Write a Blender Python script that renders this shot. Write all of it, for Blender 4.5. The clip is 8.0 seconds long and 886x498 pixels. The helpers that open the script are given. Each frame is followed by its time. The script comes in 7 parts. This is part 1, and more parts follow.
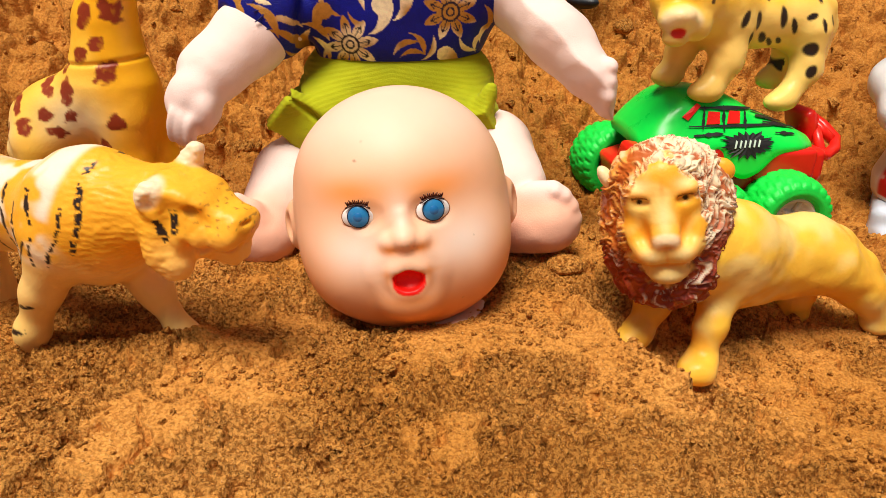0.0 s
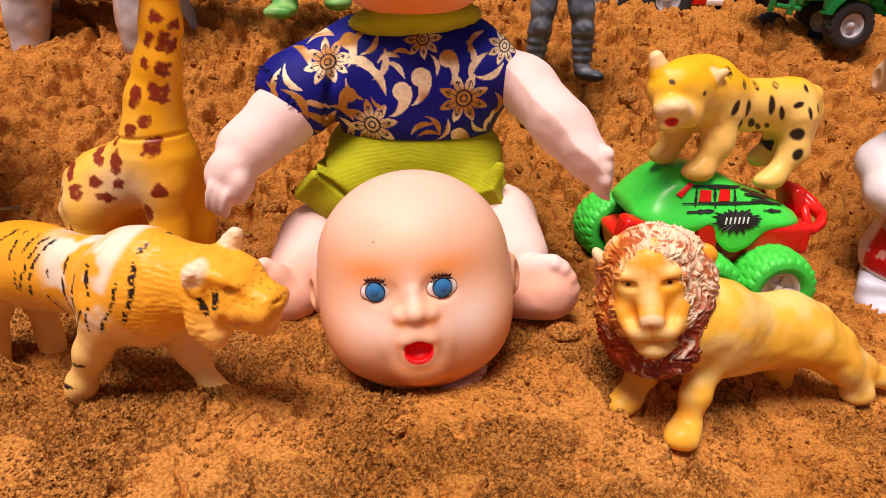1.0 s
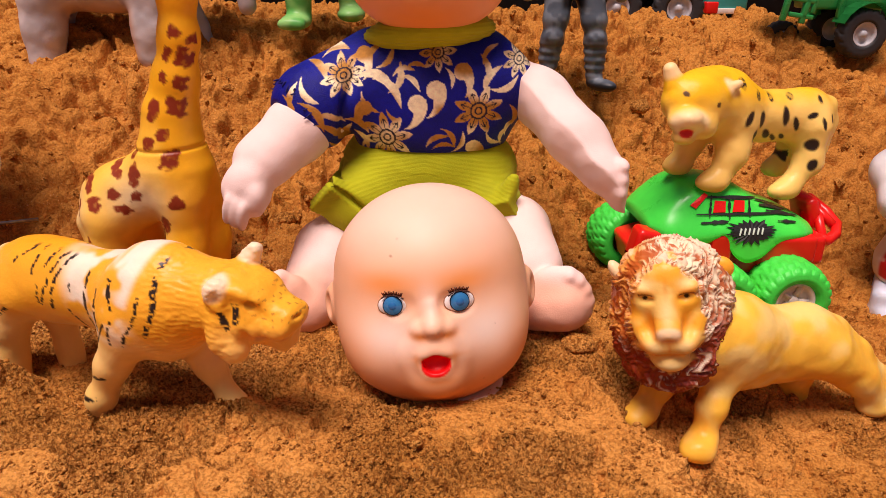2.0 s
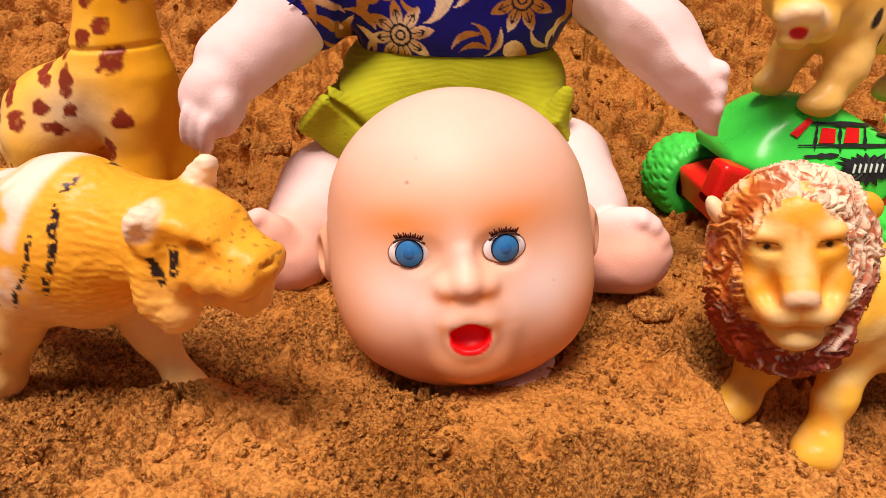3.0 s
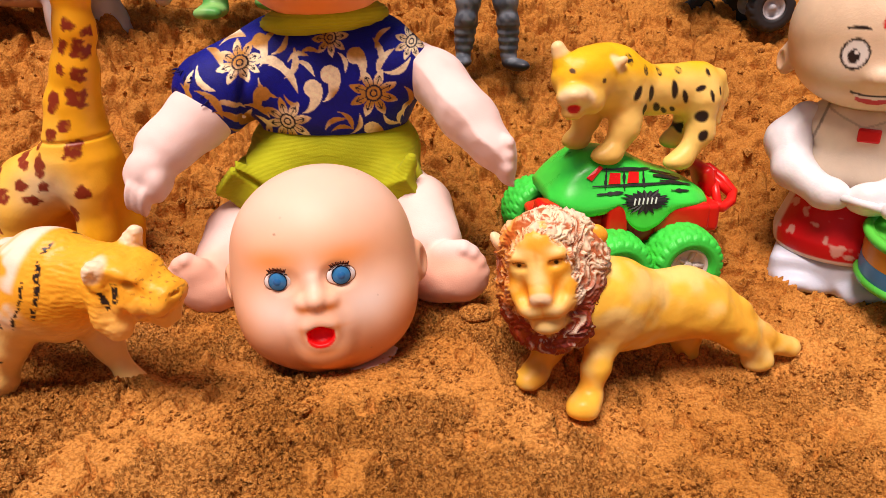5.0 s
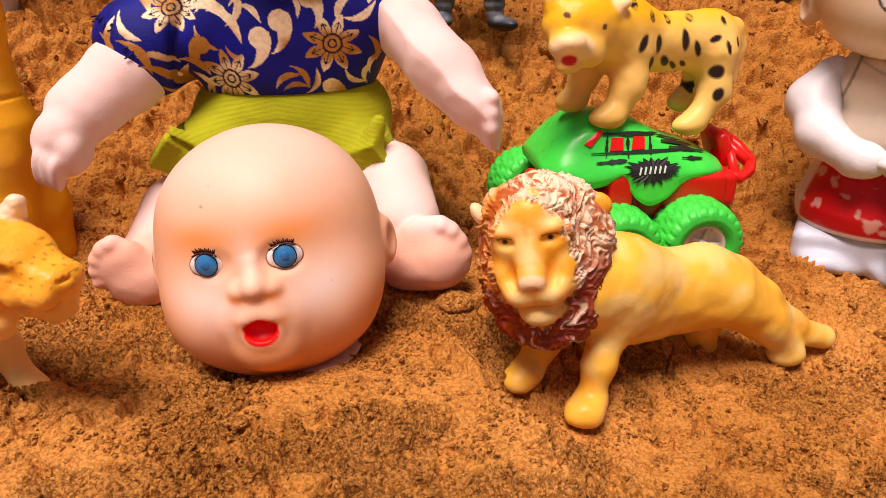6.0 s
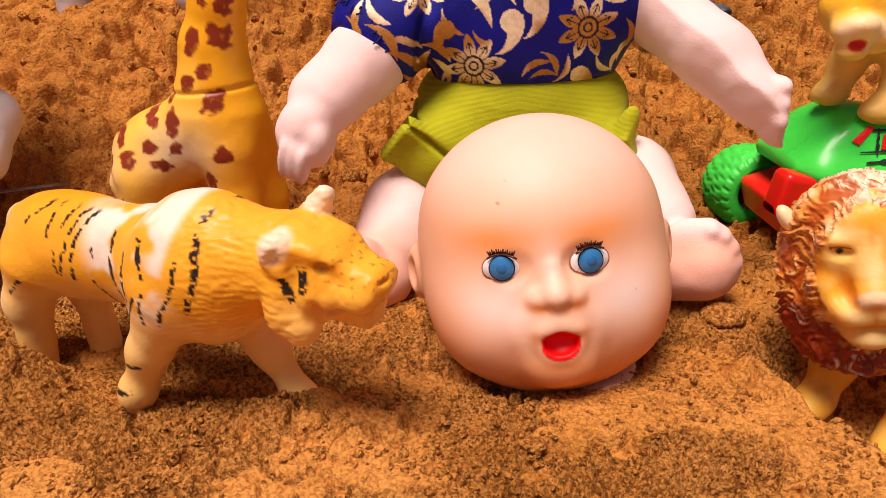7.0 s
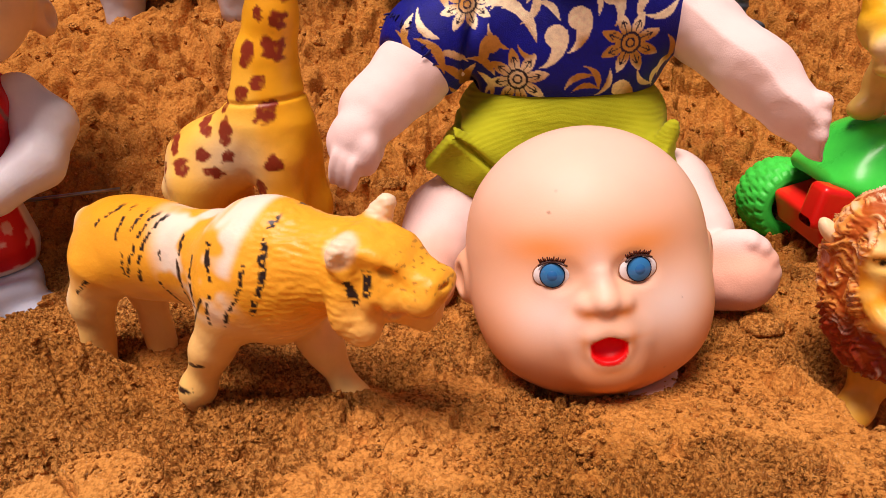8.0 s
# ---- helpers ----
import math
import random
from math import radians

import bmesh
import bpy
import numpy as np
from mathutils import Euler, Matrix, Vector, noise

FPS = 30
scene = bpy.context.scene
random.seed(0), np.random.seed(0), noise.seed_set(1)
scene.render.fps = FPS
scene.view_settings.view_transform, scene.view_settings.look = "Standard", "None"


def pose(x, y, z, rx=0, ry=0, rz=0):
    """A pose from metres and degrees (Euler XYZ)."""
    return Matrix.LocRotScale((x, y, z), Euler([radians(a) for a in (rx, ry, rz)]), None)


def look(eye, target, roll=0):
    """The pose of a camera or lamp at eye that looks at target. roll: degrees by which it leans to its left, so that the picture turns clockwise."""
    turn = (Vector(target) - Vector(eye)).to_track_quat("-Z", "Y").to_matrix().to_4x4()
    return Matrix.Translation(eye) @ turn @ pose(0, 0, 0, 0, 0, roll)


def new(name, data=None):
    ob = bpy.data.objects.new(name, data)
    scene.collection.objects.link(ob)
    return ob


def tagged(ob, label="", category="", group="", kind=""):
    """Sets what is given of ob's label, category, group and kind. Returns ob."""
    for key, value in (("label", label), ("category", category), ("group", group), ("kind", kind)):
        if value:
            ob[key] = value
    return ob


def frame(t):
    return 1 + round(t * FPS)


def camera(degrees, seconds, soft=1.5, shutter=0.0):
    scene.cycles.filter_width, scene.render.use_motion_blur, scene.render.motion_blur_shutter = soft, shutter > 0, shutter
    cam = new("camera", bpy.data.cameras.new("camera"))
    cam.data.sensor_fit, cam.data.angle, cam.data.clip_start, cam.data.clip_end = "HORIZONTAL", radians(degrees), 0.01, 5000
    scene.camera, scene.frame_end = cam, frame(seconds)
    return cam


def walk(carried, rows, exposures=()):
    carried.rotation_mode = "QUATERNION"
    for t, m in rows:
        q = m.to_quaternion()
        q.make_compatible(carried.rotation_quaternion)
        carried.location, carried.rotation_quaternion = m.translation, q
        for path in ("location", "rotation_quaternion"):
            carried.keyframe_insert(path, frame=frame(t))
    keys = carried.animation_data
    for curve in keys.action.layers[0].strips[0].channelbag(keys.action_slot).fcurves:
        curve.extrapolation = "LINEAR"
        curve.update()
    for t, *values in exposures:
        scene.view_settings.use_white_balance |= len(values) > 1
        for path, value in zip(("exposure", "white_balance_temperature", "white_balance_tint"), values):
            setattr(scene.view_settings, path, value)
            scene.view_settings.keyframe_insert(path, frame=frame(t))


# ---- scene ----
from mathutils.bvhtree import BVHTree
cam = camera(64.7, 8.0, soft=0.8)
PATH = [
    (0, (0.004, 0.023, 0.197), (-0.024, 1.83, -0.659), -0.2),
    (0.5, (-0.005, 0.032, 0.202), (-0.066, 1.853, -0.621), 0.0),
    (1, (0.006, 0.004, 0.226), (-0.06, 1.843, -0.556), 0.9),
    (1.5, (0.006, -0.005, 0.236), (-0.047, 1.84, -0.533), 0.6),
    (2, (0.002, 0.004, 0.23), (-0.085, 1.847, -0.541), 0.6),
    (2.2, (-0.003, 0.012, 0.223), (-0.116, 1.841, -0.578), 0.3),
    (3.3, (-0.012, 0.095, 0.179), (-0.102, 1.893, -0.692), 1.3),
    (3.5, (-0.013, 0.099, 0.177), (-0.101, 1.897, -0.693), 1.3),
    (4, (-0.011, 0.071, 0.182), (-0.098, 1.871, -0.685), 2.0),
    (4.5, (0.015, 0.005, 0.206), (-0.026, 1.807, -0.66), 1.3),
    (5, (0.045, -0.01, 0.232), (0.01, 1.818, -0.58), -0.8),
    (5.2, (0.058, 0.008, 0.22), (0.047, 1.82, -0.627), -1.5),
    (6.3, (0.045, 0.039, 0.202), (0.013, 1.86, -0.624), -1.0),
    (6.5, (0.023, 0.034, 0.201), (-0.079, 1.853, -0.626), -1.8),
    (7, (-0.024, 0.059, 0.195), (-0.244, 1.869, -0.627), -2.4),
    (7.5, (-0.042, 0.063, 0.189), (-0.311, 1.862, -0.642), -2.0),
    (8, (-0.035, 0.05, 0.198), (-0.297, 1.865, -0.598), -2.2),
]
EXPOSURE = [(0.0, -0.08, 6480, 9), (0.5, -0.15, 6650, 22), (1.0, -0.27, 6780, 32), (2.2, -0.32, 6780, 34), (3.5, -0.18, 6780, 32), (4.0, -0.18, 6780, 32), (4.5, -0.05, 6780, 24), (5.0, -0.20, 6780, 30), (6.5, -0.21, 6780, 32), (7.5, -0.25, 6780, 34), (8.0, -0.30, 6780, 34)]

walk(cam, [(t, look(eye, target, roll)) for t, eye, target, roll in PATH], EXPOSURE)

# ---- light: open overcast sky with a broad soft sun high over the camera's side ----
world = bpy.data.worlds.new("overcast_sky")
world.use_nodes = True
scene.world = world
sky = world.node_tree.nodes.new("ShaderNodeTexSky")
sky.sky_type, sky.sun_disc = "NISHITA", False
sky.sun_elevation, sky.sun_rotation = radians(71), radians(206)
sky.air_density, sky.dust_density, sky.ozone_density = 0.6, 3.0, 0.3
bg = world.node_tree.nodes["Background"]
bg.inputs["Strength"].default_value = 0.052
world.node_tree.links.new(sky.outputs["Color"], bg.inputs["Color"])

sun_data = bpy.data.lights.new("sun", "SUN")
sun_data.energy, sun_data.angle, sun_data.color = 5.0, radians(26), (1.0, 0.93, 0.81)
sun = new("sun", sun_data)
sun.matrix_world = look((-0.24, -0.50, 1.6), (0, 0, 0))


# ---- materials ----
def material(name, colour=(0.5, 0.5, 0.5), rough=0.5, metal=0.0, spec=0.5, attr=False, mottle=0.08, mottle_scale=60.0,
             bump=0.0, bump_scale=900.0, coat=0.0, sheen=0.0, subsurface=0.0, rough_var=0.1, gold=False):
    m = bpy.data.materials.new(name)
    m.use_nodes = True
    n, l = m.node_tree.nodes, m.node_tree.links
    p = n["Principled BSDF"]
    co = n.new("ShaderNodeTexCoord")
    big = n.new("ShaderNodeTexNoise")
    big.inputs["Scale"].default_value, big.inputs["Detail"].default_value = mottle_scale, 5.0
    l.new(co.outputs["Object"], big.inputs["Vector"])
    hsv = n.new("ShaderNodeHueSaturation")
    ramp = n.new("ShaderNodeMapRange")
    ramp.inputs["From Min"].default_value, ramp.inputs["From Max"].default_value = 0.3, 0.7
    ramp.inputs["To Min"].default_value, ramp.inputs["To Max"].default_value = 1.0 - mottle, 1.0 + mottle
    l.new(big.outputs["Fac"], ramp.inputs["Value"])
    l.new(ramp.outputs["Result"], hsv.inputs["Value"])
    if attr:
        a = n.new("ShaderNodeAttribute")
        a.attribute_name = "paint"
        l.new(a.outputs["Color"], hsv.inputs["Color"])
        if gold:
            l.new(a.outputs["Alpha"], p.inputs["Metallic"])
    else:
        hsv.inputs["Color"].default_value = (*colour, 1)
    l.new(hsv.outputs["Color"], p.inputs["Base Color"])
    rr = n.new("ShaderNodeMapRange")
    rr.inputs["To Min"].default_value, rr.inputs["To Max"].default_value = max(rough - rough_var, 0.02), min(rough + rough_var, 1.0)
    l.new(big.outputs["Fac"], rr.inputs["Value"])
    l.new(rr.outputs["Result"], p.inputs["Roughness"])
    if not gold:
        p.inputs["Metallic"].default_value = metal
    p.inputs["Specular IOR Level"].default_value = spec
    p.inputs["Coat Weight"].default_value = coat
    p.inputs["Sheen Weight"].default_value = sheen
    if subsurface:
        p.inputs["Subsurface Weight"].default_value = subsurface
        p.inputs["Subsurface Radius"].default_value = (0.004, 0.002, 0.001)
        p.inputs["Subsurface Scale"].default_value = 1.0
    if bump:
        fine = n.new("ShaderNodeTexNoise")
        fine.inputs["Scale"].default_value, fine.inputs["Detail"].default_value = bump_scale, 4.0
        l.new(co.outputs["Object"], fine.inputs["Vector"])
        b = n.new("ShaderNodeBump")
        b.inputs["Strength"].default_value, b.inputs["Distance"].default_value = bump, 0.001
        l.new(fine.outputs["Fac"], b.inputs["Height"])
        l.new(b.outputs["Normal"], p.inputs["Normal"])
    return m


def sand_material():
    m = bpy.data.materials.new("damp_sand")
    m.use_nodes = True
    n, l = m.node_tree.nodes, m.node_tree.links
    p = n["Principled BSDF"]
    p.inputs["Roughness"].default_value, p.inputs["Specular IOR Level"].default_value = 0.95, 0.10
    co = n.new("ShaderNodeTexCoord")

    def tex(scale, detail=6.0, rough=0.6):
        t = n.new("ShaderNodeTexNoise")
        t.inputs["Scale"].default_value, t.inputs["Detail"].default_value, t.inputs["Roughness"].default_value = scale, detail, rough
        l.new(co.outputs["Object"], t.inputs["Vector"])
        return t

    def mix(fac, a, b, kind="MIX"):
        x = n.new("ShaderNodeMix")
        x.data_type, x.blend_type = "RGBA", kind
        for sock, val in ((x.inputs[0], fac), (x.inputs[6], a), (x.inputs[7], b)):
            if isinstance(val, (tuple, float)):
                sock.default_value = val
            else:
                l.new(val, sock)
        return x.outputs[2]

    def ramp(src, lo, hi):
        r = n.new("ShaderNodeMapRange")
        r.interpolation_type = "SMOOTHSTEP"
        r.inputs["From Min"].default_value, r.inputs["From Max"].default_value = lo, hi
        l.new(src, r.inputs["Value"])
        return r.outputs["Result"]

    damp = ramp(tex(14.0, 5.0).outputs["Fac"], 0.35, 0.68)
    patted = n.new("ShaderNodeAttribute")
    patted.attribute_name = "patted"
    # bank coloured darker to stand in for the shade of its pits
    bank_shade = ramp(patted.outputs["Fac"], 0.70, 0.80)
    colour = mix(bank_shade, mix(damp, SAND_DAMP, SAND_DRY), mix(damp, SAND_BANK_SHADE, SAND_DAMP))
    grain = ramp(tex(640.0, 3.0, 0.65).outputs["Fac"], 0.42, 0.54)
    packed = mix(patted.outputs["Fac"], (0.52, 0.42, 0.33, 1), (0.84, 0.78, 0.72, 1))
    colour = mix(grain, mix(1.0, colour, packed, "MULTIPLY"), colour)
    speck = ramp(tex(1500.0, 2.0).outputs["Fac"], 0.66, 0.74)
    colour = mix(speck, colour, (0.80, 0.52, 0.26, 1))
    dark = ramp(tex(420.0, 3.0).outputs["Fac"], 0.70, 0.78)
    colour = mix(dark, colour, (0.12, 0.05, 0.015, 1))
    l.new(colour, p.inputs["Base Color"])
    last = None

    def bump(height, strength, distance, flat=0.3):
        nonlocal last
        b = n.new("ShaderNodeBump")
        ease = n.new("ShaderNodeMapRange")
        ease.inputs["To Min"].default_value, ease.inputs["To Max"].default_value = strength, strength * flat
        l.new(patted.outputs["Fac"], ease.inputs["Value"])
        l.new(ease.outputs["Result"], b.inputs["Strength"])
        b.inputs["Distance"].default_value = distance
        l.new(height, b.inputs["Height"])
        if last:
            l.new(last, b.inputs["Normal"])
        last = b.outputs["Normal"]

    def pebbles(scale):
        """Rounded grains packed side by side, knocked out of shape by noise."""
        v = n.new("ShaderNodeTexVoronoi")
        v.inputs["Scale"].default_value = scale
        wob = n.new("ShaderNodeVectorMath")
        wob.operation = "MULTIPLY_ADD"
        l.new(tex(scale * 0.8, 3.0).outputs["Color"], wob.inputs[0])
        wob.inputs[1].default_value = (1.2 / scale,) * 3
        l.new(co.outputs["Object"], wob.inputs[2])
        l.new(wob.outputs["Vector"], v.inputs["Vector"])
        inv = n.new("ShaderNodeMath")
        inv.operation = "SUBTRACT"
        inv.inputs[0].default_value = 1.0
        l.new(v.outputs["Distance"], inv.inputs[1])
        return inv.outputs["Value"]
    bump(tex(170.0, 4.0, 0.6).outputs["Fac"], 0.8, 0.0024, 0.45)
    bump(pebbles(560.0), 1.0, 0.0024, 0.3)
    bump(tex(1100.0, 4.0, 0.7).outputs["Fac"], 0.9, 0.0009, 0.9)
    l.new(last, p.inputs["Normal"])
    return m



# dry and damp sand, then the bank's tone with pit shade painted in
SAND_DRY, SAND_DAMP, SAND_BANK_SHADE = (0.82, 0.370, 0.084, 1), (0.64, 0.265, 0.049, 1), (0.54, 0.218, 0.040, 1)
SAND = sand_material()
VINYL = material("painted_vinyl", attr=True, rough=0.40, spec=0.3, mottle=0.05, mottle_scale=90, bump=0.15, bump_scale=700, subsurface=0.08)
SKIN_VINYL = material("doll_vinyl", attr=True, rough=0.48, spec=0.32, mottle=0.03, mottle_scale=50, bump=0.05, bump_scale=1500, subsurface=0.08)
SATIN = material("brocade_satin", attr=True, rough=0.5, spec=0.25, mottle=0.15, mottle_scale=500, bump=0.5, bump_scale=1800, gold=True)
FELT = material("doll_cloth_skin", attr=True, rough=0.8, spec=0.2, mottle=0.04, mottle_scale=70, bump=0.25, bump_scale=1500, sheen=0.05)
GLOSS = material("glossy_paint", attr=True, rough=0.2, mottle=0.02, coat=0.3)
GREEN = material("green_plastic", (0.006, 0.78, 0.070), rough=0.3, mottle=0.08, mottle_scale=80)
GREEN_RUBBER = material("green_rubber", (0.006, 0.68, 0.060), rough=0.5, mottle=0.1, mottle_scale=120, bump=0.2)
RED = material("red_plastic", (0.82, 0.016, 0.008), rough=0.3, mottle=0.06)
WHITE_PLASTIC = material("white_plastic", (0.8, 0.74, 0.66), rough=0.4, mottle=0.1, mottle_scale=150)
BLACK_PRINT = material("black_print", (0.012, 0.012, 0.012), rough=0.5, mottle=0.2, mottle_scale=400)
PALE_PRINT = material("pale_print", (0.6, 0.75, 0.62), rough=0.5)
BLACK_RUBBER = material("black_rubber", (0.02, 0.02, 0.022), rough=0.65, mottle=0.2, mottle_scale=120, bump=0.2)
DARK_CLOTH = material("dark_sheet", (0.008, 0.008, 0.01), rough=0.9, mottle=0.3, mottle_scale=9, bump=0.3, bump_scale=60)
GREEN_TRACTOR = material("green_enamel", (0.006, 0.27, 0.06), rough=0.3, mottle=0.1)
GREY_RIM = material("grey_plastic", (0.5, 0.5, 0.52), rough=0.4, mottle=0.15, mottle_scale=150)
STEEL = material("dull_steel", (0.35, 0.34, 0.33), rough=0.35, metal=1.0, mottle=0.2, mottle_scale=300)
TEAL = material("teal_plastic", (0.02, 0.35, 0.33), rough=0.35)
YELLOW = material("yellow_plastic", (0.75, 0.42, 0.03), rough=0.35)
ORANGE_LABEL = material("orange_label", (0.62, 0.28, 0.035), rough=0.35, mottle=0.12, mottle_scale=120)
BLUE_LABEL = material("blue_label", (0.03, 0.24, 0.55), rough=0.35, mottle=0.1)
LIME_DRUM = material("lime_plastic", (0.07, 0.60, 0.06), rough=0.3, mottle=0.05)
PINK_PRINT = material("pink_print", (0.7, 0.12, 0.2), rough=0.4)
NAVY_PRINT = material("navy_print", (0.03, 0.03, 0.12), rough=0.4)


# ---- modelling helpers ----
def hash01(ix, iy, iz, seed):
    h = (ix.astype(np.int64) * 374761393 + iy.astype(np.int64) * 668265263 + iz.astype(np.int64) * 2147483647 + seed * 974634777) & 0xFFFFFFFF
    h = ((h ^ (h >> 13)) * 1274126177) & 0xFFFFFFFF
    return ((h ^ (h >> 16)) & 0xFFFFFF) / float(0xFFFFFF)


def value_noise(p, scale, seed=0):
    """Smooth noise from 0 to 1 at the points p (n, 3)."""
    q = p * scale
    i = np.floor(q).astype(np.int64)
    f = q - i
    f = f * f * (3 - 2 * f)
    out = 0.0
    for dx in (0, 1):
        for dy in (0, 1):
            for dz in (0, 1):
                w = (f[:, 0] if dx else 1 - f[:, 0]) * (f[:, 1] if dy else 1 - f[:, 1]) * (f[:, 2] if dz else 1 - f[:, 2])
                out = out + w * hash01(i[:, 0] + dx, i[:, 1] + dy, i[:, 2] + dz, seed)
    return out


def fbm(p, scale, octaves=3, seed=0):
    out, amp, tot = 0.0, 1.0, 0.0
    for k in range(octaves):
        out, tot = out + amp * value_noise(p, scale * 2 ** k, seed + k), tot + amp
        amp *= 0.5
    return out / tot


def step(a, b, x):
    t = np.clip((x - a) / (b - a), 0, 1)
    return t * t * (3 - 2 * t)


def ball(c, r, rot=(0, 0, 0)):
    r = (r, r, r) if isinstance(r, (int, float)) else r
    m = np.array(Euler([radians(a) for a in rot]).to_matrix())

    def f(p):
        q = (p - np.array(c)) @ m
        k0 = np.linalg.norm(q / np.array(r), axis=1)
        k1 = np.linalg.norm(q / np.array(r) ** 2, axis=1) + 1e-9
        return k0 * (k0 - 1) / k1
    return f


def limb(a, ra, b, rb):
    a, b = np.array(a, float), np.array(b, float)

    def f(p):
        d = b - a
        h = np.clip((p - a) @ d / (d @ d), 0, 1)
        return np.linalg.norm(p - a - h[:, None] * d, axis=1) - (ra + (rb - ra) * h)
    return f


def chain(*stops):
    """Limbs through (point, radius) stops."""
    return [limb(a, ra, b, rb) for (a, ra), (b, rb) in zip(stops, stops[1:])]


def block(c, half, r=0.002, rot=(0, 0, 0)):
    m = np.array(Euler([radians(a) for a in rot]).to_matrix())

    def f(p):
        q = np.abs((p - np.array(c)) @ m) - (np.array(half) - r)
        return np.linalg.norm(np.maximum(q, 0), axis=1) + np.minimum(q.max(axis=1), 0) - r
    return f


def blend(shapes, k):
    def f(p):
        d = shapes[0](p)
        for s in shapes[1:]:
            e = s(p)
            h = np.maximum(k - np.abs(d - e), 0) / k
            d = np.minimum(d, e) - h * h * k * 0.25
        return d
    return f


def carve(f, g, k=0.001):
    def out(p):
        d, e = f(p), -g(p)
        h = np.maximum(k - np.abs(d - e), 0) / k
        return np.maximum(d, e) + h * h * k * 0.25
    return out


def surface(f, lo, hi, h):
    """The zero surface of f as vertices and quads (surface nets)."""
    lo, hi = np.array(lo, float), np.array(hi, float)
    n = np.ceil((hi - lo) / h).astype(int) + 1
    ax = [lo[i] + h * np.arange(n[i]) for i in range(3)]
    v = np.empty(n)
    yz = np.stack(np.meshgrid(ax[1], ax[2], indexing="ij"), -1).reshape(-1, 2)
    for s in range(0, n[0], 16):
        xs = ax[0][s:s + 16]
        p = np.empty((len(xs), len(yz), 3))
        p[:, :, 0], p[:, :, 1:] = xs[:, None], yz[None]
        v[s:s + 16] = f(p.reshape(-1, 3)).reshape(len(xs), n[1], n[2])
    ins = v < 0
    cut = lambda a, o: a[o[0]:n[0] - 1 + o[0], o[1]:n[1] - 1 + o[1], o[2]:n[2] - 1 + o[2]]
    corners = [(i, j, k) for i in (0, 1) for j in (0, 1) for k in (0, 1)]
    total = sum(cut(ins, c).astype(np.int8) for c in corners)
    cells = np.argwhere((total > 0) & (total < 8))
    index = -np.ones(n - 1, dtype=np.int64)
    index[tuple(cells.T)] = np.arange(len(cells))
    acc, cnt = np.zeros((len(cells), 3)), np.zeros(len(cells))
    for a in corners:
        for d in range(3):
            if a[d] == 0:
                b = list(a)
                b[d] = 1
                va, vb = v[tuple((cells + a).T)], v[tuple((cells + b).T)]
                m = (va < 0) != (vb < 0)
                t = np.where(m, va / np.where(m, va - vb, 1), 0)
                pos = cells + np.array(a, float)
                pos[:, d] += t
                acc[m] += pos[m]
                cnt[m] += 1
    verts = lo + h * acc / cnt[:, None]
    faces = []
    for d in range(3):
        e, g = (d + 1) % 3, (d + 2) % 3
        m = n.copy()
        m[d] -= 1
        a = ins[tuple(slice(0, m[i]) for i in range(3))]
        sl = [slice(0, m[i]) for i in range(3)]
        sl[d] = slice(1, m[d] + 1)
        b = ins[tuple(sl)]
        at = np.argwhere(a != b)
        at = at[(at[:, e] > 0) & (at[:, g] > 0) & (at[:, e] < n[e] - 1) & (at[:, g] < n[g] - 1)]
        c = [at.copy() for _ in range(4)]
        c[0][:, e] -= 1
        c[0][:, g] -= 1
        c[1][:, g] -= 1
        c[3][:, e] -= 1
        q = np.stack([index[tuple(x.T)] for x in c], 1)
        flip = ~a[tuple(at.T)]
        q[flip] = q[flip][:, ::-1]
        faces.append(q)
    return verts, np.concatenate(faces)


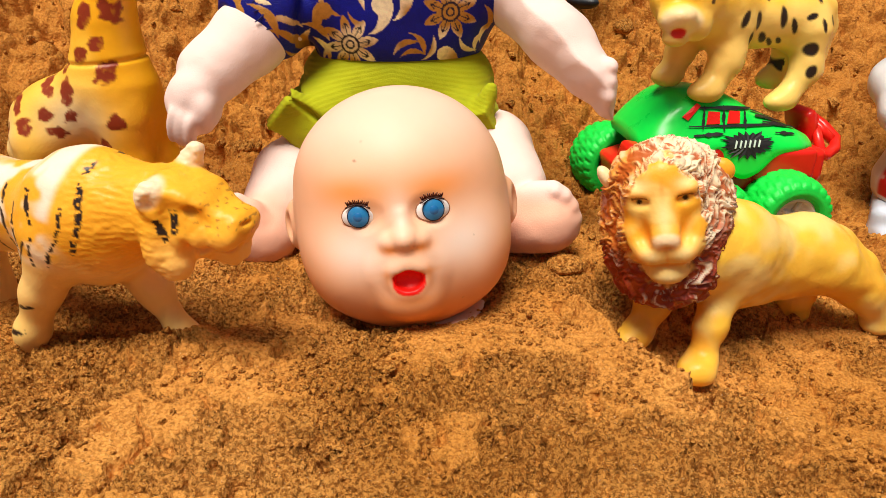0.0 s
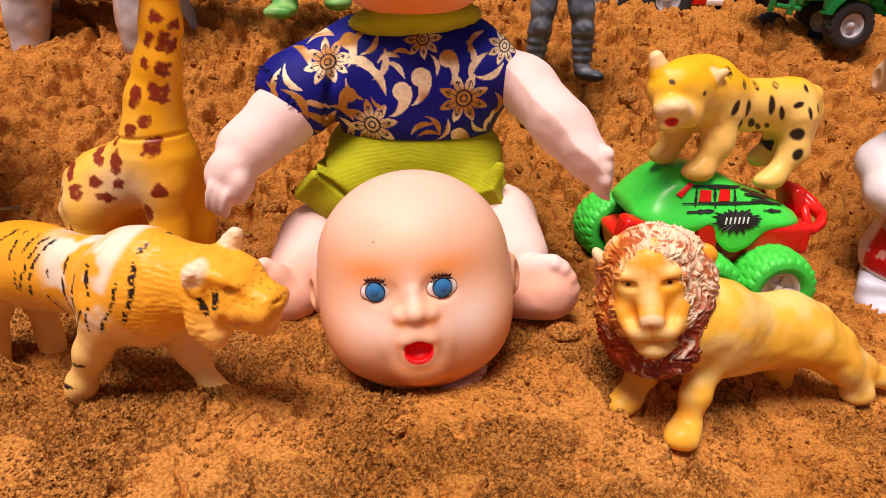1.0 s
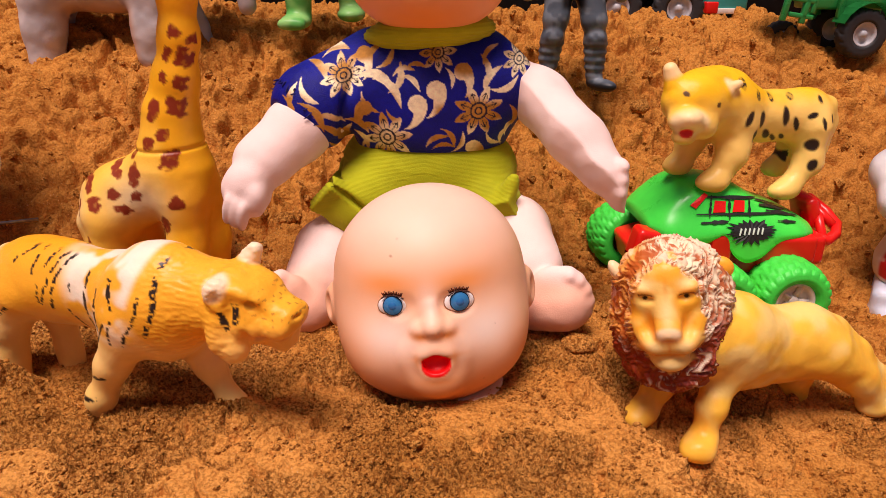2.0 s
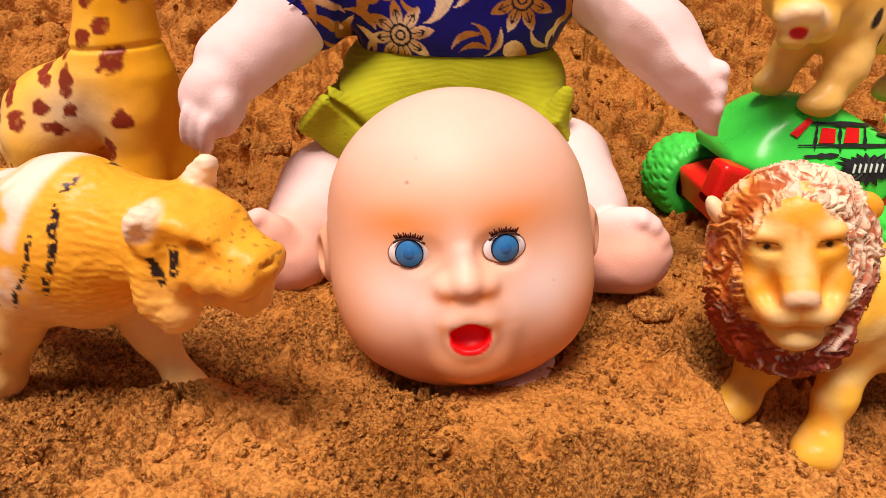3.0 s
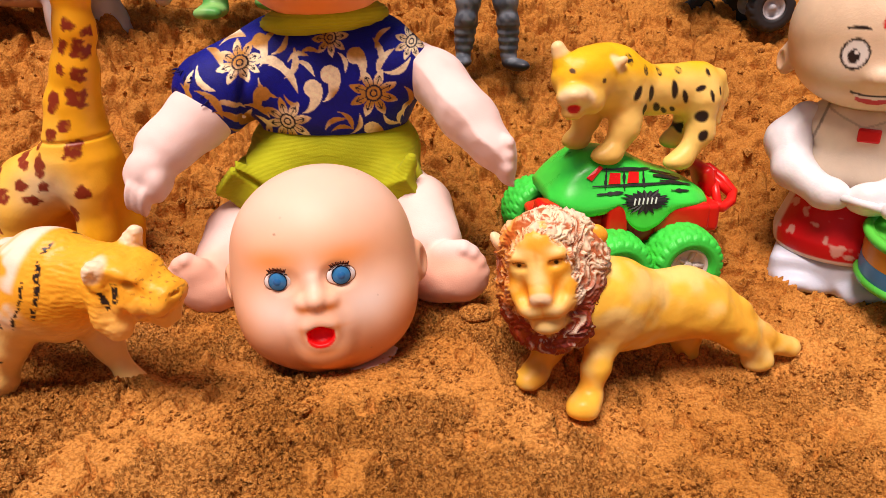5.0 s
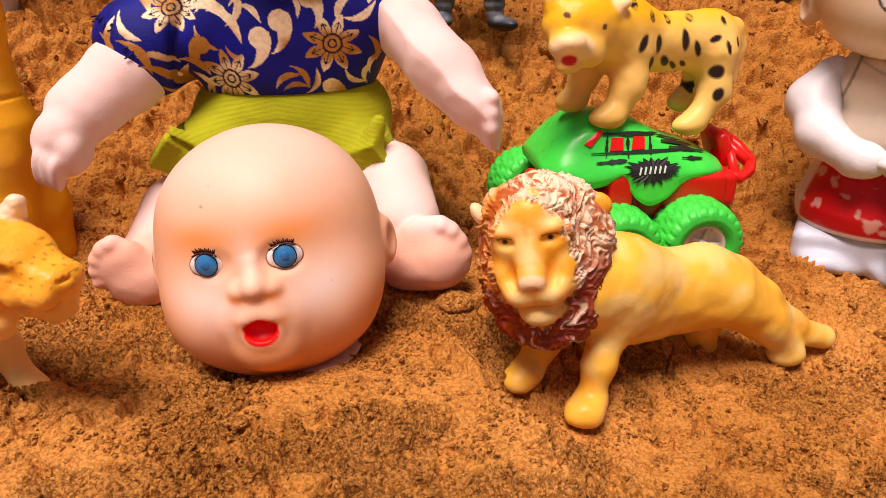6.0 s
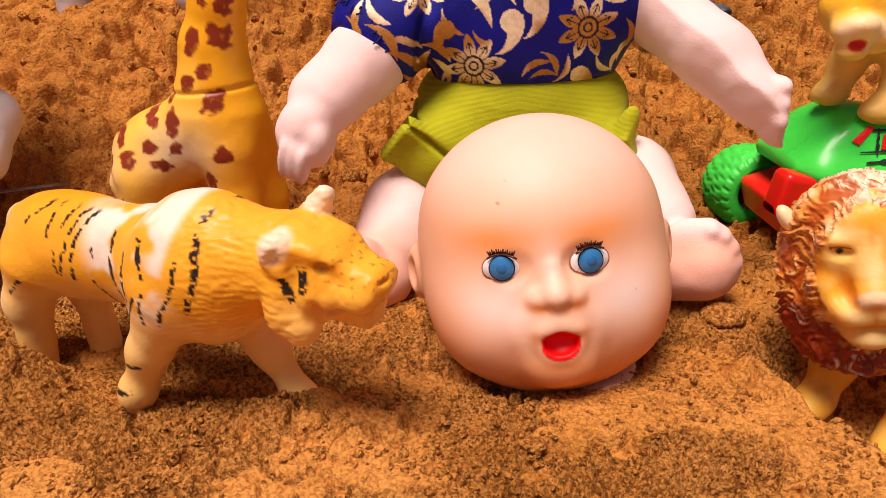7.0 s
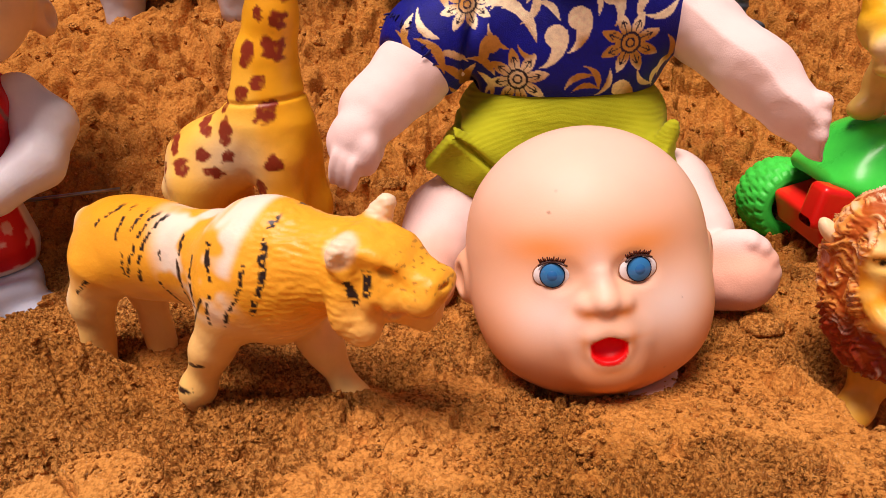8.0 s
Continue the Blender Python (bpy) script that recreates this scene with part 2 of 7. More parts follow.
class Form:
    """Pieces gathered into one mesh: each has its vertices, faces, material and paint."""

    def __init__(self):
        self.v, self.f, self.m, self.c, self.mats = [], [], [], [], []
        self.count = 0

    def add(self, verts, faces, mat, paint):
        if mat not in self.mats:
            self.mats.append(mat)
        verts = np.asarray(verts, float)
        col = np.ones((len(verts), 4))
        paint = np.asarray(paint, float)
        col[:, :paint.shape[-1]] = paint
        if paint.shape[-1] == 3:
            col[:, 3] = 0
        self.v.append(verts)
        self.c.append(col)
        self.f += [[int(i) + self.count for i in q] for q in faces]
        self.m += [self.mats.index(mat)] * len(faces)
        self.count += len(verts)
        return self

    def blob(self, shapes, lo, hi, h, k, mat, paint, relief=None):
        f = blend(shapes, k) if isinstance(shapes, list) else shapes
        v, q = surface(f, lo, hi, h)
        if relief is not None:
            e = 4e-4
            nrm = np.stack([f(v + np.eye(3)[i] * e) - f(v - np.eye(3)[i] * e) for i in range(3)], 1)
            nrm /= np.linalg.norm(nrm, axis=1)[:, None] + 1e-9
            v = v + nrm * relief(v)[:, None]
        return self.add(v, q, mat, paint(v) if callable(paint) else paint)

    def solid(self, bm, mat, paint):
        bm.verts.index_update()
        self.add([v.co[:] for v in bm.verts], [[v.index for v in fc.verts] for fc in bm.faces], mat, paint)
        bm.free()

    def link(self, name, origin=(0, 0, 0), turn=0.0, parent=None, smooth=True):
        me = bpy.data.meshes.new(name)
        me.from_pydata(np.concatenate(self.v).tolist(), [], self.f)
        me.polygons.foreach_set("material_index", self.m)
        me.polygons.foreach_set("use_smooth", [smooth] * len(self.f))
        for mat in self.mats:
            me.materials.append(mat)
        at = me.color_attributes.new("paint", "FLOAT_COLOR", "POINT")
        at.data.foreach_set("color", np.concatenate(self.c).ravel())
        me.update()
        ob = new(name, me)
        ob.matrix_world = pose(*origin, 0, 0, turn)
        if parent:
            ob.parent = parent
        return ob

    def link_parts(self, name, origin, turn, regions):
        """Link as an Empty with one mesh a part: each face goes to the region whose shapes it lies nearest to."""
        v, c = np.concatenate(self.v), np.concatenate(self.c)
        whole = bpy.data.meshes.new("whole")
        whole.from_pydata(v.tolist(), [], self.f)
        normals = np.empty(len(v) * 3)
        whole.vertex_normals.foreach_get("vector", normals)
        normals = normals.reshape(-1, 3)
        bpy.data.meshes.remove(whole)
        near = np.argmin(np.stack([np.min([s(v) for s in shapes], axis=0) for _, shapes in regions]), axis=0)
        sizes = np.array([len(q) for q in self.f])
        first = near[np.array([q[0] for q in self.f])]
        root = new(name)
        root.empty_display_size = 0.02
        root.matrix_world = pose(*origin, 0, 0, turn)
        for k, (label, _) in enumerate(regions):
            pick = np.nonzero(first == k)[0]
            if not len(pick):
                continue
            used = sorted({i for j in pick for i in self.f[j]})
            to = {i: n for n, i in enumerate(used)}
            me = bpy.data.meshes.new(label)
            me.from_pydata(v[used].tolist(), [], [[to[i] for i in self.f[j]] for j in pick])
            for mat in self.mats:
                me.materials.append(mat)
            me.polygons.foreach_set("material_index", [self.m[j] for j in pick])
            me.polygons.foreach_set("use_smooth", [True] * len(pick))
            at = me.color_attributes.new("paint", "FLOAT_COLOR", "POINT")
            at.data.foreach_set("color", c[used].ravel())
            me.update()
            me.normals_split_custom_set_from_vertices(normals[used].tolist())
            ob = new(label, me)
            ob.parent = root
        return root


def mixc(a, b, t):
    t = np.asarray(t)[..., None]
    return np.asarray(a) * (1 - t) + np.asarray(b) * t


def part(name, bm, mat, parent=None, label="", smooth=True):
    me = bpy.data.meshes.new(name)
    bm.normal_update()
    bm.to_mesh(me)
    bm.free()
    me.materials.append(mat)
    for poly in me.polygons:
        poly.use_smooth = smooth
    ob = new(name, me)
    if parent:
        ob.parent = parent
    if label:
        tagged(ob, label)
    return ob


def thing(name, origin, turn, label, category, group=""):
    ob = new(name)
    ob.empty_display_size = 0.02
    ob.matrix_world = pose(*origin, 0, 0, turn)
    return tagged(ob, label, category, group)


def turned(profile, steps=48, close=False, ripple=None):
    """A bmesh turned round the y axis from (radius, y) stops."""
    bm = bmesh.new()
    rings = []
    for i in range(steps):
        a = 2 * math.pi * i / steps
        rings.append([bm.verts.new((r * math.sin(a), y, r * math.cos(a))) for r, y in profile])
    for i in range(steps):
        a, b = rings[i], rings[(i + 1) % steps]
        for j in range(len(profile) - 1 + (1 if close else 0)):
            k = (j + 1) % len(profile)
            bm.faces.new((a[j], b[j], b[k], a[k]))
    bmesh.ops.remove_doubles(bm, verts=bm.verts, dist=1e-6)
    bmesh.ops.recalc_face_normals(bm, faces=bm.faces)
    return bm


def box(c, half, bevel=0.001, rot=(0, 0, 0), bm=None):
    bm = bm or bmesh.new()
    made = bmesh.ops.create_cube(bm, size=2.0, matrix=pose(*c, *rot) @ Matrix.Diagonal((*half, 1)))
    if bevel:
        edges = {e for v in made["verts"] for e in v.link_edges}
        bmesh.ops.bevel(bm, geom=list(edges), offset=bevel, segments=2, affect="EDGES", profile=0.5)
    return bm


def tube(points, r, sides=10):
    bm = bmesh.new()
    rings = []
    pts = [Vector(p) for p in points]
    for i, p in enumerate(pts):
        d = (pts[min(i + 1, len(pts) - 1)] - pts[max(i - 1, 0)]).normalized()
        q = d.to_track_quat("Z", "Y")
        rad = r[i] if isinstance(r, (list, tuple)) else r
        rings.append([bm.verts.new(p + q @ Vector((rad * math.cos(2 * math.pi * k / sides), rad * math.sin(2 * math.pi * k / sides), 0))) for k in range(sides)])
    for a, b in zip(rings, rings[1:]):
        for k in range(sides):
            bm.faces.new((a[k], a[(k + 1) % sides], b[(k + 1) % sides], b[k]))
    bm.faces.new(rings[0][::-1])
    bm.faces.new(rings[-1])
    return bm


# ---- the sand ----
def land(x, y):
    """Height of the heap without its clods: a mound in front, a trough beside it, a bank behind."""
    x0 = 0.09 + 0.4 * (y - 0.24)
    wide = step(x0 - 0.05, x0 + 0.06, x)
    # crest of the patted mound: falls away steeply at first, then flattens
    crest = 0.057 - 0.30 * (y - 0.26) + 7.0 * np.clip(0.26 - y, 0, 0.1) ** 2
    fall = 1 - (1 - np.clip((x - crest + 0.002 * np.sin(90 * y)) / 0.090, 0, 1)) ** 3
    far = step(0.265, 0.305, y)
    drop = fall * (1 - far) + wide * far
    high = 0.053 + 0.03 * np.clip(-x - 0.1, 0, 0.3) * step(0.2, 0.3, y)
    low = 0.012 + 0.11 * np.clip(y - 0.265, 0, 0.3)
    z = high * (1 - drop) + low * drop + 0.0035 * np.exp(-((x - crest) / 0.0060) ** 2) * (1 - far) * step(0.29, 0.26, y)
    foot = 0.365 + 0.25 * np.clip(x, -0.15, 0.32) + 0.02 * np.sin(9 * x + 1)
    z = z + 0.132 * step(foot, foot + 0.25, y) * (1 - 0.75 * step(0.67, 0.95, y))
    near = step(0.22, -0.1, y)
    return z * (1 - 0.6 * near)


def clods(p, cell, seed, gap=0.28):
    """Irregular lumps packed side by side over the plan: 0 in the gaps between them, 1 on top; and a random number for each lump."""
    q = p[:, :2] / cell
    i = np.floor(q).astype(np.int64)
    one, two, mark = np.full(len(p), 9.0), np.full(len(p), 9.0), np.zeros(len(p))
    zero = np.zeros(len(p), np.int64)
    for dx in (-1, 0, 1):
        for dy in (-1, 0, 1):
            cx, cy = i[:, 0] + dx, i[:, 1] + dy
            hx = hash01(cx, cy, zero, seed)
            d = np.hypot(cx + hx - q[:, 0], cy + hash01(cx, cy, zero, seed + 1) - q[:, 1])
            nearer = d < one
            two = np.where(nearer, one, np.minimum(two, d))
            mark = np.where(nearer, (hx * 7.31) % 1, mark)
            one = np.minimum(one, d)
    rise = np.clip((two - one) / gap, 0, 1)
    return np.sqrt(rise * (2 - rise)), mark


def build_sand():
    xs = np.concatenate([-0.46 - np.geomspace(0.002, 40, 40)[::-1], np.arange(-0.46, -0.26, 0.0013), np.linspace(-0.26, 0.27, 830), np.arange(0.2713, 0.46, 0.0013), 0.46 + np.geomspace(0.002, 40, 40)])
    ys = np.concatenate([0.15 - np.geomspace(0.002, 40, 40)[::-1], np.linspace(0.15, 0.325, 320), np.linspace(0.326, 0.70, 320), 0.702 + np.geomspace(0.002, 40, 40)])
    X, Y = np.meshgrid(xs, ys, indexing="ij")
    p = np.stack([X, Y, np.zeros_like(X)], -1).reshape(-1, 3)
    z = land(p[:, 0], p[:, 1])
    crest = 0.057 - 0.30 * (p[:, 1] - 0.26) + 7.0 * np.clip(0.26 - p[:, 1], 0, 0.1) ** 2
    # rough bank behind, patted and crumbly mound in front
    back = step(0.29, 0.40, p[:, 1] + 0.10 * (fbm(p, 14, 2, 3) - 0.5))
    inside = (np.abs(p[:, 0]) < 0.6) & (p[:, 1] > 0.05) & (p[:, 1] < 0.9)
    laid = p * np.array((1, 1.25, 1))
    wob = lambda size, scale, k: laid + size * np.stack([fbm(p, scale, 2, k) - 0.5, fbm(p, scale, 2, k + 1) - 0.5, 0 * z], -1)
    big, big_id = clods(wob(0.024, 60, 21), 0.021, 201, 0.75)
    mid, mid_id = clods(wob(0.012, 120, 23), 0.0105, 211, 1.0)
    fine, fine_id = clods(wob(0.005, 240, 25), 0.0042, 221, 0.85)
    grit, grit_id = clods(wob(0.0020, 600, 27), 0.0019, 231, 0.9)
    # where the sand was patted flat, with torn edges
    tear = fbm(wob(0.006, 150, 29), 30, 3, 91) + 0.05 * (fine_id - 0.5)
    ridge = np.exp(-((p[:, 0] - crest - 0.006) / 0.014) ** 2) * step(0.30, 0.27, p[:, 1])
    trough = step(0.0, 0.05, p[:, 0] - crest) * step(0.34, 0.30, p[:, 1])
    patted = step(0.525, 0.555, tear + 0.13 * ridge + 0.045 * trough - 0.05 * step(-0.06, -0.12, p[:, 0])) * (1 - back)
    loose = 1 - patted
    z += inside * (0.003 + 0.014 * back) * (fbm(p, 22, 3, 7) - 0.5)
    # the bank: lumps of every size with dark gaps between
    some = step(0.34, 0.52, fbm(p, 26, 2, 61))
    bulge = inside * back * (0.0080 * some * (big - 0.6) + 0.008 * (big_id - 0.5) * big * some + 0.0050 * (mid - 0.6) + 0.0050 * (mid_id - 0.5) * mid + 0.0014 * (fine - 0.6) + 0.0012 * (fine_id - 0.5) * fine + 0.0014 * (fbm(p, 160, 2, 63) - 0.5))
    hole = step(0.54, 0.63, fbm(wob(0.008, 110, 31), 75, 2, 143))
    bulge -= inside * back * 0.0085 * hole
    z += 0.85 * bulge
    lean = 0.40 * bulge * step(0.33, 0.42, p[:, 1]) * step(0.68, 0.60, p[:, 1])
    # the mound: crumbs and torn plates
    rough = 0.45 + 0.55 * step(0.38, 0.60, fbm(p, 40, 2, 51))
    z += inside * (1 - back) * (loose * rough * (0.0034 * (fine - 0.6) + 0.0030 * (fine_id - 0.5) * fine + 0.0021 * (grit - 0.6) + 0.0016 * (grit_id - 0.5)) + 0.0017 * patted
                                + 0.0007 * patted * (fbm(p, 90, 2, 64) - 0.5) + 0.0008 * patted * (grit - 0.6) + 0.0008 * patted * (fine - 0.6) * rough)
    crack = step(0.86, 0.95, 1 - np.abs(fbm(wob(0.006, 200, 33), 48, 2, 141) - 0.5) * 5) * step(0.42, 0.52, fbm(p, 36, 2, 142))
    pit = step(0.68, 0.71, fbm(wob(0.004, 200, 35), 120, 2, 144))
    z -= inside * (1 - back) * (0.0050 * crack + 0.0055 * pit)
    # thin lip pushed up along the crest of the mound
    z += inside * 0.0030 * np.exp(-((p[:, 0] - crest - 0.0012 * np.sin(p[:, 1] * 260)) / 0.0030) ** 2) * step(0.30, 0.27, p[:, 1]) * step(0.30, 0.45, fbm(p, 50, 2, 71))
    z = z.reshape(X.shape)
    # dents pressed by the toys
    for cx, cy, rx, ry, deep in DENTS:
        z -= deep * np.exp(-((X - cx) / rx) ** 2 - ((Y - cy) / ry) ** 2)
    for cx, cy, rx, ry, tall in HEAPS:
        z += tall * np.exp(-((X - cx) / rx) ** 2 - ((Y - cy) / ry) ** 2)
    nx, ny = len(xs), len(ys)
    idx = np.arange(nx * ny).reshape(nx, ny)
    quads = np.stack([idx[:-1, :-1], idx[1:, :-1], idx[1:, 1:], idx[:-1, 1:]], -1).reshape(-1, 4)
    me = bpy.data.meshes.new("ground")
    me.vertices.add(nx * ny)
    me.vertices.foreach_set("co", np.stack([X, Y - lean.reshape(X.shape), z], -1).ravel())
    me.loops.add(quads.size)
    me.loops.foreach_set("vertex_index", quads.ravel())
    me.polygons.add(len(quads))
    me.polygons.foreach_set("loop_start", np.arange(0, quads.size, 4))
    me.update(calc_edges=True)
    me.polygons.foreach_set("use_smooth", np.ones(len(quads), bool))
    # the bank's share also picks its darker, shade-toned sand colour
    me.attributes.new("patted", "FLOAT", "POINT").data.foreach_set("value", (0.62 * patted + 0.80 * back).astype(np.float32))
    me.materials.append(SAND)
    tagged(new("ground", me), "heaped damp orange-brown sand with crumbly clods", "sand", kind="structure")
    return xs, ys, np.stack([X, Y - lean.reshape(X.shape), z], -1)


DENTS = [(-0.138, 0.214, 0.012, 0.012, 0.008), (-0.085, 0.262, 0.010, 0.006, 0.010), (-0.300, 0.322, 0.045, 0.040, 0.018), (-0.118, 0.205, 0.012, 0.010, 0.006), (-0.112, 0.245, 0.012, 0.008, 0.006), (-0.015, 0.275, 0.040, 0.026, 0.004),
         (0.078, 0.302, 0.008, 0.008, 0.018), (-0.19, 0.255, 0.02, 0.01, 0.006), (0.14, 0.30, 0.03, 0.012, 0.004)]
HEAPS = [(-0.195, 0.238, 0.032, 0.016, 0.010), (-0.148, 0.222, 0.045, 0.020, 0.0020), (-0.100, 0.238, 0.022, 0.013, 0.008), (-0.205, 0.236, 0.030, 0.016, 0.018), (-0.155, 0.200, 0.035, 0.014, 0.006), (-0.085, 0.230, 0.018, 0.010, 0.005), (-0.125, 0.207, 0.016, 0.008, 0.004), (0.0, 0.245, 0.05, 0.012, 0.003)]
SHEET = build_sand()


def scatter(name, label, x, y, r, seed, ball_verts, ball_faces, smooth):
    """Crumbs of sand of radius r at x, y on the sheet, joined into one mesh."""
    rng = np.random.default_rng(seed)
    xs, ys, at = SHEET
    n, m = len(x), len(ball_verts)
    i, j = np.clip(np.searchsorted(xs, x), 1, len(xs) - 1), np.clip(np.searchsorted(ys, y), 1, len(ys) - 1)
    p = at[i, j] + np.stack([0 * r, 0 * r, 0.15 * r], 1)
    q = rng.normal(size=(n, 4))
    q /= np.linalg.norm(q, axis=1)[:, None]
    w, a, b, c = q.T
    rot = np.stack([1 - 2 * (b * b + c * c), 2 * (a * b - c * w), 2 * (a * c + b * w), 2 * (a * b + c * w), 1 - 2 * (a * a + c * c), 2 * (b * c - a * w), 2 * (a * c - b * w), 2 * (b * c + a * w), 1 - 2 * (a * a + b * b)], 1).reshape(n, 3, 3)
    shape = ball_verts[None] * rng.uniform(0.6, 1.3, (n, m, 1)) * rng.uniform(0.6, 1.2, (n, 1, 3))
    v = np.einsum("nij,nkj->nki", rot, shape) * r[:, None, None]
    v[:, :, 2] *= 0.85
    v += p[:, None]
    f = (ball_faces[None] + m * np.arange(n)[:, None, None]).reshape(-1, 3)
    me = bpy.data.meshes.new(name)
    me.vertices.add(n * m)
    me.vertices.foreach_set("co", v.ravel())
    me.loops.add(f.size)
    me.loops.foreach_set("vertex_index", f.ravel())
    me.polygons.add(len(f))
    me.polygons.foreach_set("loop_start", np.arange(0, f.size, 3))
    me.update(calc_edges=True)
    me.polygons.foreach_set("use_smooth", np.full(len(f), smooth))
    me.materials.append(SAND)
    return tagged(new(name, me), label, "sand", kind="stuff")


def grains():
    """Loose crumbs lying on the sheet: fine in front, lumpy on the bank."""
    rng = np.random.default_rng(11)
    g = (1 + 5 ** 0.5) / 2
    ico = np.array([(-1, g, 0), (1, g, 0), (-1, -g, 0), (1, -g, 0), (0, -1, g), (0, 1, g), (0, -1, -g), (0, 1, -g), (g, 0, -1), (g, 0, 1), (-g, 0, -1), (-g, 0, 1)]) / math.sqrt(1 + g * g)
    ico_f = np.array([(0, 11, 5), (0, 5, 1), (0, 1, 7), (0, 7, 10), (0, 10, 11), (1, 5, 9), (5, 11, 4), (11, 10, 2), (10, 7, 6), (7, 1, 8), (3, 9, 4), (3, 4, 2), (3, 2, 6), (3, 6, 8), (3, 8, 9), (4, 9, 5), (2, 4, 11), (6, 2, 10), (8, 6, 7), (9, 8, 1)])
    n = 46000
    p = np.stack([rng.uniform(-0.30, 0.30, n), rng.uniform(0.165, 0.37, n), np.zeros(n)], 1)
    cover = step(0.53, 0.48, fbm(p, 30, 3, 91)) * step(0.40, 0.56, fbm(p, 70, 2, 52) + 0.06)
    p = p[rng.random(n) < 0.05 + 0.90 * cover]
    scatter("sand_crumbs", "fine loose crumbs of damp orange-brown sand", p[:, 0], p[:, 1], 0.0005 + 0.0011 * rng.random(len(p)) ** 2.0, 12, ico, ico_f, False)
    n = 3000
    x, y = rng.uniform(-0.40, 0.42, n), rng.uniform(0.31, 0.66, n)
    scatter("sand_lumps", "loose lumps of damp brown sand on the bank", x, y, 0.0008 + 0.0014 * rng.random(n) ** 2 + 0.004 * rng.random(n) ** 9, 13, ico, ico_f, False)


grains()


def ground_at(x, y):
    return float(land(np.array([x]), np.array([y]))[0])


def dark_sheet():
    bm = bmesh.new()
    cols = 60
    rows = [(0.0, 0.95), (0.25, 0.96), (0.5, 0.97)]
    grid = [[bm.verts.new((-1.4 + 2.8 * i / cols, y + 0.015 * math.sin(i * 1.3) + 0.01 * math.sin(i * 0.37), z)) for i in range(cols + 1)] for z, y in rows]
    for a, b in zip(grid, grid[1:]):
        for i in range(cols):
            bm.faces.new((a[i], a[i + 1], b[i + 1], b[i]))
    bmesh.ops.solidify(bm, geom=bm.faces, thickness=0.004)
    return tagged(part("backdrop", bm, DARK_CLOTH), "black cloth hung behind the sand heap", "backdrop", kind="structure")


dark_sheet()

# paint colours
FLESH, BLUSH_AND_SHADE, LIP = (0.89, 0.49, 0.29), (0.88, 0.29, 0.052), (0.88, 0.010, 0.006)
PALE = (0.90, 0.69, 0.63)
CREAM, OCHRE, AMBER = (0.94, 0.60, 0.20), (0.95, 0.42, 0.012), (0.95, 0.37, 0.005)
INK = (0.025, 0.015, 0.012)


def disc_piece(form, c, axis, r, bulge, mat, paint, rings=8, steps=28, squash=1.0):
    """A shallow dome at c facing axis."""
    q = Vector(axis).to_track_quat("Z", "Y")
    v, f = [np.array(Vector(c) + q @ Vector((0, 0, bulge)))], []
    for i in range(1, rings + 1):
        a = i / rings
        for k in range(steps):
            t = 2 * math.pi * k / steps
            v.append(np.array(Vector(c) + q @ Vector((r * a * math.cos(t), r * a * math.sin(t) * squash, bulge * (1 - a * a)))))
    for k in range(steps):
        f.append((0, 1 + k, 1 + (k + 1) % steps))
    for i in range(rings - 1):
        for k in range(steps):
            a, b = 1 + i * steps + k, 1 + i * steps + (k + 1) % steps
            f.append((a, a + steps, b + steps, b))
    form.add(v, f, mat, paint)


